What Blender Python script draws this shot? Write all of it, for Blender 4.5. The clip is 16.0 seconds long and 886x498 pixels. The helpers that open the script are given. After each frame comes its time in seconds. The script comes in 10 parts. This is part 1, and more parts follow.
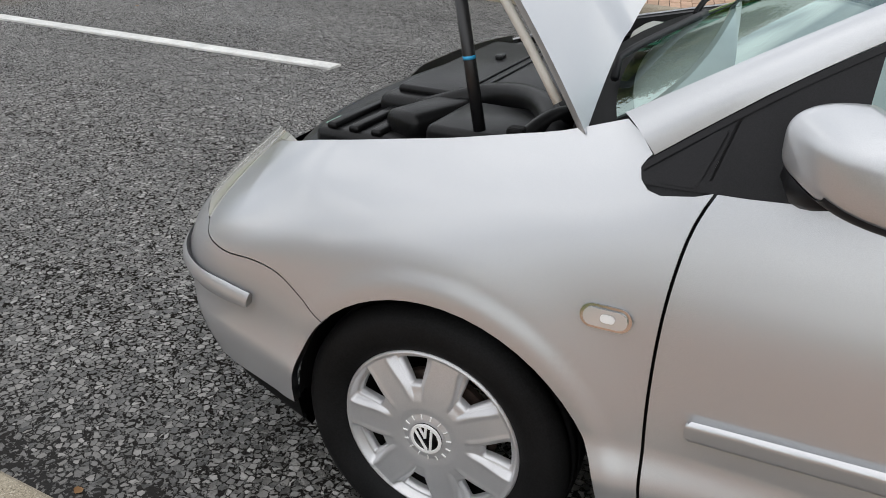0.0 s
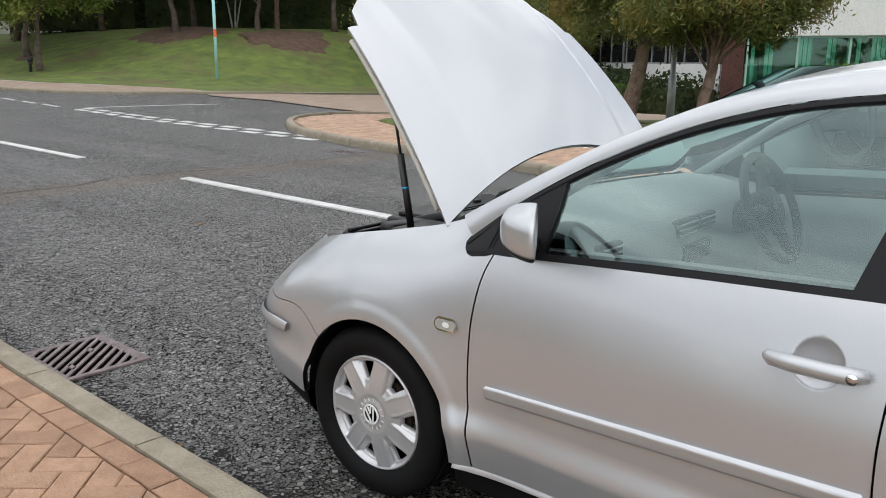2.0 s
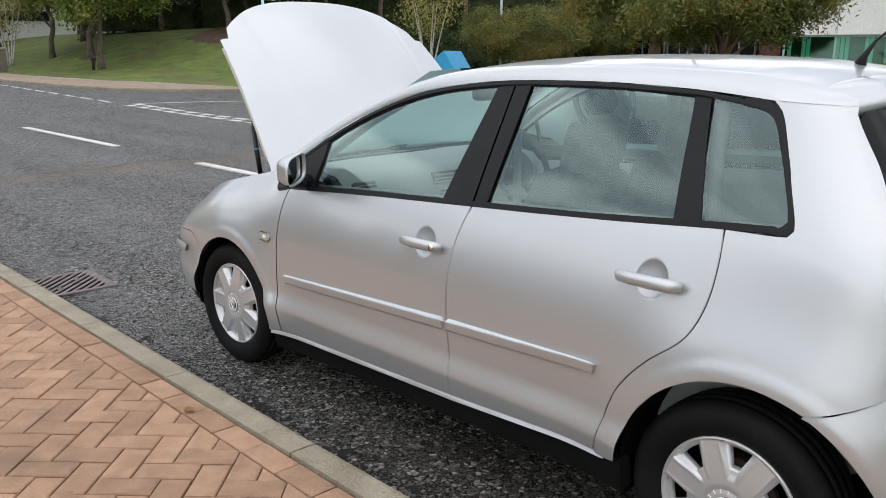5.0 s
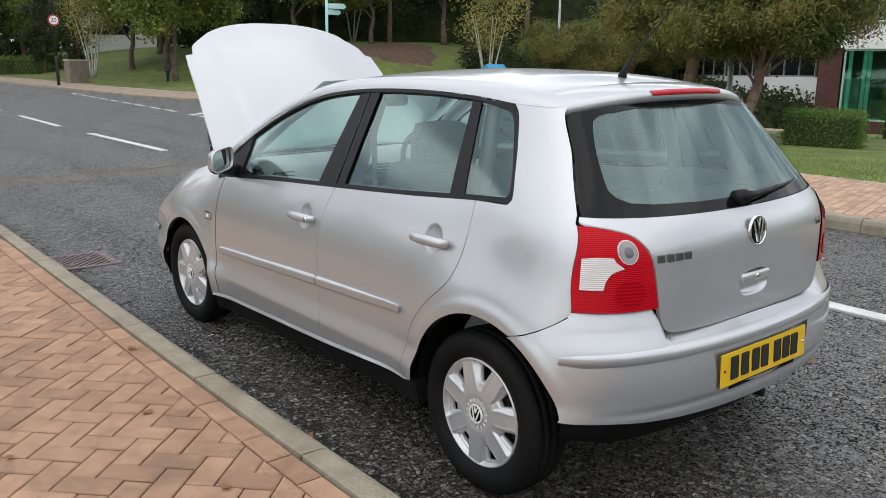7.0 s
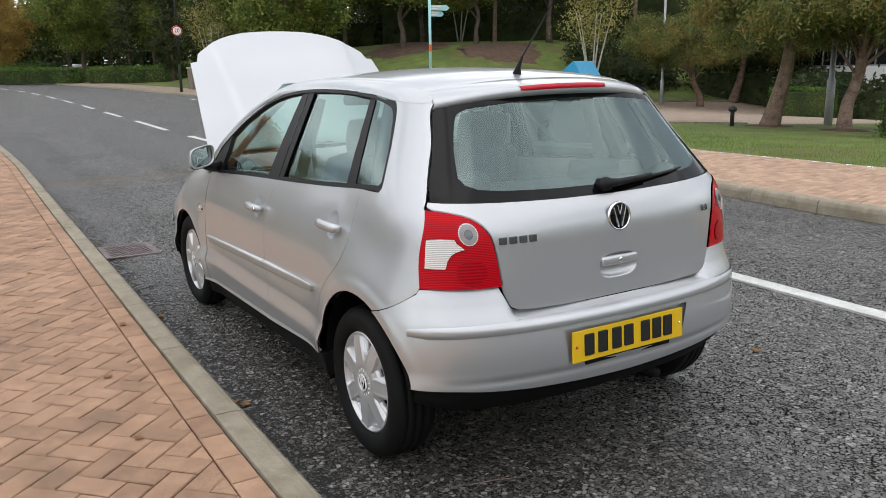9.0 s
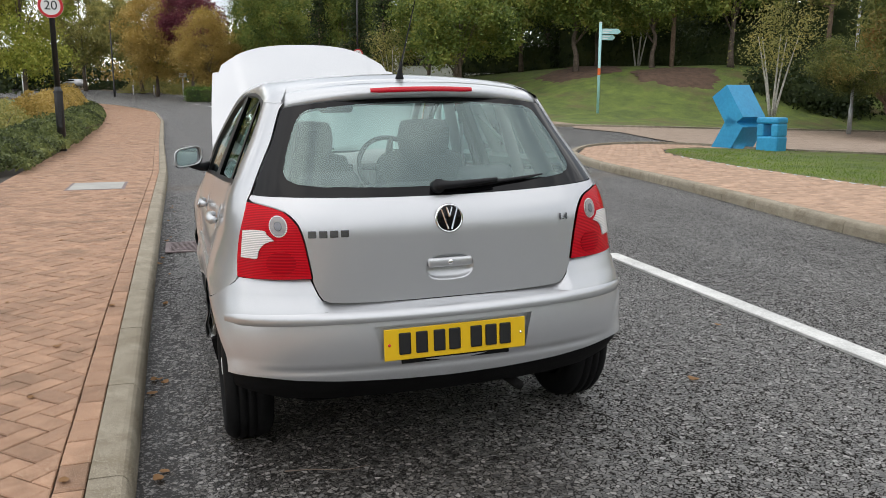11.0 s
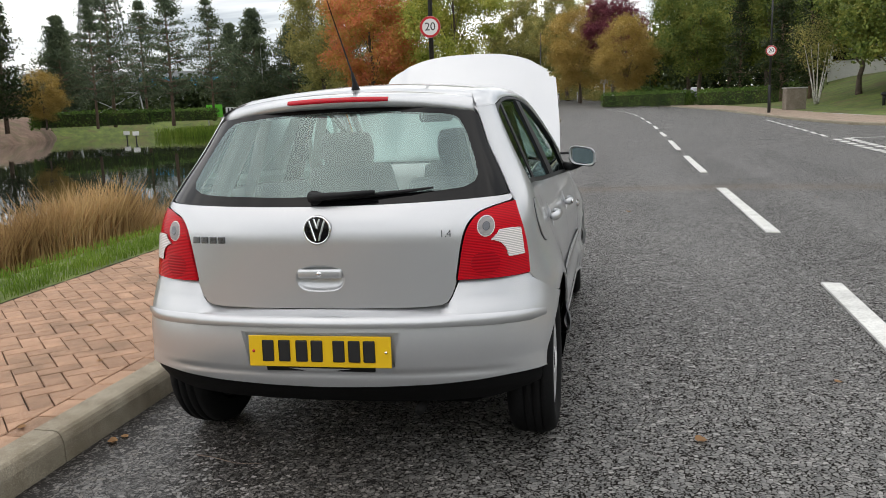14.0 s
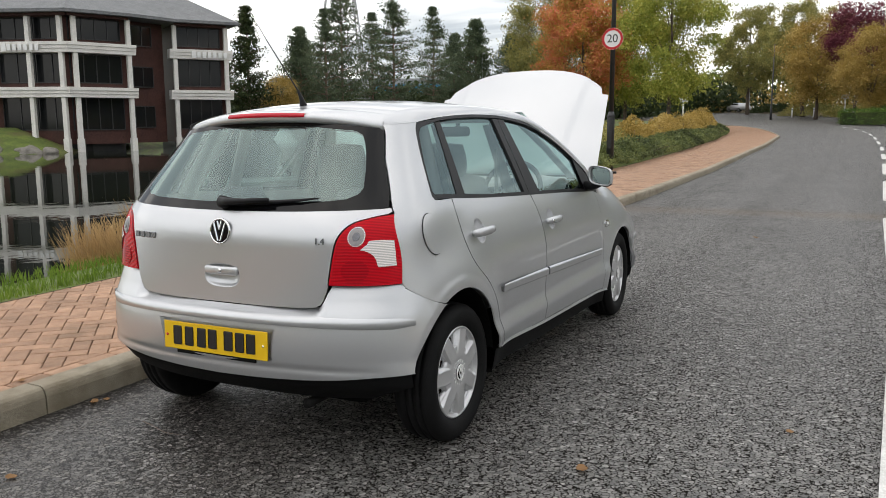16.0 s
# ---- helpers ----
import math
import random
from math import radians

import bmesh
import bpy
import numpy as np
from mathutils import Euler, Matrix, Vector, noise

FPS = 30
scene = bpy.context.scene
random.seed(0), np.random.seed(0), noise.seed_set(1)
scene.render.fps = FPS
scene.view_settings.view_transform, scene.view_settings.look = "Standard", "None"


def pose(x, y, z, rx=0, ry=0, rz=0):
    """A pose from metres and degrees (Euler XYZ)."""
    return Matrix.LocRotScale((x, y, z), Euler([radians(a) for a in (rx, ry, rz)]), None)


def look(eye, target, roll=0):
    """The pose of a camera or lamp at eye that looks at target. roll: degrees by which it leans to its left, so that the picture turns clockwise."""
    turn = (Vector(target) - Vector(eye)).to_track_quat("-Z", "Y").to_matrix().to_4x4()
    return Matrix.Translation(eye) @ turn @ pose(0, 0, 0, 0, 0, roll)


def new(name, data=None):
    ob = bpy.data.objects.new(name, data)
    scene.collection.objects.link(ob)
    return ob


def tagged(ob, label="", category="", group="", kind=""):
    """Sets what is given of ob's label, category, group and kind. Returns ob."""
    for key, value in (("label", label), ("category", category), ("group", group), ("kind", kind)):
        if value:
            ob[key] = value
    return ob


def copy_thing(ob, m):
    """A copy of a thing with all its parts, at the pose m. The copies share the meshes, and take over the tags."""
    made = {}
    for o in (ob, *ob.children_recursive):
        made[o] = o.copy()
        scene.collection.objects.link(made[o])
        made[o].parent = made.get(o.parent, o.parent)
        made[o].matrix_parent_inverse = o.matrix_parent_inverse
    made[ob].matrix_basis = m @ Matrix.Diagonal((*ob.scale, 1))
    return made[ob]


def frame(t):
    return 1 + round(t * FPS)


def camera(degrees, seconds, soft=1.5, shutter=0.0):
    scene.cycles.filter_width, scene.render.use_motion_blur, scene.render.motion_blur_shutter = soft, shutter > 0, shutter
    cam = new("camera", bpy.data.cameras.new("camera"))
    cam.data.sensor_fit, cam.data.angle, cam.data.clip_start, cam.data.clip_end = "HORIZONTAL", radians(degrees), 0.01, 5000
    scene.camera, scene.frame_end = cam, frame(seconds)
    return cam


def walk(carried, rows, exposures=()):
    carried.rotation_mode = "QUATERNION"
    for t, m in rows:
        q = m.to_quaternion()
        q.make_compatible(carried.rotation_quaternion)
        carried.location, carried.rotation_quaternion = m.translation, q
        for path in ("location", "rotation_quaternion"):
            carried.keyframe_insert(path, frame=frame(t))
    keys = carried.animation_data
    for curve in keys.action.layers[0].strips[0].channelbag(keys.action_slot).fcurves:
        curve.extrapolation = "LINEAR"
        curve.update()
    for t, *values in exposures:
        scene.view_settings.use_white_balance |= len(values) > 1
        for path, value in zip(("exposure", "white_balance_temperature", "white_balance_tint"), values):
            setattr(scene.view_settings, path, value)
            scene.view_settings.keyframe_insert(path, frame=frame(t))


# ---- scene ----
cam = camera(57.1, 16.0, soft=0.8)
PATH = [
    (0, (-0.601, -1.889, 1.304), (-1.454, -0.303, 0.435), 0.6),
    (0.5, (-0.356, -2.133, 1.338), (-1.354, -0.56, 0.611), 0.4),
    (1, (-0.043, -2.229, 1.363), (-1.203, -0.696, 0.812), 0.7),
    (1.5, (0.254, -2.287, 1.393), (-1.009, -0.801, 0.95), 0.7),
    (2, (0.556, -2.429, 1.376), (-0.748, -0.98, 0.929), 0.5),
    (2.5, (0.801, -2.506, 1.395), (-0.534, -1.085, 0.949), 0.2),
    (3, (1.108, -2.529, 1.385), (-0.229, -1.109, 0.943), -0.1),
    (3.5, (1.345, -2.552, 1.37), (0.025, -1.118, 0.921), -0.5),
    (4, (1.602, -2.61, 1.372), (0.261, -1.193, 0.929), -0.6),
    (4.2, (1.694, -2.622, 1.379), (0.339, -1.218, 0.941), -0.3),
    (6.3, (2.798, -2.528, 1.41), (1.319, -1.264, 0.949), 0.6),
    (6.5, (2.911, -2.492, 1.415), (1.416, -1.241, 0.971), 0.7),
    (7, (3.155, -2.495, 1.403), (1.638, -1.264, 0.98), 0.7),
    (7.5, (3.408, -2.482, 1.415), (1.847, -1.314, 0.969), 0.1),
    (8, (3.651, -2.372, 1.395), (2.039, -1.281, 0.932), -0.5),
    (8.5, (3.797, -2.201, 1.404), (2.153, -1.158, 0.944), -1.0),
    (9, (3.851, -1.981, 1.406), (2.171, -0.983, 0.981), -0.8),
    (9.5, (4.006, -1.759, 1.391), (2.283, -0.829, 0.981), -0.4),
    (9.7, (4.101, -1.651, 1.4), (2.36, -0.755, 0.989), -0.5),
    (11.8, (4.452, -0.385, 1.281), (2.514, -0.026, 0.943), 0.4),
    (12, (4.428, -0.249, 1.289), (2.478, 0.041, 0.953), 0.3),
    (12.5, (4.444, 0.073, 1.283), (2.476, 0.187, 0.946), -0.2),
    (13, (4.52, 0.404, 1.301), (2.551, 0.334, 0.959), -0.7),
    (13.5, (4.461, 0.686, 1.297), (2.506, 0.441, 0.951), -1.3),
    (14, (4.408, 0.986, 1.31), (2.479, 0.584, 0.969), -1.8),
    (14.5, (4.425, 1.332, 1.31), (2.527, 0.793, 0.986), -1.5),
    (15, (4.345, 1.601, 1.302), (2.483, 0.941, 0.99), -1.2),
    (15.5, (4.212, 1.861, 1.329), (2.398, 1.078, 1.021), -0.7),
    (16, (4.152, 2.185, 1.324), (2.392, 1.287, 1.014), -0.2),
]
walk(cam, [(t, look(eye, target, roll)) for t, eye, target, roll in PATH],
     [(0, 0.08, 6600, 10), (4, 0.16, 6480, 10), (7, 0.10, 6500, 10), (12, 0.12, 6700, 10), (16, 0.12, 6830, 10)])

# ---------------------------------------------------------------- light
world = bpy.data.worlds.new("overcast")
scene.world = world
world.use_nodes = True
wn, wl = world.node_tree.nodes, world.node_tree.links
wn.clear()


def add_node(tree, kind, **values):
    n = tree.nodes.new(kind)
    for key, value in values.items():
        if key in n.inputs.keys():
            n.inputs[key].default_value = value
    return n


def build_world():
    nt = world.node_tree
    out = nt.nodes.new("ShaderNodeOutputWorld")
    bg = nt.nodes.new("ShaderNodeBackground")
    sky = nt.nodes.new("ShaderNodeTexSky")
    sky.sky_type = "NISHITA"
    sky.sun_disc = False
    sky.sun_elevation = radians(SUN_UP)
    sky.sun_rotation = radians(SUN_ROUND)
    tc = nt.nodes.new("ShaderNodeTexCoord")
    sep = nt.nodes.new("ShaderNodeSeparateXYZ")
    nt.links.new(tc.outputs["Generated"], sep.inputs[0])
    stretch = nt.nodes.new("ShaderNodeMapping")
    stretch.inputs["Scale"].default_value = (1.4, 1.4, 5.2)
    stretch.inputs["Rotation"].default_value = (radians(4), radians(3), 0)
    clouds = add_node(nt, "ShaderNodeTexNoise", Scale=2.0, Detail=5.0, Roughness=0.52, Distortion=0.6)
    ramp = nt.nodes.new("ShaderNodeValToRGB")
    ramp.color_ramp.elements[0].position, ramp.color_ramp.elements[0].color = 0.42, (0.34, 0.37, 0.41, 1)
    ramp.color_ramp.elements[1].position, ramp.color_ramp.elements[1].color = 0.60, (1.06, 1.06, 1.05, 1)
    nt.links.new(tc.outputs["Generated"], stretch.inputs[0])
    nt.links.new(stretch.outputs[0], clouds.inputs["Vector"])
    nt.links.new(clouds.outputs["Fac"], ramp.inputs[0])
    dim = nt.nodes.new("ShaderNodeVectorMath")
    dim.operation = "SCALE"
    dim.inputs["Scale"].default_value = 0.02
    nt.links.new(sky.outputs[0], dim.inputs[0])
    add = nt.nodes.new("ShaderNodeVectorMath")
    add.operation = "ADD"
    # the cloud base is plainer overhead than towards the horizon
    high = nt.nodes.new("ShaderNodeMapRange")
    high.inputs["From Min"].default_value, high.inputs["From Max"].default_value = 0.28, 0.70
    high.inputs["To Min"].default_value, high.inputs["To Max"].default_value = 0.0, 0.45
    nt.links.new(sep.outputs["Z"], high.inputs["Value"])
    even = nt.nodes.new("ShaderNodeMix")
    even.data_type = "RGBA"
    even.inputs["B"].default_value = (0.80, 0.81, 0.83, 1)
    nt.links.new(high.outputs[0], even.inputs["Factor"])
    nt.links.new(ramp.outputs[0], even.inputs["A"])
    nt.links.new(even.outputs["Result"], add.inputs[0])
    nt.links.new(dim.outputs[0], add.inputs[1])
    # an overcast sky is brightest overhead
    rise = nt.nodes.new("ShaderNodeMapRange")
    rise.inputs["From Min"].default_value, rise.inputs["From Max"].default_value = 0.05, 0.95
    rise.inputs["To Min"].default_value, rise.inputs["To Max"].default_value = 1.0, 1.16
    nt.links.new(sep.outputs["Z"], rise.inputs["Value"])
    graded = nt.nodes.new("ShaderNodeVectorMath")
    graded.operation = "SCALE"
    nt.links.new(add.outputs[0], graded.inputs[0])
    nt.links.new(rise.outputs[0], graded.inputs["Scale"])
    nt.links.new(graded.outputs[0], bg.inputs["Color"])
    bg.inputs["Strength"].default_value = SKY_STRENGTH
    nt.links.new(bg.outputs[0], out.inputs[0])


SUN_UP, SUN_ROUND, SKY_STRENGTH = 63.0, 143.0, 1.40
build_world()
sun_data = bpy.data.lights.new("sun", "SUN")
sun_data.energy, sun_data.angle, sun_data.color = 0.55, radians(110), (1.0, 0.97, 0.93)
sun = new("sun", sun_data)
sun.matrix_basis = look((0, 0, 60), (60 - 78, 24, 0))


# ---------------------------------------------------------------- materials
def plain_mat(name, colour, rough=0.6, metal=0.0, coat=0.0, spec=0.5):
    m = bpy.data.materials.new(name)
    m.use_nodes = True
    b = m.node_tree.nodes["Principled BSDF"]
    b.inputs["Base Color"].default_value = (*colour, 1)
    b.inputs["Roughness"].default_value = rough
    b.inputs["Metallic"].default_value = metal
    b.inputs["Coat Weight"].default_value = coat
    b.inputs["Coat Roughness"].default_value = 0.04
    b.inputs["Specular IOR Level"].default_value = spec
    return m


def grain_mat(name, dark, light, size, rough=(0.7, 0.9), bump=0.2, fine=None, metal=0.0, vary=0.0, coat=0.0, stain=None, spec=0.5, coords="Object", grit=None):
    """Two scales of noise between two colours; size and fine are the scales in metres; vary: lightness by piece."""
    m = plain_mat(name, light, rough[1], metal, coat, spec)
    nt = m.node_tree
    b = nt.nodes["Principled BSDF"]
    tc = nt.nodes.new("ShaderNodeTexCoord")
    big = add_node(nt, "ShaderNodeTexNoise", Scale=1.0 / size, Detail=5.0, Roughness=0.6)
    small = add_node(nt, "ShaderNodeTexNoise", Scale=1.0 / (fine or size / 12), Detail=3.0, Roughness=0.6)
    where = tc.outputs["Object"]
    if coords == "World":
        where = nt.nodes.new("ShaderNodeNewGeometry").outputs["Position"]
    for n in (big, small):
        nt.links.new(where, n.inputs["Vector"])
    mixn = nt.nodes.new("ShaderNodeMath")
    mixn.operation = "MULTIPLY_ADD"
    mixn.inputs[1].default_value = 0.5
    nt.links.new(big.outputs["Fac"], mixn.inputs[0])
    half = nt.nodes.new("ShaderNodeMath")
    half.operation = "MULTIPLY"
    half.inputs[1].default_value = 0.5
    nt.links.new(small.outputs["Fac"], half.inputs[0])
    nt.links.new(half.outputs[0], mixn.inputs[2])
    ramp = nt.nodes.new("ShaderNodeValToRGB")
    ramp.color_ramp.elements[0].position, ramp.color_ramp.elements[0].color = 0.36, (*dark, 1)
    ramp.color_ramp.elements[1].position, ramp.color_ramp.elements[1].color = 0.64, (*light, 1)
    nt.links.new(mixn.outputs[0], ramp.inputs[0])
    colour = ramp.outputs[0]
    if stain:
        spots = add_node(nt, "ShaderNodeTexNoise", Scale=1.0 / (size * 3), Detail=4.0, Roughness=0.65)
        nt.links.new(where, spots.inputs["Vector"])
        r2 = nt.nodes.new("ShaderNodeValToRGB")
        r2.color_ramp.elements[0].position, r2.color_ramp.elements[0].color = 0.5, (0, 0, 0, 1)
        r2.color_ramp.elements[1].position, r2.color_ramp.elements[1].color = 0.68, (1, 1, 1, 1)
        nt.links.new(spots.outputs["Fac"], r2.inputs[0])
        mx = nt.nodes.new("ShaderNodeMix")
        mx.data_type = "RGBA"
        mx.inputs["B"].default_value = (*stain, 1)
        nt.links.new(r2.outputs[0], mx.inputs["Factor"])
        nt.links.new(colour, mx.inputs["A"])
        colour = mx.outputs["Result"]
    if grit:
        dots = add_node(nt, "ShaderNodeTexNoise", Scale=260.0, Detail=2.0, Roughness=0.7)
        nt.links.new(where, dots.inputs["Vector"])
        for low, high, tone in ((0.57, 0.66, grit), (0.42, 0.34, tuple(c * 0.32 for c in dark))):
            r3 = nt.nodes.new("ShaderNodeMapRange")
            r3.inputs["From Min"].default_value, r3.inputs["From Max"].default_value = low, high
            r3.inputs["To Max"].default_value = 0.75
            nt.links.new(dots.outputs["Fac"], r3.inputs["Value"])
            mg = nt.nodes.new("ShaderNodeMix")
            mg.data_type = "RGBA"
            mg.inputs["B"].default_value = (*tone, 1)
            nt.links.new(r3.outputs[0], mg.inputs["Factor"])
            nt.links.new(colour, mg.inputs["A"])
            colour = mg.outputs["Result"]
    if vary:
        info = nt.nodes.new("ShaderNodeObjectInfo")
        isl = nt.nodes.new("ShaderNodeNewGeometry")
        both = nt.nodes.new("ShaderNodeMath")
        both.operation = "ADD"
        nt.links.new(info.outputs["Random"], both.inputs[0])
        nt.links.new(isl.outputs["Random Per Island"], both.inputs[1])
        fr = nt.nodes.new("ShaderNodeMath")
        fr.operation = "FRACT"
        nt.links.new(both.outputs[0], fr.inputs[0])
        rng = nt.nodes.new("ShaderNodeMapRange")
        rng.inputs["To Min"].default_value = 1 - vary
        rng.inputs["To Max"].default_value = 1 + vary * 0.6
        nt.links.new(fr.outputs[0], rng.inputs["Value"])
        mul = nt.nodes.new("ShaderNodeVectorMath")
        mul.operation = "SCALE"
        nt.links.new(colour, mul.inputs[0])
        nt.links.new(rng.outputs[0], mul.inputs["Scale"])
        colour = mul.outputs[0]
    nt.links.new(colour, b.inputs["Base Color"])
    rr = nt.nodes.new("ShaderNodeMapRange")
    rr.inputs["To Min"].default_value, rr.inputs["To Max"].default_value = rough
    nt.links.new(big.outputs["Fac"], rr.inputs["Value"])
    nt.links.new(rr.outputs[0], b.inputs["Roughness"])
    if bump:
        bp = add_node(nt, "ShaderNodeBump", Strength=bump, Distance=(fine or size / 12) * 0.5)
        nt.links.new(small.outputs["Fac"], bp.inputs["Height"])
        nt.links.new(bp.outputs[0], b.inputs["Normal"])
    return m


def leaf_mat(name, tones, rough=0.6):
    """Leaves whose colour goes by leaf and by clump between the given tones."""
    m = plain_mat(name, tones[0], rough, spec=0.3)
    nt = m.node_tree
    b = nt.nodes["Principled BSDF"]
    isl = nt.nodes.new("ShaderNodeNewGeometry")
    tc = nt.nodes.new("ShaderNodeTexCoord")
    clump = add_node(nt, "ShaderNodeTexNoise", Scale=0.75, Detail=3.0)
    nt.links.new(tc.outputs["Object"], clump.inputs["Vector"])
    mixn = nt.nodes.new("ShaderNodeMath")
    mixn.operation = "MULTIPLY_ADD"
    mixn.inputs[1].default_value = 0.40
    nt.links.new(isl.outputs["Random Per Island"], mixn.inputs[0])
    sub = nt.nodes.new("ShaderNodeMath")
    sub.operation = "MULTIPLY_ADD"
    sub.inputs[1].default_value = 1.7
    sub.inputs[2].default_value = -0.55
    nt.links.new(clump.outputs["Fac"], sub.inputs[0])
    nt.links.new(sub.outputs[0], mixn.inputs[2])
    ramp = nt.nodes.new("ShaderNodeValToRGB")
    els = ramp.color_ramp.elements
    while len(els) < len(tones):
        els.new(0.5)
    for i, tone in enumerate(tones):
        els[i].position = i / max(1, len(tones) - 1)
        els[i].color = (*tone, 1)
    nt.links.new(mixn.outputs[0], ramp.inputs[0])
    nt.links.new(ramp.outputs[0], b.inputs["Base Color"])
    thin = nt.nodes.new("ShaderNodeBsdfTranslucent")
    nt.links.new(ramp.outputs[0], thin.inputs["Color"])
    mixs = nt.nodes.new("ShaderNodeMixShader")
    mixs.inputs[0].default_value = 0.3
    out = nt.nodes["Material Output"]
    nt.links.new(b.outputs[0], mixs.inputs[1])
    nt.links.new(thin.outputs[0], mixs.inputs[2])
    nt.links.new(mixs.outputs[0], out.inputs["Surface"])
    return m


def glass_mat(name, tint, gloss_rough=0.0, ior=1.5):
    m = bpy.data.materials.new(name)
    m.use_nodes = True
    nt = m.node_tree
    nt.nodes.remove(nt.nodes["Principled BSDF"])
    out = nt.nodes["Material Output"]
    clear = nt.nodes.new("ShaderNodeBsdfTransparent")
    clear.inputs["Color"].default_value = (*tint, 1)
    gloss = nt.nodes.new("ShaderNodeBsdfGlossy")
    gloss.inputs["Roughness"].default_value = gloss_rough
    gloss.inputs["Color"].default_value = (0.80, 1.0, 0.975, 1)
    fres = nt.nodes.new("ShaderNodeFresnel")
    fres.inputs["IOR"].default_value = ior
    mixs = nt.nodes.new("ShaderNodeMixShader")
    nt.links.new(fres.outputs[0], mixs.inputs[0])
    nt.links.new(clear.outputs[0], mixs.inputs[1])
    nt.links.new(gloss.outputs[0], mixs.inputs[2])
    nt.links.new(mixs.outputs[0], out.inputs["Surface"])
    return m


def asphalt_mat():
    """Dark brown-grey tarmac with pale stone flakes pressed into it; damp along the gutter."""
    m = plain_mat("asphalt", (0.05, 0.05, 0.052), 0.6)
    nt = m.node_tree
    b = nt.nodes["Principled BSDF"]
    tc = nt.nodes.new("ShaderNodeTexCoord")

    def link(x, y):
        nt.links.new(x, y)

    def maths(op, x, y, clamp=False):
        n = nt.nodes.new("ShaderNodeMath")
        n.operation, n.use_clamp = op, clamp
        for k, v in enumerate((x, y)):
            if isinstance(v, (int, float)):
                n.inputs[k].default_value = v
            else:
                link(v, n.inputs[k])
        return n.outputs[0]

    warp = add_node(nt, "ShaderNodeTexNoise", Scale=70.0, Detail=3.0)
    link(tc.outputs["Object"], warp.inputs["Vector"])
    shift = nt.nodes.new("ShaderNodeVectorMath")
    shift.operation = "MULTIPLY_ADD"
    shift.inputs[1].default_value = (0.013, 0.013, 0.013)
    link(warp.outputs["Color"], shift.inputs[0])
    link(tc.outputs["Object"], shift.inputs[2])
    wear = add_node(nt, "ShaderNodeTexNoise", Scale=0.45, Detail=6.0, Roughness=0.62)
    patch = add_node(nt, "ShaderNodeTexNoise", Scale=9.0, Detail=5.0)
    fine = add_node(nt, "ShaderNodeTexNoise", Scale=330.0, Detail=2.0)
    for n in (wear, patch, fine):
        link(tc.outputs["Object"], n.inputs["Vector"])
    # a smooth bitumen strip beside the kerb, with few chips in it
    place = nt.nodes.new("ShaderNodeSeparateXYZ")
    link(tc.outputs["Object"], place.inputs[0])
    strip = nt.nodes.new("ShaderNodeMapRange")
    strip.inputs["From Min"].default_value, strip.inputs["From Max"].default_value = -1.02, -0.88
    strip.inputs["To Min"].default_value, strip.inputs["To Max"].default_value = 0.70, 0.0
    link(maths("SUBTRACT", place.outputs["Y"], maths("MULTIPLY", maths("SUBTRACT", patch.outputs["Fac"], 0.5), 0.5)), strip.inputs["Value"])
    from_right = nt.nodes.new("ShaderNodeMapRange")
    from_right.inputs["From Min"].default_value, from_right.inputs["From Max"].default_value = -12.0, -6.0
    link(place.outputs["X"], from_right.inputs["Value"])
    bare = maths("MULTIPLY", strip.outputs[0], from_right.outputs[0])
    layers, heights = [], []
    for scale, gap, lost in ((52.0, 0.062, 0.05), (120.0, 0.06, 0.35)):
        v = add_node(nt, "ShaderNodeTexVoronoi", Scale=scale, Randomness=1.0)
        rim = add_node(nt, "ShaderNodeTexVoronoi", Scale=scale, Randomness=1.0)
        rim.feature = "DISTANCE_TO_EDGE"
        for n in (v, rim):
            link(shift.outputs[0], n.inputs["Vector"])
        sep = nt.nodes.new("ShaderNodeSeparateColor")
        link(v.outputs["Color"], sep.inputs[0])
        here = maths("GREATER_THAN", sep.outputs[2], maths("MAXIMUM", bare, lost))
        mask = maths("MULTIPLY", maths("MULTIPLY", maths("SUBTRACT", rim.outputs["Distance"], maths("MULTIPLY", sep.outputs[0], gap * 3)), 26.0, True), here)
        layers.append((mask, sep.outputs[1]))
        # every chip lies at a tilt of its own
        lean = nt.nodes.new("ShaderNodeVectorMath")
        lean.operation = "SUBTRACT"
        lean.inputs[1].default_value = (0.5, 0.5, 0.5)
        link(v.outputs["Color"], lean.inputs[0])
        off = nt.nodes.new("ShaderNodeVectorMath")
        off.operation = "SUBTRACT"
        link(shift.outputs[0], off.inputs[0])
        link(v.outputs["Position"], off.inputs[1])
        dot = nt.nodes.new("ShaderNodeVectorMath")
        dot.operation = "DOT_PRODUCT"
        link(lean.outputs[0], dot.inputs[0])
        link(off.outputs[0], dot.inputs[1])
        raised = maths("ADD", maths("MULTIPLY", dot.outputs["Value"], 1.05), 4.2 * 0.001 * 40.0 / scale)
        heights.append(maths("MULTIPLY", mask, raised))
    ramp = nt.nodes.new("ShaderNodeValToRGB")
    els = ramp.color_ramp.elements
    els[0].position, els[0].color = 0.0, (0.095, 0.092, 0.088, 1)
    els[1].position, els[1].color = 1.0, (0.47, 0.458, 0.434, 1)
    e = els.new(0.5)
    e.color = (0.208, 0.202, 0.189, 1)
    e = els.new(0.85)
    e.color = (0.300, 0.291, 0.273, 1)
    base = nt.nodes.new("ShaderNodeValToRGB")
    base.color_ramp.elements[0].position, base.color_ramp.elements[0].color = 0.3, (0.008, 0.0071, 0.0066, 1)
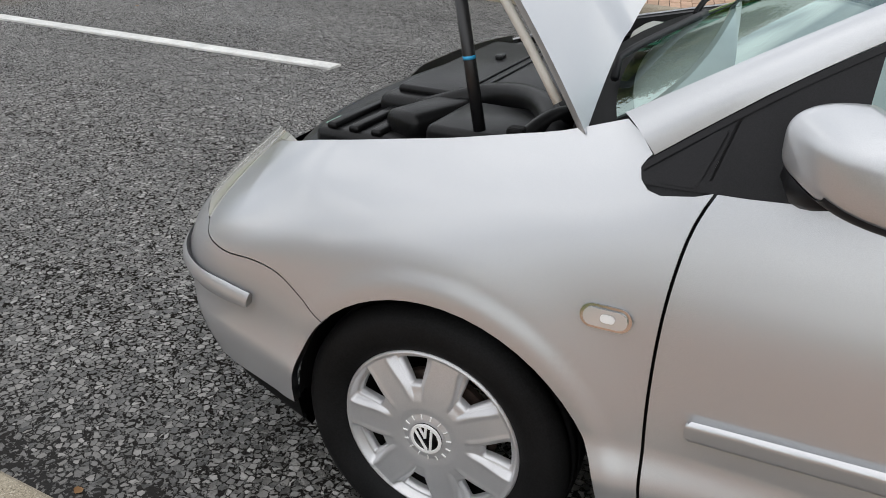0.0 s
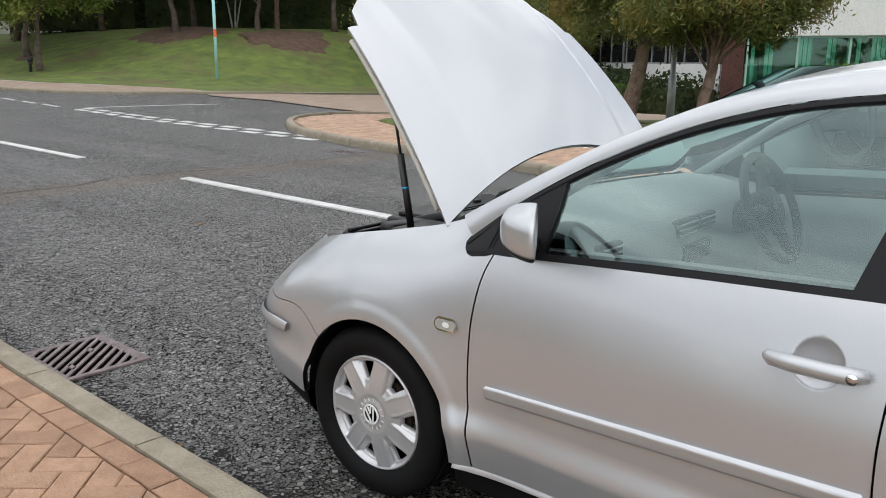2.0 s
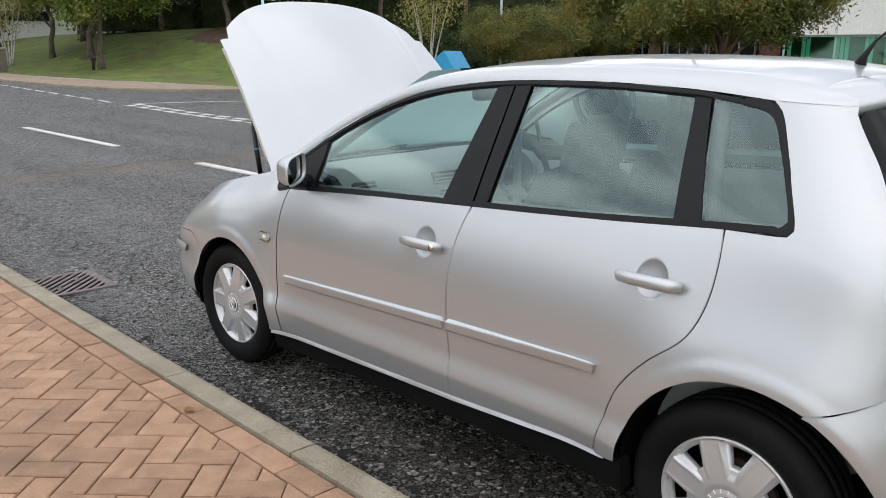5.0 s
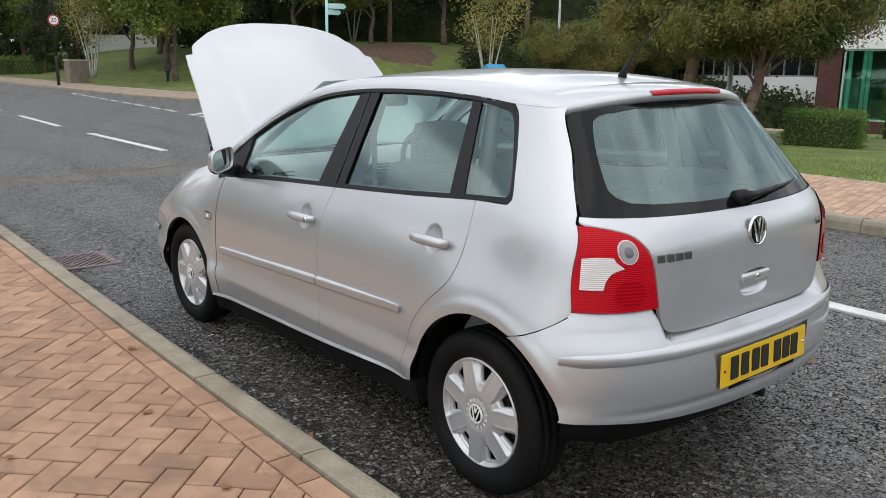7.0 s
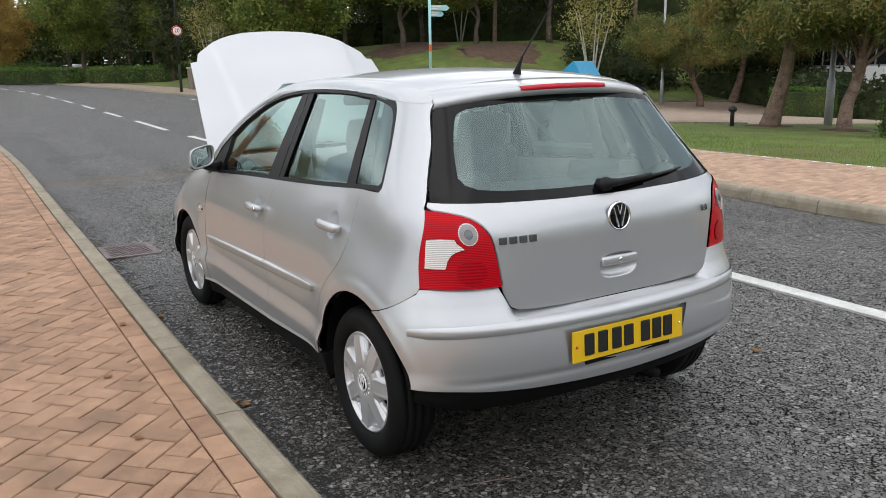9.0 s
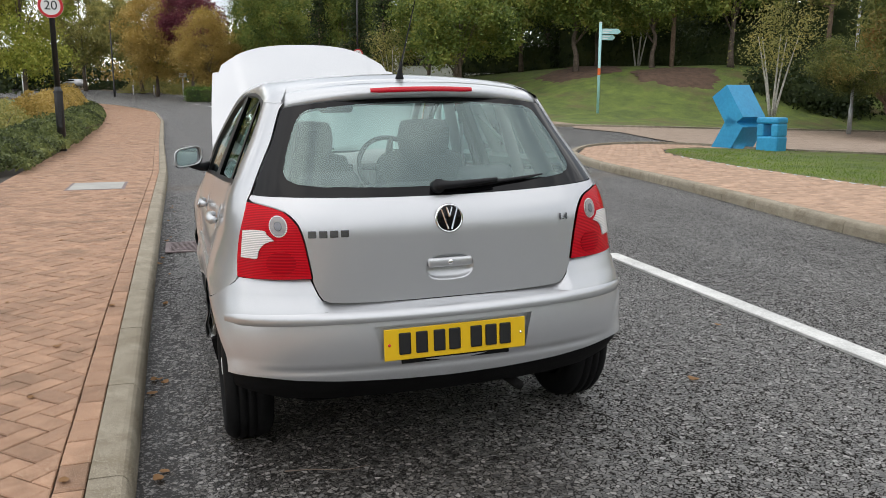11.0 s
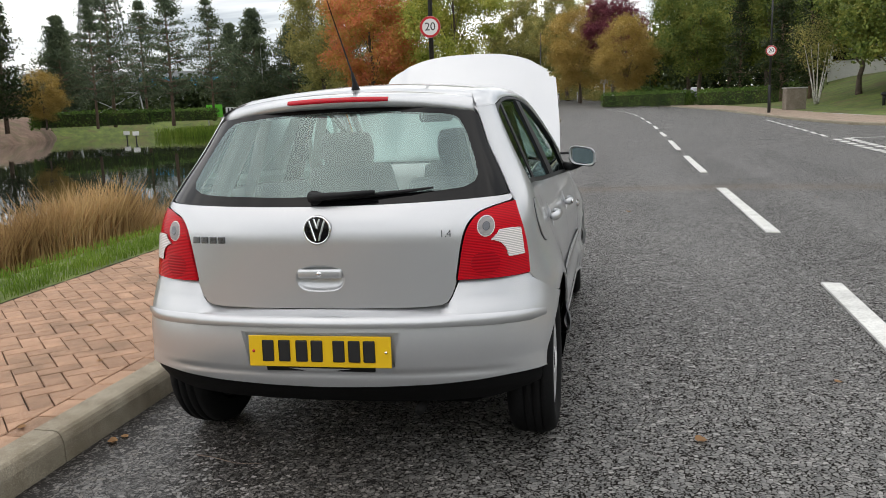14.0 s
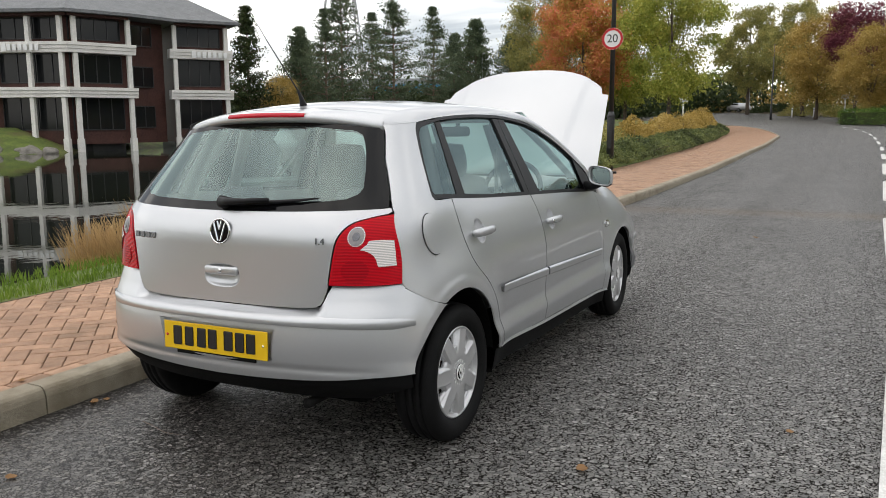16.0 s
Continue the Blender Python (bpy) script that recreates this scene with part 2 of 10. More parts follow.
    base.color_ramp.elements[1].position, base.color_ramp.elements[1].color = 0.72, (0.034, 0.030, 0.027, 1)
    link(fine.outputs["Fac"], base.inputs[0])
    colour = base.outputs[0]
    for mask, tone in layers[::-1]:
        r = ramp
        if mask is not layers[0][0]:
            r = nt.nodes.new("ShaderNodeValToRGB")
            r.color_ramp.elements[0].color = (0.05, 0.048, 0.045, 1)
            r.color_ramp.elements[1].color = (0.20, 0.193, 0.18, 1)
        link(tone, r.inputs[0])
        mx = nt.nodes.new("ShaderNodeMix")
        mx.data_type = "RGBA"
        link(mask, mx.inputs["Factor"])
        link(colour, mx.inputs["A"])
        link(r.outputs[0], mx.inputs["B"])
        colour = mx.outputs["Result"]
    height = maths("ADD", maths("MAXIMUM", heights[0], heights[1]), maths("MULTIPLY", fine.outputs["Fac"], 0.0009))
    rng = nt.nodes.new("ShaderNodeMapRange")
    rng.inputs["From Min"].default_value, rng.inputs["From Max"].default_value = 0.3, 0.7
    rng.inputs["To Min"].default_value, rng.inputs["To Max"].default_value = 0.44, 0.98
    link(maths("ADD", maths("MULTIPLY", wear.outputs["Fac"], 0.5), maths("MULTIPLY", patch.outputs["Fac"], 0.5)), rng.inputs["Value"])
    mul2 = nt.nodes.new("ShaderNodeVectorMath")
    mul2.operation = "SCALE"
    link(colour, mul2.inputs[0])
    link(rng.outputs[0], mul2.inputs["Scale"])
    # a worn brown band beside the joint across the road
    worn = nt.nodes.new("ShaderNodeMapRange")
    worn.inputs["From Min"].default_value, worn.inputs["From Max"].default_value = 0.05, 0.62
    worn.inputs["To Min"].default_value, worn.inputs["To Max"].default_value = 0.62, 0.0
    link(maths("ADD", maths("ABSOLUTE", maths("ADD", place.outputs["X"], 8.25), 0.0), maths("MULTIPLY", maths("SUBTRACT", patch.outputs["Fac"], 0.5), 1.1)), worn.inputs["Value"])
    brown = nt.nodes.new("ShaderNodeMix")
    brown.data_type = "RGBA"
    brown.inputs["B"].default_value = (0.125, 0.098, 0.070, 1)
    link(worn.outputs[0], brown.inputs["Factor"])
    link(mul2.outputs[0], brown.inputs["A"])
    # damp: lies in the gutter, with a ragged edge
    sep = nt.nodes.new("ShaderNodeSeparateXYZ")
    link(tc.outputs["Object"], sep.inputs[0])
    ragged = maths("SUBTRACT", sep.outputs["Y"], maths("MULTIPLY", wear.outputs["Fac"], 1.5))
    spread = nt.nodes.new("ShaderNodeMapRange")
    spread.inputs["From Min"].default_value, spread.inputs["From Max"].default_value = -0.5, 2.2
    spread.inputs["To Min"].default_value, spread.inputs["To Max"].default_value = 0.0, 1.45
    link(sep.outputs["X"], spread.inputs["Value"])
    ragged = maths("SUBTRACT", ragged, spread.outputs[0])
    damp = nt.nodes.new("ShaderNodeMapRange")
    damp.inputs["From Min"].default_value, damp.inputs["From Max"].default_value = -1.95, -1.30
    damp.inputs["To Min"].default_value, damp.inputs["To Max"].default_value = 1.0, 0.0
    link(ragged, damp.inputs["Value"])
    reach_x = nt.nodes.new("ShaderNodeMapRange")
    reach_x.inputs["From Min"].default_value, reach_x.inputs["From Max"].default_value = -11.0, -6.5
    link(maths("ADD", sep.outputs["X"], wear.outputs["Fac"]), reach_x.inputs["Value"])
    damp_here = maths("MULTIPLY", damp.outputs[0], reach_x.outputs[0])
    wet = nt.nodes.new("ShaderNodeMix")
    wet.data_type = "RGBA"
    wet.blend_type = "MULTIPLY"
    wet.inputs["B"].default_value = (0.62, 0.59, 0.57, 1)
    link(damp_here, wet.inputs["Factor"])
    link(brown.outputs["Result"], wet.inputs["A"])
    link(wet.outputs["Result"], b.inputs["Base Color"])
    rgh = nt.nodes.new("ShaderNodeMapRange")
    rgh.inputs["To Min"].default_value, rgh.inputs["To Max"].default_value = 0.46, 0.30
    link(damp_here, rgh.inputs["Value"])
    # worn chips shine, the bitumen between them is dull unless damp
    chips = maths("MAXIMUM", layers[0][0], layers[1][0], True)
    dull = maths("MULTIPLY", maths("SUBTRACT", 1.0, chips), maths("SUBTRACT", 1.0, maths("MULTIPLY", damp_here, 0.4)))
    link(maths("ADD", rgh.outputs[0], maths("MULTIPLY", dull, 0.42), True), b.inputs["Roughness"])
    link(maths("SUBTRACT", 0.80, maths("MULTIPLY", dull, 0.78)), b.inputs["Specular IOR Level"])
    bp = add_node(nt, "ShaderNodeBump", Strength=1.0, Distance=1.0)
    link(height, bp.inputs["Height"])
    link(bp.outputs[0], b.inputs["Normal"])
    return m


def block_mat(name, dark, light, mortar):
    """Small paving blocks too far off to be laid one by one."""
    m = grain_mat(name, dark, light, 0.6, (0.8, 0.95), 0.3, 0.05)
    nt = m.node_tree
    b = nt.nodes["Principled BSDF"]
    src = b.inputs["Base Color"].links[0].from_socket
    tc = nt.nodes.new("ShaderNodeTexCoord")
    br = add_node(nt, "ShaderNodeTexBrick", Scale=1.0)
    br.inputs["Brick Width"].default_value, br.inputs["Row Height"].default_value, br.inputs["Mortar Size"].default_value = 0.25, 0.5, 0.02
    br.inputs["Color1"].default_value, br.inputs["Color2"].default_value, br.inputs["Mortar"].default_value = (1, 1, 1, 1), (0.86, 0.84, 0.82, 1), (*mortar, 1)
    nt.links.new(tc.outputs["Object"], br.inputs["Vector"])
    mx = nt.nodes.new("ShaderNodeMix")
    mx.data_type, mx.blend_type = "RGBA", "MULTIPLY"
    mx.inputs["Factor"].default_value = 1.0
    nt.links.new(src, mx.inputs["A"])
    nt.links.new(br.outputs["Color"], mx.inputs["B"])
    nt.links.new(mx.outputs["Result"], b.inputs["Base Color"])
    return m


ASPHALT = asphalt_mat()
PAINT_LINE = grain_mat("road_paint", (0.45, 0.45, 0.43), (0.78, 0.78, 0.75), 0.25, (0.5, 0.75), 0.4, 0.012)
TAR_JOINT = grain_mat("worn_tarmac_joint", (0.025, 0.022, 0.02), (0.07, 0.06, 0.05), 0.3, (0.8, 0.95), 0.5, 0.015)
BRICK = grain_mat("clay_paver", (0.265, 0.142, 0.083), (0.48, 0.29, 0.182), 0.10, (0.75, 0.92), 0.9, 0.005, vary=0.2, stain=(0.23, 0.135, 0.08), coords="World", grit=(0.64, 0.49, 0.37))
BRICK_TAN = grain_mat("tan_clay_paver", (0.33, 0.205, 0.135), (0.53, 0.36, 0.25), 0.12, (0.75, 0.92), 0.5, 0.006, vary=0.22, coords="World")
MORTAR = grain_mat("dark_joint_sand", (0.028, 0.023, 0.018), (0.07, 0.058, 0.044), 0.05, (0.9, 1.0), 0.3)
TAN_PAVING = block_mat("tan_block_paving", (0.27, 0.20, 0.15), (0.42, 0.33, 0.255), (0.5, 0.46, 0.42))
KERB = grain_mat("concrete_kerb", (0.20, 0.168, 0.118), (0.37, 0.325, 0.245), 0.10, (0.8, 0.95), 0.8, 0.006, vary=0.07, stain=(0.20, 0.165, 0.11), coords="World", grit=(0.55, 0.50, 0.41))
GRASS = grain_mat("lawn", (0.036, 0.060, 0.011), (0.165, 0.215, 0.038), 0.9, (0.8, 0.95), 0.9, 0.035, stain=(0.115, 0.090, 0.038))
SOIL = grain_mat("bark_mulch", (0.05, 0.030, 0.02), (0.14, 0.085, 0.055), 0.4, (0.9, 1.0), 0.8, 0.03)
EARTH = grain_mat("bare_earth", (0.10, 0.062, 0.042), (0.30, 0.20, 0.145), 1.2, (0.9, 1.0), 0.8, 0.06, stain=(0.10, 0.10, 0.04))
BARK = grain_mat("bark", (0.05, 0.038, 0.03), (0.17, 0.13, 0.10), 0.25, (0.85, 0.95), 0.9, 0.03)
PINE_BARK = grain_mat("pine_bark", (0.09, 0.055, 0.04), (0.30, 0.21, 0.155), 0.16, (0.85, 0.95), 1.0, 0.03)
BIRCH_BARK = grain_mat("birch_bark", (0.22, 0.20, 0.18), (0.72, 0.70, 0.66), 0.2, (0.7, 0.9), 0.4, 0.03)
LEAF_GREEN = leaf_mat("leaves_green", [(0.043, 0.074, 0.017), (0.114, 0.162, 0.034), (0.222, 0.258, 0.054), (0.360, 0.288, 0.072)])
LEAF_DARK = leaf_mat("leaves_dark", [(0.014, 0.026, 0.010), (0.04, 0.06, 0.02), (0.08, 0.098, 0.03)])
LEAF_CONIFER = leaf_mat("conifer_needles", [(0.043, 0.065, 0.041), (0.094, 0.128, 0.070), (0.174, 0.203, 0.109)])
LEAF_ORANGE = leaf_mat("leaves_orange", [(0.20, 0.20, 0.04), (0.50, 0.30, 0.07), (0.64, 0.22, 0.10), (0.60, 0.19, 0.14)])
LEAF_YELLOW = leaf_mat("leaves_yellow", [(0.138, 0.188, 0.031), (0.350, 0.375, 0.069), (0.575, 0.525, 0.125)])
LEAF_GOLD = leaf_mat("leaves_gold", [(0.22, 0.17, 0.04), (0.44, 0.30, 0.08), (0.58, 0.44, 0.16)])
LEAF_PURPLE = leaf_mat("leaves_purple", [(0.070, 0.017, 0.028), (0.182, 0.042, 0.063), (0.266, 0.084, 0.098)])
LEAF_OLIVE = leaf_mat("leaves_olive", [(0.117, 0.137, 0.046), (0.299, 0.286, 0.091), (0.494, 0.403, 0.130)])
LEAF_PINE = leaf_mat("pine_needles", [(0.022, 0.034, 0.013), (0.09, 0.115, 0.032), (0.22, 0.22, 0.06), (0.38, 0.20, 0.075)])
LEAF_HEDGE = leaf_mat("hedge_leaves", [(0.035, 0.08, 0.014), (0.10, 0.18, 0.032), (0.19, 0.28, 0.06)])
LEAF_JUNIPER = leaf_mat("juniper_sprays", [(0.018, 0.028, 0.012), (0.075, 0.095, 0.035), (0.17, 0.20, 0.07), (0.26, 0.28, 0.09)])
REED = leaf_mat("dry_reeds", [(0.17, 0.095, 0.04), (0.46, 0.30, 0.14), (0.70, 0.50, 0.26)], 0.8)
GRASS_BLADE = leaf_mat("grass_blades", [(0.07, 0.13, 0.015), (0.16, 0.25, 0.03), (0.27, 0.34, 0.06)], 0.8)
DEAD_LEAF = leaf_mat("fallen_leaves", [(0.16, 0.085, 0.045), (0.30, 0.17, 0.08), (0.42, 0.30, 0.17)], 0.8)
WHITE_PANEL = grain_mat("white_cladding", (0.66, 0.66, 0.64), (0.80, 0.80, 0.78), 3.0, (0.5, 0.7), 0.1, 0.1)
PALE_STONE = grain_mat("pale_precast", (0.62, 0.60, 0.56), (0.80, 0.78, 0.74), 1.2, (0.7, 0.9), 0.2, 0.08)
BROWN_CLAD = grain_mat("brown_cladding", (0.050, 0.023, 0.019), (0.095, 0.044, 0.036), 1.5, (0.5, 0.7), 0.1, spec=0.2)
SLATE = grain_mat("slate_roof", (0.11, 0.115, 0.12), (0.20, 0.205, 0.21), 0.7, (0.6, 0.8), 0.4, 0.12)
DARK_GLASS = plain_mat("dark_window", (0.012, 0.013, 0.014), 0.06, 0, 0, 0.22)
GREEN_FRAME = plain_mat("pale_green_frame", (0.30, 0.50, 0.42), 0.4)
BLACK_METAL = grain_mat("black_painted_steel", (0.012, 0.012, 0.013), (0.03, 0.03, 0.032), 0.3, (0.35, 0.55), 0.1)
GREY_METAL = grain_mat("galvanised_steel", (0.28, 0.29, 0.30), (0.44, 0.45, 0.46), 0.3, (0.4, 0.6), 0.15, 0.03, metal=0.5)
WHITE_PAINT = plain_mat("white_enamel", (0.80, 0.80, 0.79), 0.35)
RED_PAINT = plain_mat("red_enamel", (0.55, 0.02, 0.025), 0.35)
BLACK_PAINT = plain_mat("black_enamel", (0.015, 0.015, 0.016), 0.4)
TURQUOISE = grain_mat("turquoise_paint", (0.30, 0.58, 0.59), (0.42, 0.70, 0.70), 0.5, (0.4, 0.55), 0.05)
ORANGE_BAND = plain_mat("orange_band", (0.75, 0.14, 0.03), 0.45)
BLUE_PAINT = grain_mat("blue_powder_coat", (0.02, 0.27, 0.52), (0.035, 0.36, 0.64), 0.9, (0.4, 0.55), 0.05)
RECYCLE_GREEN = plain_mat("bright_green", (0.12, 0.55, 0.03), 0.5)
CAST_IRON = grain_mat("rusty_cast_iron", (0.10, 0.075, 0.072), (0.27, 0.22, 0.22), 0.08, (0.6, 0.85), 0.6, 0.008)
CONCRETE = grain_mat("concrete", (0.30, 0.29, 0.27), (0.46, 0.45, 0.42), 0.5, (0.8, 0.95), 0.3, 0.03)
ROCK = grain_mat("boulder", (0.14, 0.13, 0.11), (0.28, 0.26, 0.23), 0.3, (0.8, 0.95), 0.6, 0.05)
BROWN_BOX = grain_mat("weathered_brown_box", (0.14, 0.115, 0.085), (0.27, 0.235, 0.19), 0.3, (0.8, 0.95), 0.4, 0.04)


def water_mat():
    m = plain_mat("pond_water", (0.012, 0.014, 0.010), 0.02, 0, 0, 0.6)
    nt = m.node_tree
    b = nt.nodes["Principled BSDF"]
    tc = nt.nodes.new("ShaderNodeTexCoord")
    w = add_node(nt, "ShaderNodeTexNoise", Scale=1.3, Detail=3.0)
    nt.links.new(tc.outputs["Object"], w.inputs["Vector"])
    bp = add_node(nt, "ShaderNodeBump", Strength=0.05, Distance=0.05)
    nt.links.new(w.outputs["Fac"], bp.inputs["Height"])
    nt.links.new(bp.outputs[0], b.inputs["Normal"])
    return m


WATER = water_mat()


# ---------------------------------------------------------------- tools
def link_mesh(name, bm, material, parent=None, label="", smooth=False, kind="", category="", group=""):
    me = bpy.data.meshes.new(name)
    bm.to_mesh(me)
    bm.free()
    if smooth:
        me.polygons.foreach_set("use_smooth", [True] * len(me.polygons))
    if material is not None:
        me.materials.append(material)
    ob = new(name, me)
    ob.parent = parent
    return tagged(ob, label, category, group, kind)


def part(name, bm, material, parent, label="", smooth=False, kind=""):
    """One bmesh as one mesh object under a thing or a part."""
    return link_mesh(name, bm, material, parent, label, smooth, kind)


def raw_mesh(name, verts, faces, material, parent=None, label="", smooth=False, kind="", category="", group=""):
    me = bpy.data.meshes.new(name)
    me.from_pydata([tuple(v) for v in verts], [], [tuple(f) for f in faces])
    if smooth:
        me.polygons.foreach_set("use_smooth", [True] * len(me.polygons))
    me.materials.append(material)
    ob = new(name, me)
    ob.parent = parent
    return tagged(ob, label, category, group, kind)


def thing(name, label, category, place=(0, 0, 0), turn=0.0, group=""):
    ob = new(name)
    ob.empty_display_size = 0.1
    ob.matrix_basis = pose(*place, 0, 0, turn)
    return tagged(ob, label, category, group)


def box(bm, centre, size, turn=0.0, bevel=0.0):
    """Adds a box, turned about z, with its edges rounded by bevel."""
    m = Matrix.Translation(centre) @ Matrix.Rotation(radians(turn), 4, "Z") @ Matrix.Diagonal((*size, 1))
    made = bmesh.ops.create_cube(bm, size=1.0, matrix=m)
    if bevel:
        edges = list({e for v in made["verts"] for e in v.link_edges})
        bmesh.ops.bevel(bm, geom=edges, offset=bevel, segments=2, profile=0.5, affect="EDGES")
    return bm


def box_bm(centre, size, turn=0.0, bevel=0.0):
    return box(bmesh.new(), centre, size, turn, bevel)


def tube(bm, points, radii, sides=8, caps=True):
    """A tapered tube along points."""
    pts = [Vector(p) for p in points]
    if not hasattr(radii, "__len__"):
        radii = [radii] * len(pts)
    rings, side = [], None
    for i, p in enumerate(pts):
        way = (pts[min(i + 1, len(pts) - 1)] - pts[max(i - 1, 0)]).normalized()
        if side is None:
            side = way.orthogonal().normalized()
        side = (side - way * side.dot(way))
        side = side.normalized() if side.length > 1e-6 else way.orthogonal().normalized()
        up = way.cross(side)
        rings.append([bm.verts.new(p + (side * math.cos(a) + up * math.sin(a)) * radii[i]) for a in (2 * math.pi * k / sides for k in range(sides))])
    for a, b in zip(rings, rings[1:]):
        for k in range(sides):
            bm.faces.new((a[k], a[(k + 1) % sides], b[(k + 1) % sides], b[k]))
    if caps:
        bm.faces.new(rings[0][::-1])
        bm.faces.new(rings[-1])
    return bm


def tube_bm(points, radii, sides=8):
    return tube(bmesh.new(), points, radii, sides)


def prism_bm(outline, low, high):
    """An upright prism over a flat outline."""
    bm = bmesh.new()
    a = [bm.verts.new((x, y, low)) for x, y in outline]
    b = [bm.verts.new((x, y, high)) for x, y in outline]
    n = len(outline)
    bm.faces.new(a[::-1])
    bm.faces.new(b)
    for i in range(n):
        bm.faces.new((a[i], a[(i + 1) % n], b[(i + 1) % n], b[i]))
    bmesh.ops.recalc_face_normals(bm, faces=bm.faces)
    return bm


def text_part(words, size, material, parent, m, depth=0.002, name="lettering", label=""):
    cu = bpy.data.curves.new(name, "FONT")
    cu.body, cu.size, cu.extrude, cu.align_x, cu.align_y = words, size, depth, "CENTER", "CENTER"
    tmp = bpy.data.objects.new(name, cu)
    scene.collection.objects.link(tmp)
    dg = bpy.context.evaluated_depsgraph_get()
    me = bpy.data.meshes.new_from_object(tmp.evaluated_get(dg))
    bpy.data.objects.remove(tmp)
    me.materials.clear()
    me.materials.append(material)
    ob = new(name, me)
    ob.parent = parent
    ob.matrix_basis = m
    return tagged(ob, label)


def clip(poly, nx, ny, c):
    """Keeps the part of an outline where nx * x + ny * y <= c."""
    out = []
    for i in range(len(poly)):
        p, q = poly[i], poly[(i + 1) % len(poly)]
        dp, dq = nx * p[0] + ny * p[1] - c, nx * q[0] + ny * q[1] - c
        if dp <= 0:
            out.append(p)
        if (dp < 0 < dq) or (dq < 0 < dp):
            t = dp / (dp - dq)
            out.append((p[0] + (q[0] - p[0]) * t, p[1] + (q[1] - p[1]) * t))
    return out


def smooth_step(a, b, x):
    t = min(1.0, max(0.0, (x - a) / (b - a)))
    return t * t * (3 - 2 * t)


def along(table, x):
    """Straight interpolation in a short table of (x, y), sorted by x."""
    return float(np.interp(x, [p[0] for p in table], [p[1] for p in table]))


def spline(points, n):
    """n points evenly along a Catmull-Rom curve through the points."""
    pts = [Vector(p) for p in points]
    pts = [2 * pts[0] - pts[1]] + pts + [2 * pts[-1] - pts[-2]]
    dense = []
    for i in range(1, len(pts) - 2):
        a, b, c, d = pts[i - 1:i + 3]
        for k in range(24):
            t = k / 24
            dense.append(0.5 * (2 * b + (c - a) * t + (2 * a - 5 * b + 4 * c - d) * t * t + (3 * b - a - 3 * c + d) * t ** 3))
    dense.append(pts[-2])
    run = [0.0]
    for a, b in zip(dense, dense[1:]):
        run.append(run[-1] + (b - a).length)
    out = []
    for k in range(n):
        s = run[-1] * k / (n - 1)
        i = min(max(np.searchsorted(run, s) - 1, 0), len(dense) - 2)
        span = run[i + 1] - run[i] or 1
        out.append(dense[i].lerp(dense[i + 1], (s - run[i]) / span))
    return out


# ---------------------------------------------------------------- the lie of the land
def land(x, y):
    s = max(0.0, y - 8)
    g = max((-0.0011 * s * s - 0.012 * s) * smooth_step(-36, -22, x), -1.6)
    g += 0.012 * max(0.0, -18 - x) * (1 - smooth_step(13, 26, y))
    g = min(g, 1.9)
    g += (0.016 * max(0.0, min(-85 - x, 60)) + 0.020 * max(0.0, min(-112 - x, 45))) * smooth_step(-64, -44, y) * (1 - smooth_step(13, 26, y))
    g += 3.4 * smooth_step(2, 26, -(x + 27) * 0.8 + (y - 14) * 0.6) * smooth_step(13, 27, y) * smooth_step(-31, -42, x)
    return g


def camber(x, y):
    """The road falls from its middle line to both gutters."""
    return 0.0145 * min(y, 2.5) - 0.012 * max(0.0, y - 2.5) * smooth_step(12, 4, y)


WATER_LEVEL = -0.8
KERB_LINE = [(-120, -33), (-92, -14.5), (-82, -10.2), (-74, -7.4), (-66, -5.2), (-57, -3.5), (-50, -2.45), (-46, -1.95), (-34, -1.45), (-20, -1.28), (-10, -1.10), (-5, -1.12), (-2, -1.122), (0, -1.12), (2, -1.108), (4, -1.075), (60, -0.6)]
LEFT_BACK = [(-120, -36.5), (-92, -17.8), (-82, -13.3), (-74, -10.4), (-66, -8.2), (-57, -6.4), (-48, -5.2), (-39, -4.4), (-27, -3.75), (-17, -3.5), (-9, -3.4), (-5, -3.25), (0, -3.05), (4, -2.9), (60, -1.4)]


def kerb_y(x):
    return along(KERB_LINE, x)


def left_back(x):
    return along(LEFT_BACK, x)


POND = [(40, -6), (0, -5.7), (-5, -5.8), (-10, -7), (-16, -8.8), (-27, -11.3), (-50, -16), (-70, -20.5), (-78, -31), (-95, -46), (-88, -60), (-73, -66),
        (-60, -58), (-50, -52), (-40, -51), (-36.5, -50.3), (-35, -54), (-30, -56), (-25, -70), (0, -90), (40, -90)]


# ---------------------------------------------------------------- ground, road, pavements
from mathutils.geometry import delaunay_2d_cdt


def inside(poly, x, y):
    hit, n = False, len(poly)
    for i in range(n):
        (x1, y1), (x2, y2) = poly[i], poly[(i + 1) % n]
        if (y1 > y) != (y2 > y) and x < (x2 - x1) * (y - y1) / (y2 - y1) + x1:
            hit = not hit
    return hit


def edge_distance(poly, x, y):
    best, n = 1e9, len(poly)
    for i in range(n):
        (x1, y1), (x2, y2) = poly[i], poly[(i + 1) % n]
        dx, dy = x2 - x1, y2 - y1
        t = min(1, max(0, ((x - x1) * dx + (y - y1) * dy) / (dx * dx + dy * dy)))
        best = min(best, math.hypot(x - x1 - t * dx, y - y1 - t * dy))
    return best


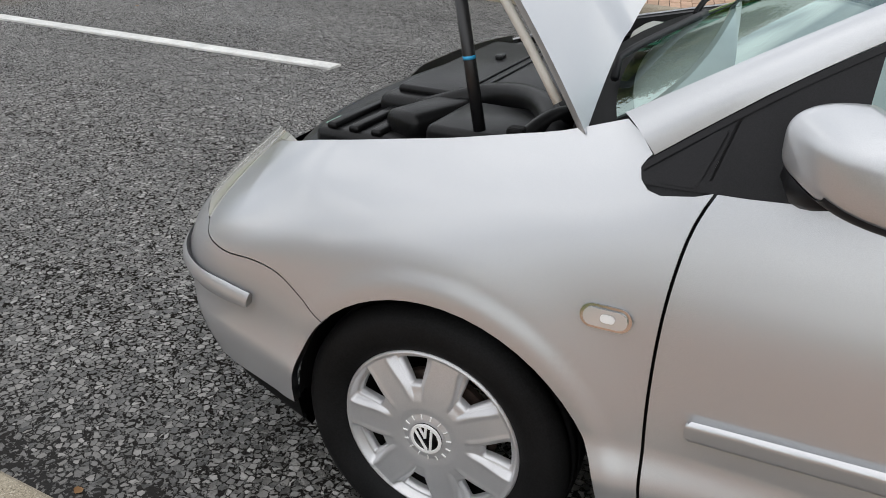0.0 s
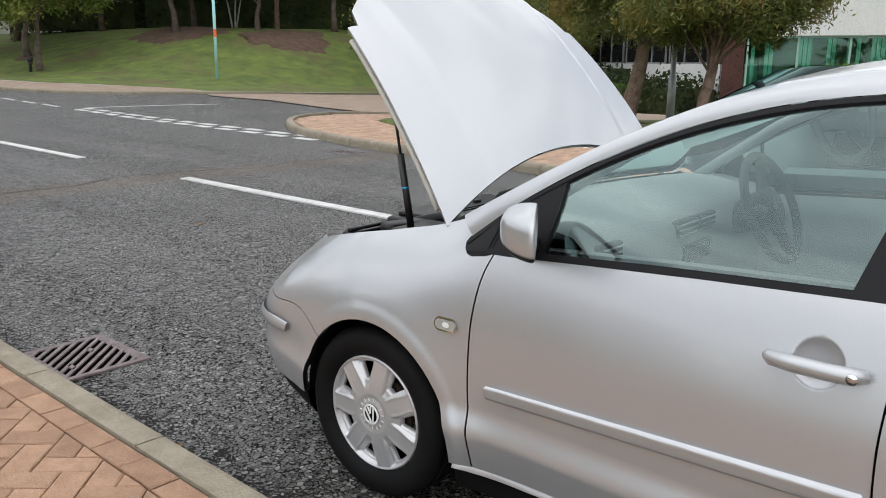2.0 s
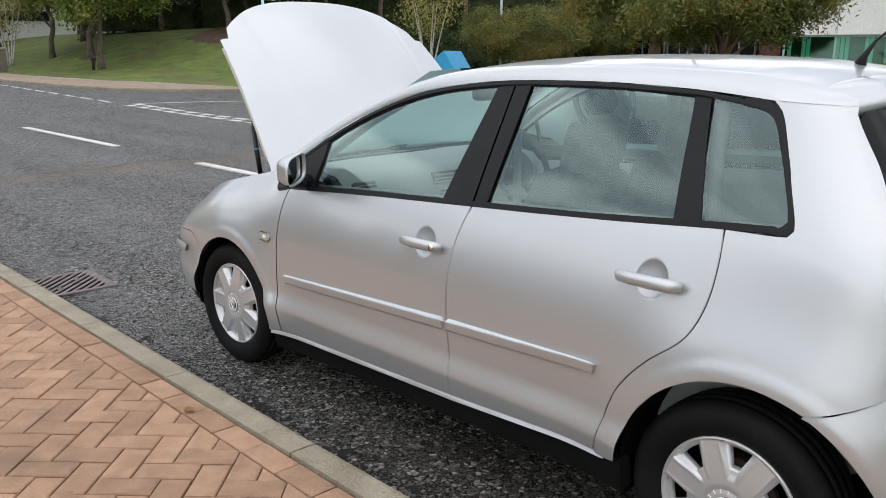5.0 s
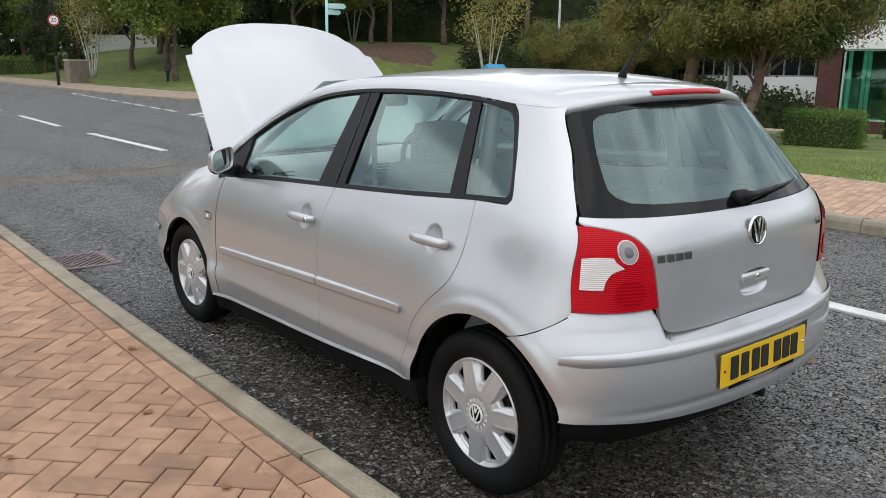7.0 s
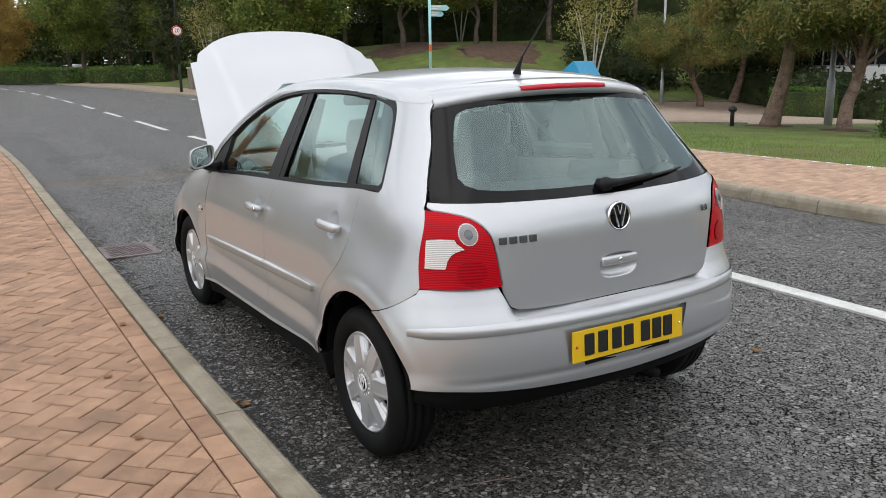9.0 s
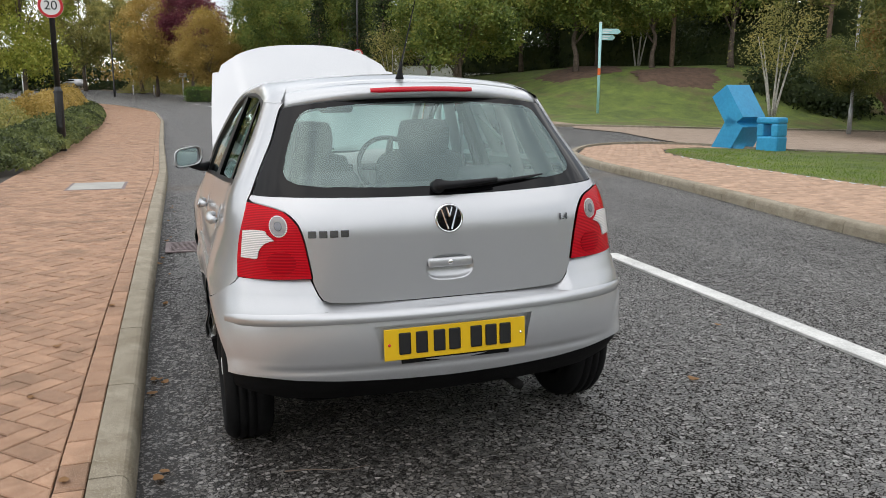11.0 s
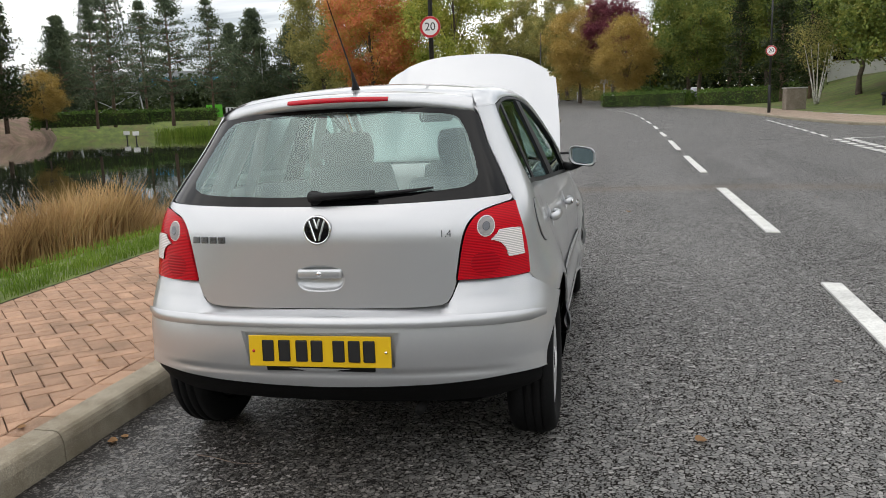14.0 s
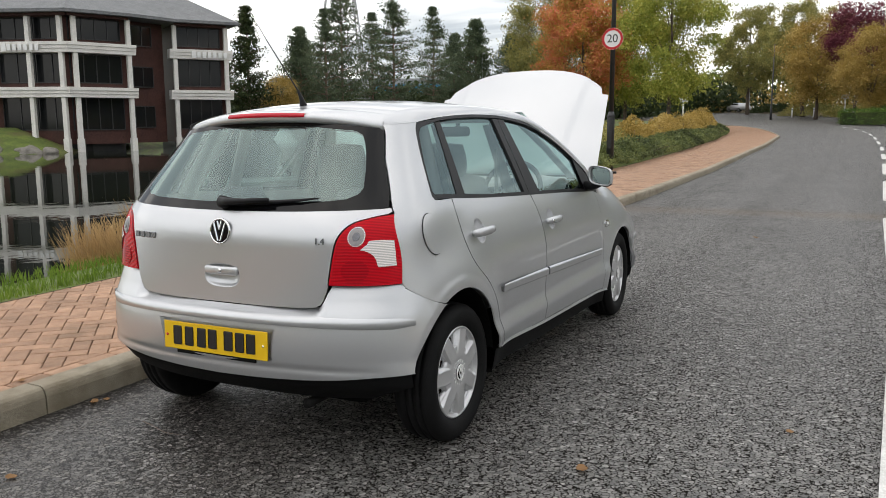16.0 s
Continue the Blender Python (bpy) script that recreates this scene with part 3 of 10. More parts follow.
RIGHT_KERB = [(60, 3.6), (8, 4.75), (-0.5, 5.15), (-2.2, 5.35), (-5.5, 6.0), (-7.5, 6.3), (-9.2, 6.55), (-10.8, 6.95), (-12.3, 7.5), (-13.6, 8.3), (-14.7, 9.2), (-15.5, 10.3), (-15.9, 11.6), (-15.6, 12.6), (-14.6, 13.2)]
ISLAND_BACK = [(-13.6, 13.0), (-14.0, 12.0), (-13.4, 10.8), (-12.2, 9.9), (-10.5, 9.3), (-8, 8.8), (-5.2, 8.5), (-2.4, 8.5), (8, 7.6), (60, 6.2)]
FAR_KERB = [(-29.5, 46), (-29.5, 27), (-29.2, 20), (-29.0, 16.5), (-28.9, 14.2), (-29.2, 12.4), (-30.0, 11.2), (-31.5, 10.3), (-36, 9.7), (-42, 9.4), (-59, 8.8), (-77, 7.0), (-90, 5.2), (-105, 2.6), (-117, -2.5), (-124, -8), (-140, -25)]
FAR_BACK = [(-146, -19), (-128, -3), (-118, 2.5), (-104, 6.5), (-77, 10.6), (-59, 12.2), (-45, 12.4), (-38, 13.3), (-34, 15), (-31.5, 16.4)]
SIDE_NEAR = [(-14, 46), (-12, 36), (-10.7, 25), (-10.5, 19.6), (-11.0, 16.4), (-12.2, 14.6), (-13.6, 13.9)]

left_edge = [(x, kerb_y(x)) for x in (60, 30, 15, 8, 4, 2, 0, -2, -5, -10, -20, -34, -46, -50, -57, -66, -74, -82, -92, -120)]
ROAD_OUTLINE = left_edge + FAR_KERB[::-1] + SIDE_NEAR + RIGHT_KERB[::-1]
left_rear = [(x, left_back(x)) for x in (60, 30, 15, 8, 4, 0, -5, -9, -17, -27, -39, -48, -57, -66, -74, -82, -92, -120)]
PAVED = left_rear + [(-146, -19)] + FAR_BACK[1:] + FAR_KERB[3::-1] + SIDE_NEAR + ISLAND_BACK


def fill_outline(name, outline, step, height, material, label, kind, category, keep_inside=True, extra=()):
    """A sheet over an outline, on a grid of that step, at height(x, y)."""
    xs = [p[0] for p in outline]
    ys = [p[1] for p in outline]
    pts = []
    n = len(outline)
    for i in range(n):
        a, b = Vector(outline[i]), Vector(outline[(i + 1) % n])
        k = max(1, int((b - a).length / step))
        pts += [a.lerp(b, j / k) for j in range(k)]
    ring = len(pts)
    gx = np.arange(min(xs), max(xs), step)
    gy = np.arange(min(ys), max(ys), step)
    for x in gx:
        for y in gy:
            if inside(outline, x, y) and edge_distance(outline, x, y) > step * 0.4:
                pts.append(Vector((x, y)))
    edges = [(i, (i + 1) % ring) for i in range(ring)]
    v, e, f, _, _, _ = delaunay_2d_cdt(pts, edges, [], 1, 1e-5)
    verts = [(p.x, p.y, height(p.x, p.y)) for p in v]
    return raw_mesh(name, verts, f, material, None, label, True, kind, category)


def paved_height(x, y):
    return land(x, y) + camber(x, y) * smooth_step(-30, -18, x)


fill_outline("road", ROAD_OUTLINE, 1.5, paved_height, ASPHALT, "dark grey chipped tarmac road, damp along the gutter", "structure", "road")


def ground_height(x, y):
    g = land(x, y) + 0.10
    if y < 0 and inside(POND, x, y):
        return WATER_LEVEL - min(0.9, 0.5 * edge_distance(POND, x, y))
    if y < 0 and -110 < x < 45:
        d = edge_distance(POND, x, y)
        if d < 8:
            t = smooth_step(0.0, 2.0 if x > -9 else 4.5, d)
            g = WATER_LEVEL + (g - WATER_LEVEL) * t
    return g


def build_ground():
    pts = []

    def ring(outline, step):
        start = len(pts)
        n = len(outline)
        for i in range(n):
            a, b = Vector(outline[i]), Vector(outline[(i + 1) % n])
            k = max(1, int((b - a).length / step))
            pts.extend(a.lerp(b, j / k) for j in range(k))
        return [(i, i + 1 if i + 1 < len(pts) else start) for i in range(start, len(pts))]

    edges = ring(PAVED, 1.5) + ring([(-900, -900), (900, -900), (900, 900), (-900, 900)], 150)
    for step, (x0, x1, y0, y1) in ((1.2, (-30, 12, -9, 30)), (3.0, (-115, 30, -72, 62)), (40, (-880, 880, -880, 880))):
        for x in np.arange(x0, x1, step):
            for y in np.arange(y0, y1, step):
                if step > 2 and -30 <= x < 12 and -9 <= y < 30:
                    continue
                if step > 9 and -115 <= x < 30 and -72 <= y < 62:
                    continue
                if not inside(PAVED, x, y) and edge_distance(PAVED, x, y) > 0.4:
                    pts.append(Vector((x, y)))
    v, e, f, _, _, _ = delaunay_2d_cdt(pts, edges, [], 1, 1e-5)
    keep = []
    for tri in f:
        cx, cy = sum(v[i].x for i in tri) / len(tri), sum(v[i].y for i in tri) / len(tri)
        if not inside(PAVED, cx, cy):
            keep.append(tri)
    verts = [(p.x, p.y, ground_height(p.x, p.y)) for p in v]
    raw_mesh("ground", verts, keep, GRASS, None, "mown green lawn with worn patches sloping to a pond", True, "structure", "ground")


build_ground()
bm = bmesh.new()
bm.faces.new([bm.verts.new((x, y, WATER_LEVEL)) for x, y in ((60, -3), (-110, -12), (-110, -95), (60, -95))])
bmesh.ops.recalc_face_normals(bm, faces=bm.faces)
if next(iter(bm.faces)).normal.z < 0:
    bmesh.ops.reverse_faces(bm, faces=bm.faces[:])
link_mesh("water", bm, WATER, None, "still dark pond water mirroring trees and building", False, "structure", "water")


def strip_sheet(name, front, back, lift, material, label, category="pavement"):
    """A paved strip between two lines of points, on the land, with turned-down edges."""
    verts, faces = [], []
    for (x1, y1), (x2, y2) in zip(front, back):
        inset = 0.07 / (math.hypot(x2 - x1, y2 - y1) or 1)
        for k in range(5):
            t = inset + (1 - inset) * k / 4
            x, y = x1 + (x2 - x1) * t, y1 + (y2 - y1) * t
            verts.append((x, y, land(x, y) + lift))
        verts.append((x1 + (x2 - x1) * inset, y1 + (y2 - y1) * inset, land(x1, y1) + lift - 0.3))
        d = math.hypot(x2 - x1, y2 - y1) or 1
        verts.append((x2 + (x2 - x1) / d * 0.5, y2 + (y2 - y1) / d * 0.5, land(x2, y2) + lift - 0.07))
    for i in range(len(front) - 1):
        a, b = i * 7, (i + 1) * 7
        for k in range(4):
            faces.append((a + k, b + k, b + k + 1, a + k + 1))
        faces += [(a + 5, b + 5, b, a), (a + 4, b + 4, b + 6, a + 6)]
    return raw_mesh(name, verts, faces, material, None, label, False, "structure", category)


def resample(line, n):
    return [(p.x, p.y) for p in spline([(x, y, 0) for x, y in line], n)]


LEFT_X = [60, 30, 15] + list(np.arange(9, -20, -1.0)) + [-22, -26, -30, -34, -38, -42, -46, -50, -53, -57, -61, -66, -70, -74, -78, -82, -87, -92, -106, -120]
pavement_left = strip_sheet("pavement", [(x, kerb_y(x) - 0.04) for x in LEFT_X], [(x, left_back(x)) for x in LEFT_X], 0.085, MORTAR, "red-brown herringbone brick pavement beside the kerb")
pavement_right = strip_sheet("pavement_opposite", resample(RIGHT_KERB, 60), resample(ISLAND_BACK[::-1], 60), 0.085, MORTAR, "red-brown brick pavement curving round a street corner")
pavement_far = strip_sheet("pavement_far", resample(FAR_KERB[3:], 50), resample(FAR_BACK[::-1], 50), 0.10, TAN_PAVING, "pale tan block pavement along the far kerb")
fill_outline("side_road", [(-29.1, 16.0), (-27.4, 15.3), (-24.5, 15.9), (-19.2, 14.2), (-16.0, 13.6), (-13.6, 13.9)] + SIDE_NEAR[-2::-1] + [(-29.5, 46), (-29.4, 27), (-29.2, 20)], 1.5,
                           lambda x, y: paved_height(x, y) + 0.03, TAN_PAVING, "tan block-paved side road", "structure", "road")


def kerb_run(line, parent, width, height, out, near=lambda x, y: False, long=0.9):
    """Kerb stones along a line; the near ones are pieces, the rest one mesh. out: +1 if the road lies to the left of the line's way."""
    pts = [Vector((x, y, 0)) for x, y in line]
    rest_v, rest_f = [], []
    for a, b in zip(pts, pts[1:]):
        way = (b - a).normalized()
        side = Vector((-way.y, way.x, 0)) * out
        a2, b2 = a + way * 0.004, b - way * 0.004
        z1, z2 = paved_height(a.x, a.y), paved_height(b.x, b.y)
        prof = [(0.012, -0.2), (0.004, height - 0.050), (-0.002, height - 0.030), (-0.010, height - 0.014), (-0.022, height - 0.004), (-0.040, height), (-width, height), (-width, -0.2)]
        v = [p + side * s + Vector((0, 0, z + h)) for p, z in ((a2, z1), (b2, z2)) for s, h in prof]
        n = len(prof)
        f = [(i, i + 1, n + i + 1, n + i) for i in range(n - 1)] + [tuple(range(n))[::-1], tuple(range(n, 2 * n))]
        mid = (a + b) / 2
        if near(mid.x, mid.y):
            raw_mesh("kerb_stone", v, f, KERB, parent)
        else:
            o = len(rest_v)
            rest_v += v
            rest_f += [tuple(o + k for k in q) for q in f]
    if rest_v:
        raw_mesh("kerb_stones", rest_v, rest_f, KERB, parent, "", False, "stuff")


def left_line():
    out, x = [], 20.0
    while x > -118:
        out.append((x, kerb_y(x)))
        x -= 0.912
    return out


kerb_run(left_line(), pavement_left, 0.125, 0.130, -1, lambda x, y: -9 < x < 5)
kerb_run(resample(RIGHT_KERB, 92), pavement_right, 0.15, 0.13, +1, lambda x, y: -11 < x < 4)
kerb_run(resample(FAR_KERB, 130), pavement_far, 0.15, 0.12, +1)
kerb_run(resample([(-11.0, 16.4), (-12.2, 14.6), (-13.4, 13.8), (-14.6, 13.2)], 8), pavement_right, 0.15, 0.11, -1)

# a narrow concrete edging holds the back of the near pavement
edging = []
for x in np.arange(12, -20, -0.915):
    edging.append((x, left_back(x) + 0.02))
kerb_run(edging, pavement_left, 0.05, 0.115, -1, lambda x, y: -8 < x < 3)


# ---- road markings
def dash(name, a, b, width, parent_height=paved_height, label="white painted road line"):
    """One painted bar from a to b, a hair above the tarmac."""
    a, b = Vector((*a, 0)), Vector((*b, 0))
    way = (b - a).normalized()
    side = Vector((-way.y, way.x, 0)) * width / 2
    n = max(1, int((b - a).length / 0.8))
    verts, faces = [], []
    for i in range(n + 1):
        p = a.lerp(b, i / n)
        z = parent_height(p.x, p.y)
        for s in (side, -side):
            q = p + s
            verts += [(q.x, q.y, z + 0.006), (q.x, q.y, z - 0.01)]
    for i in range(n):
        o, k = i * 4, i * 4 + 4
        faces += [(o, o + 2, k + 2, k), (o + 1, o, k, k + 1), (o + 2, o + 3, k + 3, k + 2)]
    faces += [(0, 1, 3, 2), (n * 4, n * 4 + 2, n * 4 + 3, n * 4 + 1)]
    return raw_mesh(name, verts, faces, PAINT_LINE, None, label, False, "structure", "road marking")


CENTRE = [(-80, -0.2), (-76, 0.6), (-68, 1.6), (-59, 2.4), (-49, 2.8), (-35, 2.95), (-24, 2.85), (-16, 2.72), (-8, 2.57), (-2, 2.50), (0, 2.42), (1.5, 2.34), (8, 2.2)]
for x0, x1 in ((3.6, -1.5), (-3.8, -8.0), (-10.8, -15.4), (-18.0, -22.4), (-25.2, -28.4), (-31.5, -34.6), (-37.5, -41), (-44, -47.5), (-51, -54.5), (-58, -61.5), (-65, -68.5), (-72, -75.5)):
    dash("centre_line", (x0, along(CENTRE, x0)), (x1, along(CENTRE, x1)), 0.13)
# give-way marks across the mouth of the side road: two rows of short bars, and a thin line behind
ga, gb = Vector((-11.0, 6.9)), Vector((-22.3, 7.55))
for row, (o, w) in enumerate(((0.0, 0.2), (0.38, 0.2))):
    for k in range(12):
        s = k * 0.93 + (0.45 if row else 0.0)
        p = ga.lerp(gb, s / (gb - ga).length) + Vector((0.05, o))
        q = ga.lerp(gb, (s + 0.58) / (gb - ga).length) + Vector((0.05, o))
        dash("give_way_mark", p, q, w)
for k in range(9):
    x0 = -23.2 - k * 1.75
    dash("edge_mark", (x0, 7.6 + 0.10 * k), (x0 - 1.15, 7.7 + 0.10 * k), 0.11)
dash("side_line", (-22.3, 8.1), (-22.5, 12.3), 0.11)

# a worn joint runs across the tarmac
bm = bmesh.new()
nj = 60
rows = []
for i in range(nj + 1):
    y = -1.1 + 7.3 * i / nj
    x = -8.45 + 0.12 * math.sin(y * 2.1) + 0.07 * math.sin(y * 5.3)
    w = 0.016 + 0.008 * math.sin(y * 7.7 + 1)
    rows.append([bm.verts.new((x + s * w, y, paved_height(x, y) + 0.004)) for s in (-1, 1)])
for a, b in zip(rows, rows[1:]):
    bm.faces.new((a[0], a[1], b[1], b[0]))
bmesh.ops.recalc_face_normals(bm, faces=bm.faces)
link_mesh("road_joint", bm, TAR_JOINT, None, "thin dark worn joint across the tarmac", False, "structure", "road joint")


# ---------------------------------------------------------------- the car: materials
def paint_mat():
    m = plain_mat("silver_metallic_paint", (0.54, 0.545, 0.555), 0.34, 0.64, 0.8)
    nt = m.node_tree
    b = nt.nodes["Principled BSDF"]
    b.inputs["Coat Roughness"].default_value = 0.05
    tc = nt.nodes.new("ShaderNodeTexCoord")
    flake = add_node(nt, "ShaderNodeTexNoise", Scale=900.0, Detail=1.0)
    dust = add_node(nt, "ShaderNodeTexNoise", Scale=3.5, Detail=5.0, Roughness=0.65)
    for n in (flake, dust):
        nt.links.new(tc.outputs["Object"], n.inputs["Vector"])
    ramp = nt.nodes.new("ShaderNodeValToRGB")
    ramp.color_ramp.elements[0].position, ramp.color_ramp.elements[0].color = 0.3, (0.478, 0.488, 0.502, 1)
    ramp.color_ramp.elements[1].position, ramp.color_ramp.elements[1].color = 0.7, (0.605, 0.615, 0.632, 1)
    nt.links.new(flake.outputs["Fac"], ramp.inputs[0])
    nt.links.new(ramp.outputs[0], b.inputs["Base Color"])
    rr = nt.nodes.new("ShaderNodeMapRange")
    rr.inputs["To Min"].default_value, rr.inputs["To Max"].default_value = 0.28, 0.42
    nt.links.new(dust.outputs["Fac"], rr.inputs["Value"])
    nt.links.new(rr.outputs[0], b.inputs["Roughness"])
    bp = add_node(nt, "ShaderNodeBump", Strength=0.03, Distance=0.001)
    nt.links.new(flake.outputs["Fac"], bp.inputs["Height"])
    nt.links.new(bp.outputs[0], b.inputs["Normal"])
    return m


def ribbed_mat(name, colour, scale, rough=0.08):
    """A lamp lens with fine level ribs."""
    m = plain_mat(name, colour, rough, 0, 0.0, 0.14)
    nt = m.node_tree
    b = nt.nodes["Principled BSDF"]
    tc = nt.nodes.new("ShaderNodeTexCoord")
    w = add_node(nt, "ShaderNodeTexWave", Scale=scale, Distortion=0.0)
    w.bands_direction = "Z"
    nt.links.new(tc.outputs["Object"], w.inputs["Vector"])
    ramp = nt.nodes.new("ShaderNodeValToRGB")
    ramp.color_ramp.elements[0].color = (*[c * 0.62 for c in colour], 1)
    ramp.color_ramp.elements[1].color = (*[min(1, c * 1.15) for c in colour], 1)
    nt.links.new(w.outputs["Fac"], ramp.inputs[0])
    nt.links.new(ramp.outputs[0], b.inputs["Base Color"])
    bp = add_node(nt, "ShaderNodeBump", Strength=0.3, Distance=0.002)
    nt.links.new(w.outputs["Fac"], bp.inputs["Height"])
    nt.links.new(bp.outputs[0], b.inputs["Normal"])
    return m


def tyre_mat():
    m = grain_mat("tyre_rubber", (0.004, 0.004, 0.004), (0.013, 0.013, 0.0135), 0.2, (0.55, 0.75), 0.2, 0.004, spec=0.12)
    return m


CAR_PAINT = paint_mat()
TRIM_BLACK = grain_mat("black_trim", (0.008, 0.008, 0.009), (0.016, 0.016, 0.018), 0.15, (0.38, 0.5), 0.1, 0.002, spec=0.22)
PLASTIC_BLACK = grain_mat("black_bumper_plastic", (0.004, 0.004, 0.0042), (0.009, 0.009, 0.0095), 0.2, (0.55, 0.75), 0.25, 0.003, spec=0.12)
GLOSS_BLACK = plain_mat("black_glass_border", (0.004, 0.004, 0.0045), 0.05, 0, 0.0, 0.22)
TYRE = tyre_mat()
CHROME = plain_mat("chrome", (0.80, 0.80, 0.81), 0.12, 1.0)
BADGE_DARK = plain_mat("dark_chrome", (0.16, 0.16, 0.17), 0.25, 0.8)
WHEEL_SILVER = grain_mat("silver_wheel_trim", (0.52, 0.52, 0.53), (0.66, 0.66, 0.67), 0.2, (0.3, 0.42), 0.05, 0.002, metal=0.55, coat=0.3)
LAMP_RED = ribbed_mat("red_lamp_lens", (0.56, 0.003, 0.012), 58, 0.05)
LAMP_RED_PLAIN = ribbed_mat("deep_red_lens", (0.44, 0.003, 0.011), 30)
LAMP_CLEAR = ribbed_mat("clear_reversing_lens", (0.82, 0.78, 0.76), 52)
LAMP_SMOKE = ribbed_mat("smoked_lens", (0.40, 0.38, 0.38), 110)
LAMP_GLASS = plain_mat("headlamp_lens", (0.50, 0.50, 0.46), 0.08, 0.1, 0.8)
REPEATER = plain_mat("clear_repeater_lens", (0.66, 0.66, 0.65), 0.12, 0.5, 0.6)
BRAKE_RED = plain_mat("high_brake_lens", (0.50, 0.006, 0.02), 0.15, 0, 0.2, 0.3)
PLATE_YELLOW = plain_mat("reflective_yellow", (0.80, 0.50, 0.012), 0.35)
CAR_GLASS = glass_mat("car_glass", (0.88, 0.98, 0.95), 0.0, 2.15)
REAR_GLASS = glass_mat("rear_glass", (0.92, 0.99, 0.97), 0.0, 2.15)
SCREEN_GLASS = glass_mat("windscreen_glass", (0.88, 0.95, 0.92), 0.0, 1.5)
MIRROR_GLASS = plain_mat("mirror_silvering", (0.75, 0.77, 0.78), 0.02, 1.0)
CABIN_GREY = grain_mat("pale_grey_cabin_plastic", (0.36, 0.385, 0.385), (0.46, 0.49, 0.49), 0.3, (0.55, 0.75), 0.1, 0.003)
CABIN_DARK = grain_mat("dark_cabin_plastic", (0.035, 0.037, 0.04), (0.07, 0.072, 0.075), 0.3, (0.55, 0.75), 0.1, 0.003)
SEAT_CLOTH = grain_mat("grey_seat_cloth", (0.085, 0.095, 0.10), (0.15, 0.163, 0.172), 0.1, (0.85, 1.0), 0.1, 0.02)
HEADLINING = grain_mat("pale_headlining", (0.60, 0.60, 0.58), (0.70, 0.70, 0.68), 0.3, (0.9, 1.0), 0.2, 0.003)
ENGINE_BLACK = grain_mat("engine_plastic", (0.004, 0.004, 0.004), (0.010, 0.010, 0.0105), 0.12, (0.25, 0.45), 0.2, 0.004, spec=0.22)
DUSTY_DARK = grain_mat("dusty_engine_metal", (0.005, 0.005, 0.005), (0.014, 0.013, 0.0125), 0.08, (0.5, 0.8), 0.3, 0.006, spec=0.2)
LINER = grain_mat("wheel_arch_liner", (0.004, 0.004, 0.004), (0.010, 0.010, 0.010), 0.2, (0.8, 0.95), 0.3, 0.01, spec=0.05)
BRAKE_RUST = grain_mat("rusty_brake_disc", (0.03, 0.02, 0.016), (0.07, 0.045, 0.035), 0.05, (0.6, 0.8), 0.2, 0.004, metal=0.4)

# ---------------------------------------------------------------- the car: its outer surface
AXLE_F, AXLE_R, WHEEL_R, HUB_Y = -1.23, 1.23, 0.288, 0.757
ARCH_F, ARCH_R = (-1.200, 0.287, 0.328), (1.268, 0.300, 0.350)
FRONT_C, REAR_C, K = -1.2, 0.95, 0.78


def smin(a, b, k):
    h = max(k - abs(a - b), 0) / k
    return min(a, b) - h * h * k * 0.25


def half_base(z):
    """Half the width of the body at the doors."""
    a = 0.787 - 0.30 * (z - 0.58) ** 2 + 0.024 * smooth_step(0.45, 0.36, z)
    b = 0.703 - 0.43 * (z - 0.98)
    return smin(a, b, 0.06)


FENDER_TOP = [(-1.95, 0.66), (-1.85, 0.715), (-1.70, 0.792), (-1.51, 0.836), (-1.35, 0.870), (-1.20, 0.900), (-1.0, 0.934), (-0.93, 0.955), (-0.8, 1.0)]


def fender_top(x):
    return along(FENDER_TOP, x)


def swell(x, z):
    """How far the wings stand out round the wheels, and how the front wing rounds over at its top."""
    e = 0.0
    for (cx, cz, r), amp, wide in ((ARCH_F, 0.020, 0.11), (ARCH_R, 0.026, 0.13)):
        d = max(math.hypot(x - cx, z - cz) - r, 0)
        e += amp * math.exp(-(d / wide) ** 2) + 0.0050 * smooth_step(0.060, 0.018, d)
    if x < -0.72 and z > 0.5:
        zt = fender_top(x)
        t = max(0.0, (z - (zt - 0.26)) / 0.26)
        e -= (0.055 + 0.07 * smooth_step(-1.0, -1.75, x)) * min(t, 1.25) ** 2.6 * smooth_step(-0.72, -0.95, x)
    return e


def nose(z):
    return 2.03 - 2.2 * max(0, z - 0.47) ** 2 - 1.5 * max(0, 0.47 - z) ** 2


def tail(z):
    return smin(1.754, 1.706 - 0.826 * (z - 0.98), 0.05)


def tail_bumper(z):
    return 1.826 - 1.2 * (z - 0.5) ** 2 - 0.016 * smooth_step(0.585, 0.665, z)


def radius(s, c, a, b, p, q):
    r = 1.3
    for _ in range(14):
        f1, f2 = (r * s / a) ** p, (r * c / b) ** q
        f = f1 + f2 - 1
        d = (p * f1 + q * f2) / r
        step = f / d
        r -= step
        if abs(step) < 1e-7:
            break
    return r


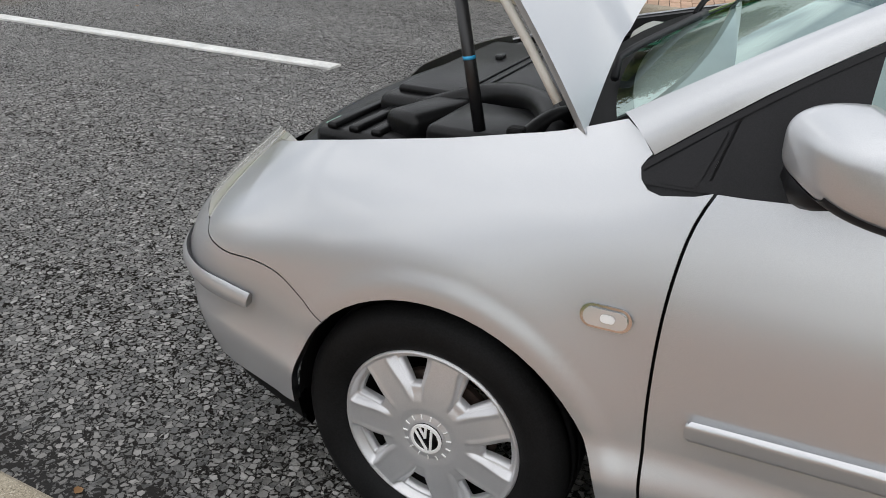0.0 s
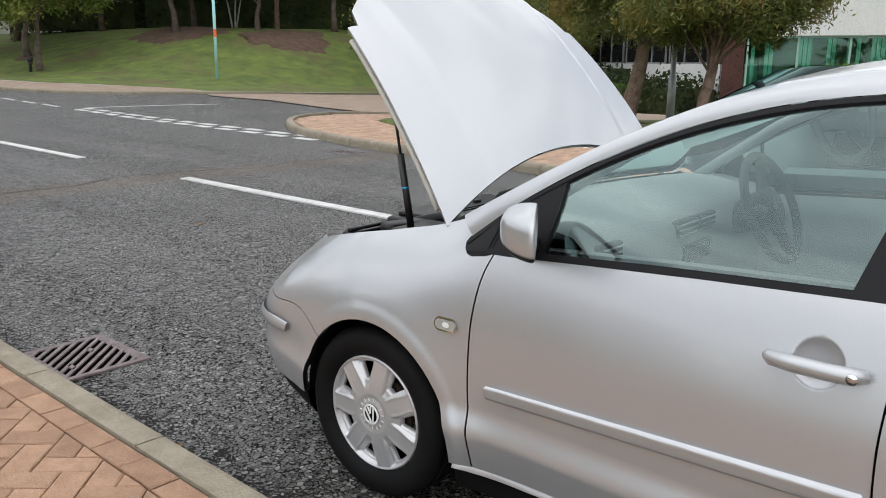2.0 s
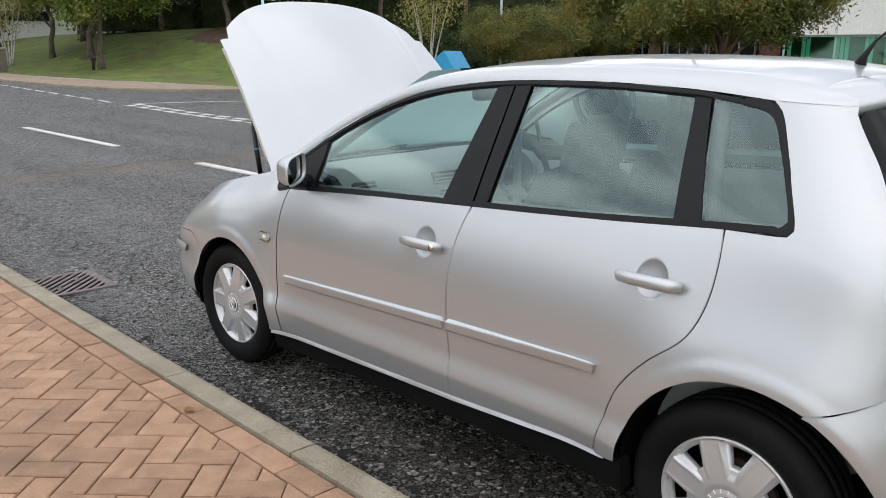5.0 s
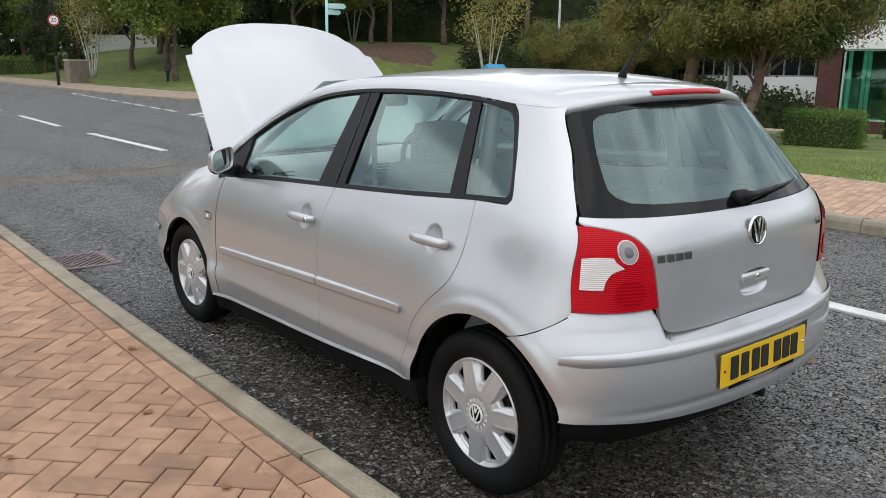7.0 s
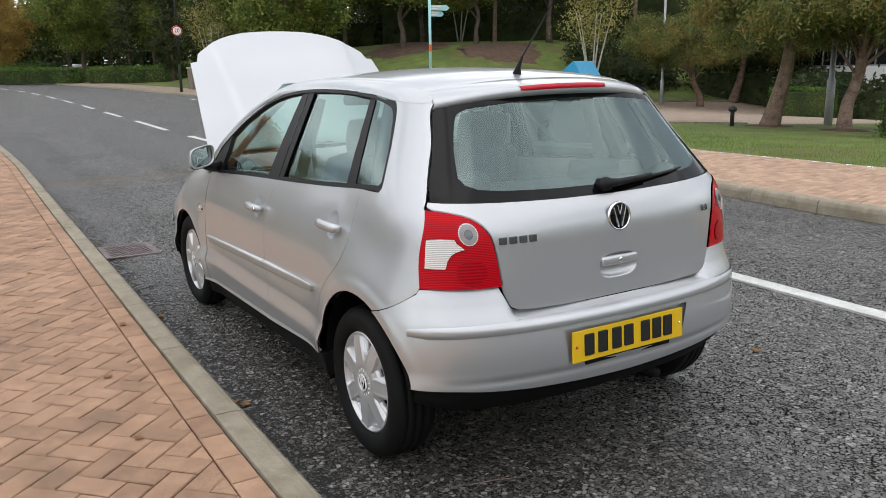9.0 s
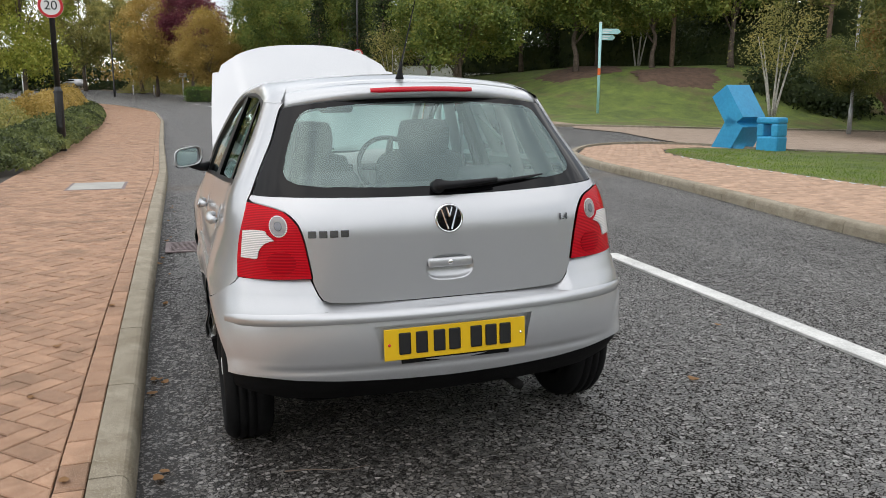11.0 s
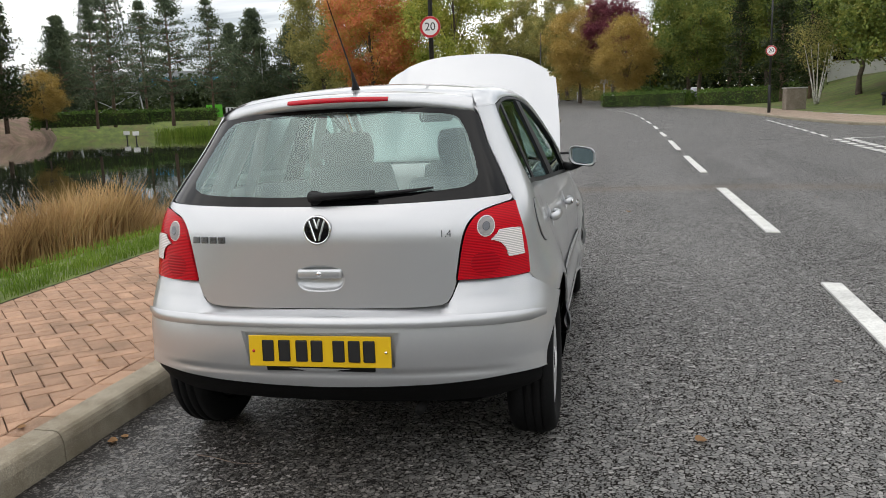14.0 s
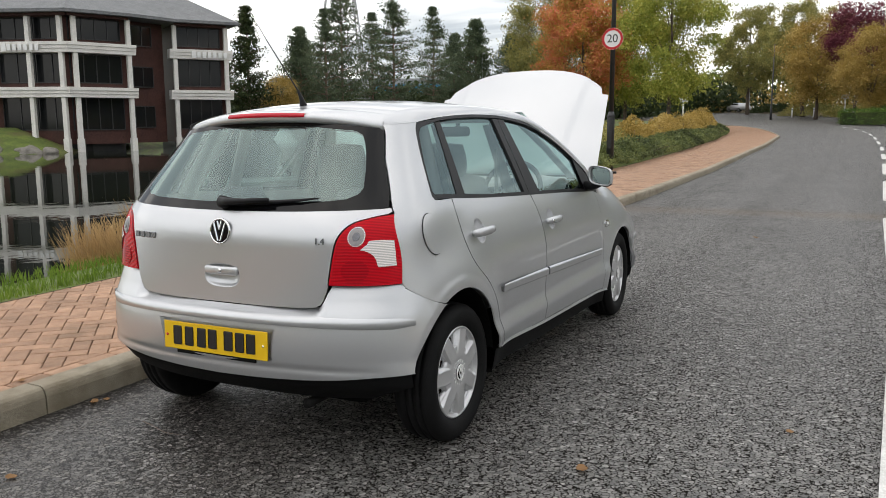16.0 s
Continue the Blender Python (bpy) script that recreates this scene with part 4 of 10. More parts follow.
def shell(u, z, rear=tail):
    """A point of the outer surface: u runs along the side and round the corners to the middle of nose and tail."""
    b = half_base(z)
    if FRONT_C <= u <= REAR_C:
        return Vector((u, b + swell(u, z), z))
    if u > REAR_C:
        phi = min((u - REAR_C) / K, math.pi / 2)
        s, c = math.sin(phi), max(math.cos(phi), 0.0)
        p, q = (6.2, 3.3) if rear is tail else (7.7, 2.0)
        r = radius(s, c, rear(z) - REAR_C, b, p, q)
        x, y = REAR_C + r * s, r * c
        y += 0.032 * math.exp(-((z - 0.99) / 0.15) ** 2) * smooth_step(0.95, 1.60, x) * (y / b) ** 3
    else:
        phi = min((FRONT_C - u) / K, math.pi / 2)
        s, c = math.sin(phi), max(math.cos(phi), 0.0)
        p = 4.6 - 1.5 * smooth_step(0.53, 0.73, z)
        r = radius(s, c, nose(z) + FRONT_C, b, p, p)
        x, y = FRONT_C - r * s, r * c
    return Vector((x, y + swell(x, z) * (y / b) ** 1.5, z))


def bumper_shell(u, z):
    p = shell(u, z, tail_bumper)
    p.x -= 0.052 * smooth_step(0.596, 0.630, z) * smooth_step(0.478, 0.41, p.y) if u > 0 else 0.0
    return p


U_REAR, U_FRONT = REAR_C + K * math.pi / 2, FRONT_C - K * math.pi / 2


def u_of_x(x, z, f=shell):
    if FRONT_C <= x <= REAR_C:
        return x
    lo, hi = (REAR_C, U_REAR) if x > 0 else (FRONT_C, U_FRONT)
    for _ in range(28):
        mid = (lo + hi) / 2
        if abs(f(mid, z).x) < abs(x):
            lo = mid
        else:
            hi = mid
    return (lo + hi) / 2


def u_of_y(y, z, f=shell, front=False):
    lo, hi = (FRONT_C, U_FRONT) if front else (REAR_C, U_REAR)
    for _ in range(28):
        mid = (lo + hi) / 2
        if f(mid, z).y > y:
            lo = mid
        else:
            hi = mid
    return (lo + hi) / 2


def sx(points, f=shell):
    """Points (x, z) of the side as (u, z)."""
    return [(u_of_x(x, z, f), z) for x, z in points]


def sy(points, f=shell, front=False):
    """Points (y, z) of the tail or nose as (u, z)."""
    return [(u_of_y(y, z, f, front), z) for y, z in points]


def dense(points, step=0.03):
    out = []
    for (a, b), (c, d) in zip(points, points[1:]):
        n = max(1, int(math.hypot(c - a, d - b) / step))
        out += [(a + (c - a) * k / n, b + (d - b) * k / n) for k in range(n)]
    return out + [points[-1]]


def curve2(points, n=14):
    return [(p.x, p.y) for p in spline([(x, z, 0) for x, z in points], n)]


def arc(c, a0, a1, n=22):
    return [(c[0] + c[2] * math.cos(radians(a0 + (a1 - a0) * k / n)), c[1] + c[2] * math.sin(radians(a0 + (a1 - a0) * k / n))) for k in range(n + 1)]


def outward(f, u, z, off):
    e = 0.004
    u1, u2 = max(u - e, U_FRONT), min(u + e, U_REAR)

    def at(a, b):
        return f(a, b)
    du = at(u2, z) - at(u1, z)
    dz = at(u, z + e) - at(u, z - e)
    n = du.cross(dz)
    if n.length < 1e-9:
        n = Vector((1 if u > 0 else -1, 0, 0))
    n.normalize()
    p = at(u, z)
    if n.dot(p - Vector((min(max(p.x, -1.0), 0.8), 0, z))) < 0:
        n = -n
    return p, n


def dished(f, off):
    """The surface f pushed out by off(u, z)."""
    def g(u, z):
        p, n = outward(f, u, z, None)
        return p + n * off(u, z)
    return g


def panel(name, outline, material, parent, f=shell, off=0.0, step=0.05, rim=0.014, sides=(-1,), label="", fine=(), join=False):
    """A sheet of the car's skin inside an outline of (u, z), with a turned-in rim. sides: -1 left, +1 right; join: both in one mesh."""
    clean = []
    for p in outline:
        if not clean or math.hypot(p[0] - clean[-1][0], p[1] - clean[-1][1]) > 1e-5:
            clean.append(p)
    if math.hypot(clean[0][0] - clean[-1][0], clean[0][1] - clean[-1][1]) < 1e-5:
        clean.pop()
    bm = bmesh.new()
    bm.faces.new([bm.verts.new((u, z, 0)) for u, z in clean])
    us, zs = [p[0] for p in clean], [p[1] for p in clean]

    def cut(co, no):
        bmesh.ops.bisect_plane(bm, geom=bm.verts[:] + bm.edges[:] + bm.faces[:], plane_co=co, plane_no=no, dist=1e-6)

    lines_u = set(np.arange(math.ceil(min(us) / step) * step, max(us), step).round(5))
    lines_z = set(np.arange(math.ceil(min(zs) / step) * step, max(zs), step).round(5))
    for u in sorted(lines_u):
        cut((u, 0, 0), (1, 0, 0))
    for z in sorted(lines_z):
        cut((0, z, 0), (0, 1, 0))
    for (u0, u1, z0, z1, fs) in fine:
        for u in np.arange(u0, u1, fs):
            inside_f = [g for g in bm.faces if u0 - 0.05 < g.calc_center_median().x < u1 + 0.05 and z0 - 0.05 < g.calc_center_median().y < z1 + 0.05]
            geom = list({v for g in inside_f for v in g.verts} | {e for g in inside_f for e in g.edges}) + inside_f
            bmesh.ops.bisect_plane(bm, geom=geom, plane_co=(u, 0, 0), plane_no=(1, 0, 0), dist=1e-6)
        for z in np.arange(z0, z1, fs):
            inside_f = [g for g in bm.faces if u0 - 0.05 < g.calc_center_median().x < u1 + 0.05 and z0 - 0.05 < g.calc_center_median().y < z1 + 0.05]
            geom = list({v for g in inside_f for v in g.verts} | {e for g in inside_f for e in g.edges}) + inside_f
            bmesh.ops.bisect_plane(bm, geom=geom, plane_co=(0, z, 0), plane_no=(0, 1, 0), dist=1e-6)
    bm.verts.index_update()
    flat = [(v.co.x, v.co.y) for v in bm.verts]
    faces = [[v.index for v in g.verts] for g in bm.faces]
    border = [(e.verts[0].index, e.verts[1].index) for e in bm.edges if len(e.link_faces) == 1 and not (join and abs(abs(e.verts[0].co.x) - U_REAR) < 0.002 and abs(abs(e.verts[1].co.x) - U_REAR) < 0.002)
              and not (join and abs(e.verts[0].co.x - U_FRONT) < 0.002 and abs(e.verts[1].co.x - U_FRONT) < 0.002)]
    bm.free()
    base = []
    for u, z in flat:
        p, n = outward(f, u, z, None)
        base.append((p + n * off, n))
    made = []
    sets = [(s,) for s in sides] if not join else [tuple(sides)]
    for group in sets:
        V, N, F = [], [], []
        for s in group:
            o = len(V)
            V += [(p.x, p.y * s, p.z) for p, n in base]
            N += [Vector((n.x, n.y * s, n.z)) for p, n in base]
            first = faces[0]
            q = [Vector(V[o + i]) for i in first]
            fn = Vector((0, 0, 0))
            for a, b in zip(q, q[1:] + q[:1]):
                fn += a.cross(b)
            turn = fn.dot(N[o + first[0]]) < 0
            F += [[o + i for i in (reversed(g) if turn else g)] for g in faces]
            if rim:
                seen = {}
                for a, b in border:
                    ids = []
                    for i in (a, b):
                        if i not in seen:
                            p, n = base[i]
                            top = p - n * 0.0005
                            low = p - n * rim
                            seen[i] = (len(V), len(V) + 1)
                            V += [(top.x, top.y * s, top.z), (low.x, low.y * s, low.z)]
                            N += [Vector((n.x, n.y * s, n.z)), Vector((n.x, n.y * s, n.z))]
                        ids.append(seen[i])
                    F.append([ids[0][0], ids[1][0], ids[1][1], ids[0][1]])
        me = bpy.data.meshes.new(name)
        me.from_pydata(V, [], F)
        me.polygons.foreach_set("use_smooth", [True] * len(me.polygons))
        me.normals_split_custom_set_from_vertices([n.normalized() for n in N])
        me.materials.append(material)
        ob = new(name, me)
        ob.parent = parent
        made.append(tagged(ob, label))
    return made


def loft(name, rows, material, parent, label="", closed=False, smooth=True):
    """A skin over rows of points."""
    verts = [tuple(p) for r in rows for p in r]
    n = len(rows[0])
    faces = []
    for i in range(len(rows) - 1):
        for k in range(n if closed else n - 1):
            faces.append((i * n + k, i * n + (k + 1) % n, (i + 1) * n + (k + 1) % n, (i + 1) * n + k))
    return raw_mesh(name, verts, faces, material, parent, label, smooth)


def lathe_bm(profile, turns=48, axis="y"):
    """A turned body about the y axis; profile of (radius, y)."""
    bm = bmesh.new()
    rings = []
    for r, y in profile:
        rings.append([bm.verts.new((r * math.cos(2 * math.pi * k / turns), y, r * math.sin(2 * math.pi * k / turns))) for k in range(turns)])
    for a, b in zip(rings, rings[1:]):
        for k in range(turns):
            bm.faces.new((a[k], a[(k + 1) % turns], b[(k + 1) % turns], b[k]))
    bmesh.ops.recalc_face_normals(bm, faces=bm.faces)
    return bm


car = thing("car", "silver metallic five-door hatchback parked by the kerb, bonnet propped open", "car")
car.matrix_basis = pose(0, 0, 0.0, 0.83, 0, 0)
BOTH = (-1, 1)

# ---- side panels
door_front_line = [(-0.772, 0.882), (-0.79, 0.84), (-0.803, 0.78), (-0.813, 0.68), (-0.816, 0.55), (-0.81, 0.40), (-0.795, 0.268)]
door_mid_line = [(0.262, 0.942), (0.238, 0.88), (0.222, 0.81), (0.214, 0.70), (0.214, 0.60), (0.221, 0.48), (0.239, 0.296)]
door_rear_line = [(1.150, 0.998), (1.146, 0.90), (1.128, 0.80), (1.085, 0.715), (0.985, 0.628), (0.905, 0.53), (0.862, 0.42), (0.842, 0.324)]
BELT = [(-0.90, 0.872), (-0.72, 0.884), (-0.3, 0.913), (0.262, 0.942), (0.7, 0.965), (1.15, 0.998), (1.3, 1.008)]


def belt(x):
    return along(BELT, x)


def shift_line(line, d):
    return [(x + d, z) for x, z in line]


GAP = 0.0027
fd, md, rd = curve2(door_front_line, 26), curve2(door_mid_line, 26), curve2(door_rear_line, 34)


def dish(x, z, cx, cz, r, deep):
    d = math.hypot(x - cx, (z - cz)) / r
    return -deep * (1 - d * d) ** 0.7 if d < 1 else 0.0


HANDLES = ((0.083, 0.802), (0.962, 0.845))
door_skin = dished(shell, lambda u, z: sum(dish(u, z, hx, hz, 0.05, 0.022) for hx, hz in HANDLES))

body = part("body_shell", box_bm((0.0, 0, 0.285), (1.86, 1.34, 0.23), 0, 0.03), LINER, car, "black underbody")
part("rear_floor_pan", box_bm((1.24, 0, 0.315), (0.72, 1.10, 0.20), 0, 0.06), LINER, car, "black rear floor pan")
part("front_subframe", box_bm((-1.42, 0, 0.30), (0.74, 1.06, 0.14), 0, 0.03), LINER, car, "black front subframe")
front_door_outline = shift_line(fd, GAP)[::-1] + dense([(x, belt(x)) for x in (-0.76, -0.5, -0.2, 0.0, 0.255)])[1:] + shift_line(md, -GAP)[1:] + dense([(0.236, 0.296), (-0.79, 0.268)])[1:-1]
rear_door_outline = shift_line(md, GAP)[::-1] + dense([(x, belt(x)) for x in (0.27, 0.5, 0.8, 1.144)])[1:] + shift_line(rd, -GAP)[1:] + dense([(0.836, 0.324), (0.244, 0.296)])[1:-1]
front_doors = panel("front_door", front_door_outline, CAR_PAINT, car, door_skin, 0.0, 0.0105, 0.005, BOTH, "silver front door", ((0.026, 0.140, 0.745, 0.859, 0.0038),))
rear_doors = panel("rear_door", rear_door_outline, CAR_PAINT, car, door_skin, 0.0, 0.0105, 0.005, BOTH, "silver rear door", ((0.905, 1.019, 0.788, 0.902, 0.0038),))

arch_f = arc(ARCH_F, 137, -5)
WING_EDGE = [(-0.93, 0.950), (-1.026, 0.920), (-1.123, 0.899), (-1.228, 0.876), (-1.346, 0.852), (-1.479, 0.821), (-1.57, 0.798), (-1.655, 0.772)]
WING_NOSE = [(-1.655, 0.772), (-1.712, 0.754), (-1.766, 0.710), (-1.796, 0.655), (-1.810, 0.618), (-1.815, 0.602)]
WING_SEAM = [(-1.815, 0.602), (-1.792, 0.582), (-1.72, 0.575), (-1.64, 0.583), (-1.585, 0.582), (-1.544, 0.572), (-1.497, 0.547), (arch_f[0][0], arch_f[0][1])]
wing_outline = (sx(curve2(WING_EDGE, 22)) + sx(curve2(WING_NOSE, 12))[1:] + sx(curve2(WING_SEAM, 22))[1:]
                + sx(arch_f)[1:] + [(-0.838, 0.262), (-0.80, 0.266)]
                + shift_line(fd, -GAP)[::-1] + [(-0.80, 0.873), (-0.85, 0.864), (-0.871, 0.868), (-0.884, 0.880), (-0.889, 0.896), (-0.882, 0.908), (-0.876, 0.915), (-0.90, 0.936)])
wings = panel("front_wing", wing_outline, CAR_PAINT, car, shell, 0.0, 0.013, 0.006, BOTH, "silver front wing")

LAMP_OUT = [(0.718, 0.724), (0.712, 0.80), (0.698, 0.88), (0.670, 0.972)]
PILLAR_EDGE = [(0.672, 0.977), (0.668, 0.988), (0.656, 1.004), (0.636, 1.047), (0.603, 1.11), (0.569, 1.173), (0.546, 1.23), (0.524, 1.283), (0.505, 1.308)]
arch_r = arc(ARCH_R, 66, 172)
quarter_outline = (shift_line(rd, GAP) + [(0.85, 0.318), (0.918, 0.322)] + sx(arch_r)[::-1]
                   + sx(curve2([(arch_r[0][0], arch_r[0][1]), (1.455, 0.632), (1.51, 0.656), (1.555, 0.684), (1.582, 0.706)], 12))[1:]
                   + sy(curve2([(y + 0.0015, z) for y, z in LAMP_OUT], 10))
                   + sy(curve2(PILLAR_EDGE, 14))
                   + sx(dense([(1.34, 1.312), (1.25, 1.316), (1.16, 1.318)]))
                   + sx(curve2([(1.16, 1.318), (1.195, 1.285), (1.225, 1.22), (1.27, 1.11), (1.302, 1.035), (1.30, 1.008), (1.27, 1.002)], 18))[1:]
                   + sx(dense([(1.27, 1.002), (1.153, 0.998)]))[1:-1])
panel("rear_quarter", quarter_outline, CAR_PAINT, car, shell, 0.0, 0.013, 0.006, BOTH, "silver rear quarter panel")

# dark inner skin behind the gaps
inner_outline = dense([(-1.50, 0.60), (-0.93, 0.86), (1.2, 0.95), (1.45, 0.95), (1.45, 0.70), (1.05, 0.62), (0.86, 0.50), (0.82, 0.31), (-0.80, 0.27), (-0.84, 0.48), (-1.05, 0.62), (-1.35, 0.62), (-1.50, 0.60)], 0.05)
panel("inner_skin", sx(inner_outline), TRIM_BLACK, car, shell, -0.03, 0.08, 0, BOTH, "dark inner body skin")

# sills and black sill strips
panel("sill", dense([(-0.86, 0.262), (0.24, 0.292), (0.865, 0.3195), (0.865, 0.3085), (0.24, 0.280), (-0.86, 0.250), (-0.86, 0.262)]), CAR_PAINT, car, dished(shell, lambda u, z: 0.006 - 0.7 * max(0.0, z - (0.2615 + 0.0275 * (u + 0.86) - 0.011))), 0.0, 0.012, 0.02, BOTH)
panel("sill_strip", dense([(-0.87, 0.252), (0.24, 0.282), (0.93, 0.311), (0.93, 0.215), (0.24, 0.19), (-0.87, 0.165), (-0.87, 0.252)]), PLASTIC_BLACK, car, shell, -0.014, 0.08, 0.05, BOTH, "black plastic sill strip")


# rubbing strips along the doors
def strip_between(x0, x1):
    def mid(x):
        return along([(-0.75, 0.511), (0.21, 0.546), (0.83, 0.567)], x)

    def tall(x):
        return along([(-0.75, 0.0185), (0.21, 0.0225), (0.83, 0.0165)], x)
    xs = list(np.arange(x0 + 0.008, x1, 0.04)) + [x1 - 0.008]
    return [(x0, mid(x0) - tall(x0) * 0.6), (x0, mid(x0) + tall(x0) * 0.6)] + [(x, mid(x) + tall(x)) for x in xs] + [(x1, mid(x1) + tall(x1) * 0.6), (x1, mid(x1) - tall(x1) * 0.6)] + [(x, mid(x) - tall(x)) for x in xs[::-1]]


strip_skin = dished(shell, lambda u, z: along([(-0.024, 0.004), (-0.019, 0.013), (0.011, 0.0165), (0.0155, 0.015), (0.0225, 0.005)], z - along([(-0.75, 0.511), (0.21, 0.546), (0.83, 0.567)], u)))
for x0, x1 in ((-0.752, 0.207), (0.224, 0.828)):
    panel("rubbing_strip", strip_between(x0, x1), CAR_PAINT, car, strip_skin, 0.0, 0.06, 0.024, BOTH, "silver rubbing strip", ((x0 - 0.02, x1 + 0.02, 0.485, 0.592, 0.0045),))

# door handles
for s in BOTH:
    for k, (hx, hz) in enumerate(HANDLES):
        p, n = outward(shell, hx, hz, None)
        bm = bmesh.new()
        tube(bm, [(hx - 0.098, p.y + 0.010, hz - 0.002), (hx - 0.085, p.y + 0.026, hz - 0.001), (hx - 0.04, p.y + 0.034, hz), (hx + 0.03, p.y + 0.034, hz), (hx + 0.075, p.y + 0.030, hz), (hx + 0.097, p.y + 0.014, hz)], [0.011, 0.014, 0.016, 0.0165, 0.016, 0.011], 12)
        for v in bm.verts:
            v.co.z = hz + (v.co.z - hz) * 1.12
            v.co.y = (v.co.y) * s
        bmesh.ops.recalc_face_normals(bm, faces=bm.faces)
        h = part("door_handle", bm, CAR_PAINT, (front_doors if k == 0 else rear_doors)[0 if s < 0 else 1], "silver grab handle", True)
        if k == 0:
            bm = lathe_bm([(0.0001, 0.0), (0.011, 0.0), (0.011, -0.004)], 20)
            lock = part("lock", bm, CHROME, (front_doors)[0 if s < 0 else 1], "round key lock", True)
            lock.matrix_basis = Matrix.Translation((hx + 0.077, (p.y + 0.0475) * s, hz)) @ Matrix.Diagonal((1, s, 1, 1))

# fuel flap on the right, side repeaters on both
flap_c = (1.395, 0.883)
ring = [(flap_c[0] + 0.062 * math.cos(a), flap_c[1] + 0.078 * math.sin(a)) for a in np.linspace(0, 2 * math.pi, 41)[:-1]]
rim_line = [(flap_c[0] + 0.0645 * math.cos(a), flap_c[1] + 0.0805 * math.sin(a)) for a in np.linspace(0, 2 * math.pi, 41)[:-1]]
panel("flap_gap", sx(rim_line), TRIM_BLACK, car, shell, 0.0022, 0.04, 0.002, (1,), "dark gap round the fuel flap")
panel("fuel_flap", sx(ring), CAR_PAINT, car, shell, 0.0055, 0.04, 0.0030, (1,), "round fuel filler flap")


def pill(cx, cz, w, h, n=10):
    out = [(cx - (w - h) + h * math.cos(radians(a)), cz + h * math.sin(radians(a))) for a in np.linspace(90, 270, n)]
    return out + [(cx + (w - h) + h * math.cos(radians(a)), cz + h * math.sin(radians(a))) for a in np.linspace(-90, 90, n)]


panel("side_repeater", pill(-0.897, 0.668, 0.042, 0.020), CHROME, car, shell, 0.005, 0.04, 0.008, BOTH, "clear oval side repeater lamp")
panel("repeater_lens", pill(-0.897, 0.668, 0.036, 0.0145), REPEATER, car, shell, 0.009, 0.04, 0.006, BOTH)
panel("repeater_bulb", pill(-0.893, 0.669, 0.012, 0.007), WHITE_PAINT, car, shell, 0.0105, 0.04, 0.003, BOTH, "pale bulb behind the clear lens")

# ---- glass house: trim, pillars and side windows
TOP = [(-0.905, 0.888), (-0.80, 0.968), (-0.70, 1.040), (-0.55, 1.130), (-0.40, 1.202), (-0.25, 1.258), (-0.10, 1.298), (0.05, 1.322), (0.3, 1.342), (0.65, 1.345), (0.95, 1.332), (1.16, 1.312)]
top_curve = curve2(TOP, 60)


def top_z(x):
    return along(top_curve, x)


xs_top = [-0.895] + list(np.arange(-0.85, 1.16, 0.04)) + [1.16]
FR = 0.011
panel("window_frame", [(x, top_z(x)) for x in xs_top] + [(x, max(top_z(x) - FR, belt(x) + 0.001)) for x in xs_top[::-1]], TRIM_BLACK, car, shell, -0.001, 0.08, 0.03, BOTH, "black window surround")
xs_b = [-0.905] + list(np.arange(-0.85, 1.26, 0.06)) + [1.28]
panel("waist_trim", [(x, belt(x) + 0.018) for x in xs_b] + [(x, belt(x) + 0.001) for x in xs_b[::-1]], TRIM_BLACK, car, shell, -0.001, 0.08, 0.03, BOTH, "black waist trim")
for name, pts in (("door_pillar", [(0.112, 0.93), (0.252, 0.938), (0.292, 1.328), (0.224, 1.322)]), ("door_pillar", [(0.262, 0.94), (0.315, 0.943), (0.362, 1.330), (0.300, 1.328)]),
                  ("window_divider", [(0.985, 0.985), (1.075, 0.99), (1.010, 1.312), (0.945, 1.318)])):
    panel(name, dense(pts + pts[:1], 0.05), TRIM_BLACK, car, shell, -0.004, 0.06, 0.025, BOTH, "black pillar trim")
panel("mirror_sail", dense([(-0.897, 0.858), (-0.912, 0.905), (-0.757, 1.016), (-0.796, 0.858), (-0.897, 0.858)], 0.03), TRIM_BLACK, car, shell, -0.004, 0.05, 0.025, BOTH, "black corner trim ahead of the mirror")
panel("corner_inset", curve2([(-0.862, 0.885), (-0.862, 0.897), (-0.850, 0.911), (-0.790, 0.962), (-0.774, 0.966)], 10) + [(-0.801, 0.884), (-0.83, 0.882), (-0.853, 0.881)], TRIM_BLACK, car, shell, 0.0, 0.05, 0.008, BOTH)
panel("mirror_sail", dense([(-0.790, 0.866), (-0.751, 1.018), (-0.60, 1.100), (-0.604, 1.02), (-0.622, 0.905), (-0.64, 0.888), (-0.790, 0.866)], 0.03), TRIM_BLACK, car, shell, -0.004, 0.05, 0.025, BOTH, "black triangular mirror mount")
panel("window_frame_rear", sx(curve2([(1.09, 1.3185), (1.165, 1.309), (1.20, 1.275), (1.232, 1.205), (1.275, 1.10), (1.303, 1.035), (1.30, 1.012), (1.265, 1.003)], 16) + curve2([(1.245, 1.018), (1.277, 1.026), (1.281, 1.046), (1.255, 1.11), (1.212, 1.203), (1.181, 1.264), (1.145, 1.290), (1.085, 1.302)], 18)), TRIM_BLACK, car, shell, -0.0004, 0.08, 0.03, BOTH)


def glass_skin(u, z):
    p, n = outward(shell, u, z, None)
    return p - n * 0.013


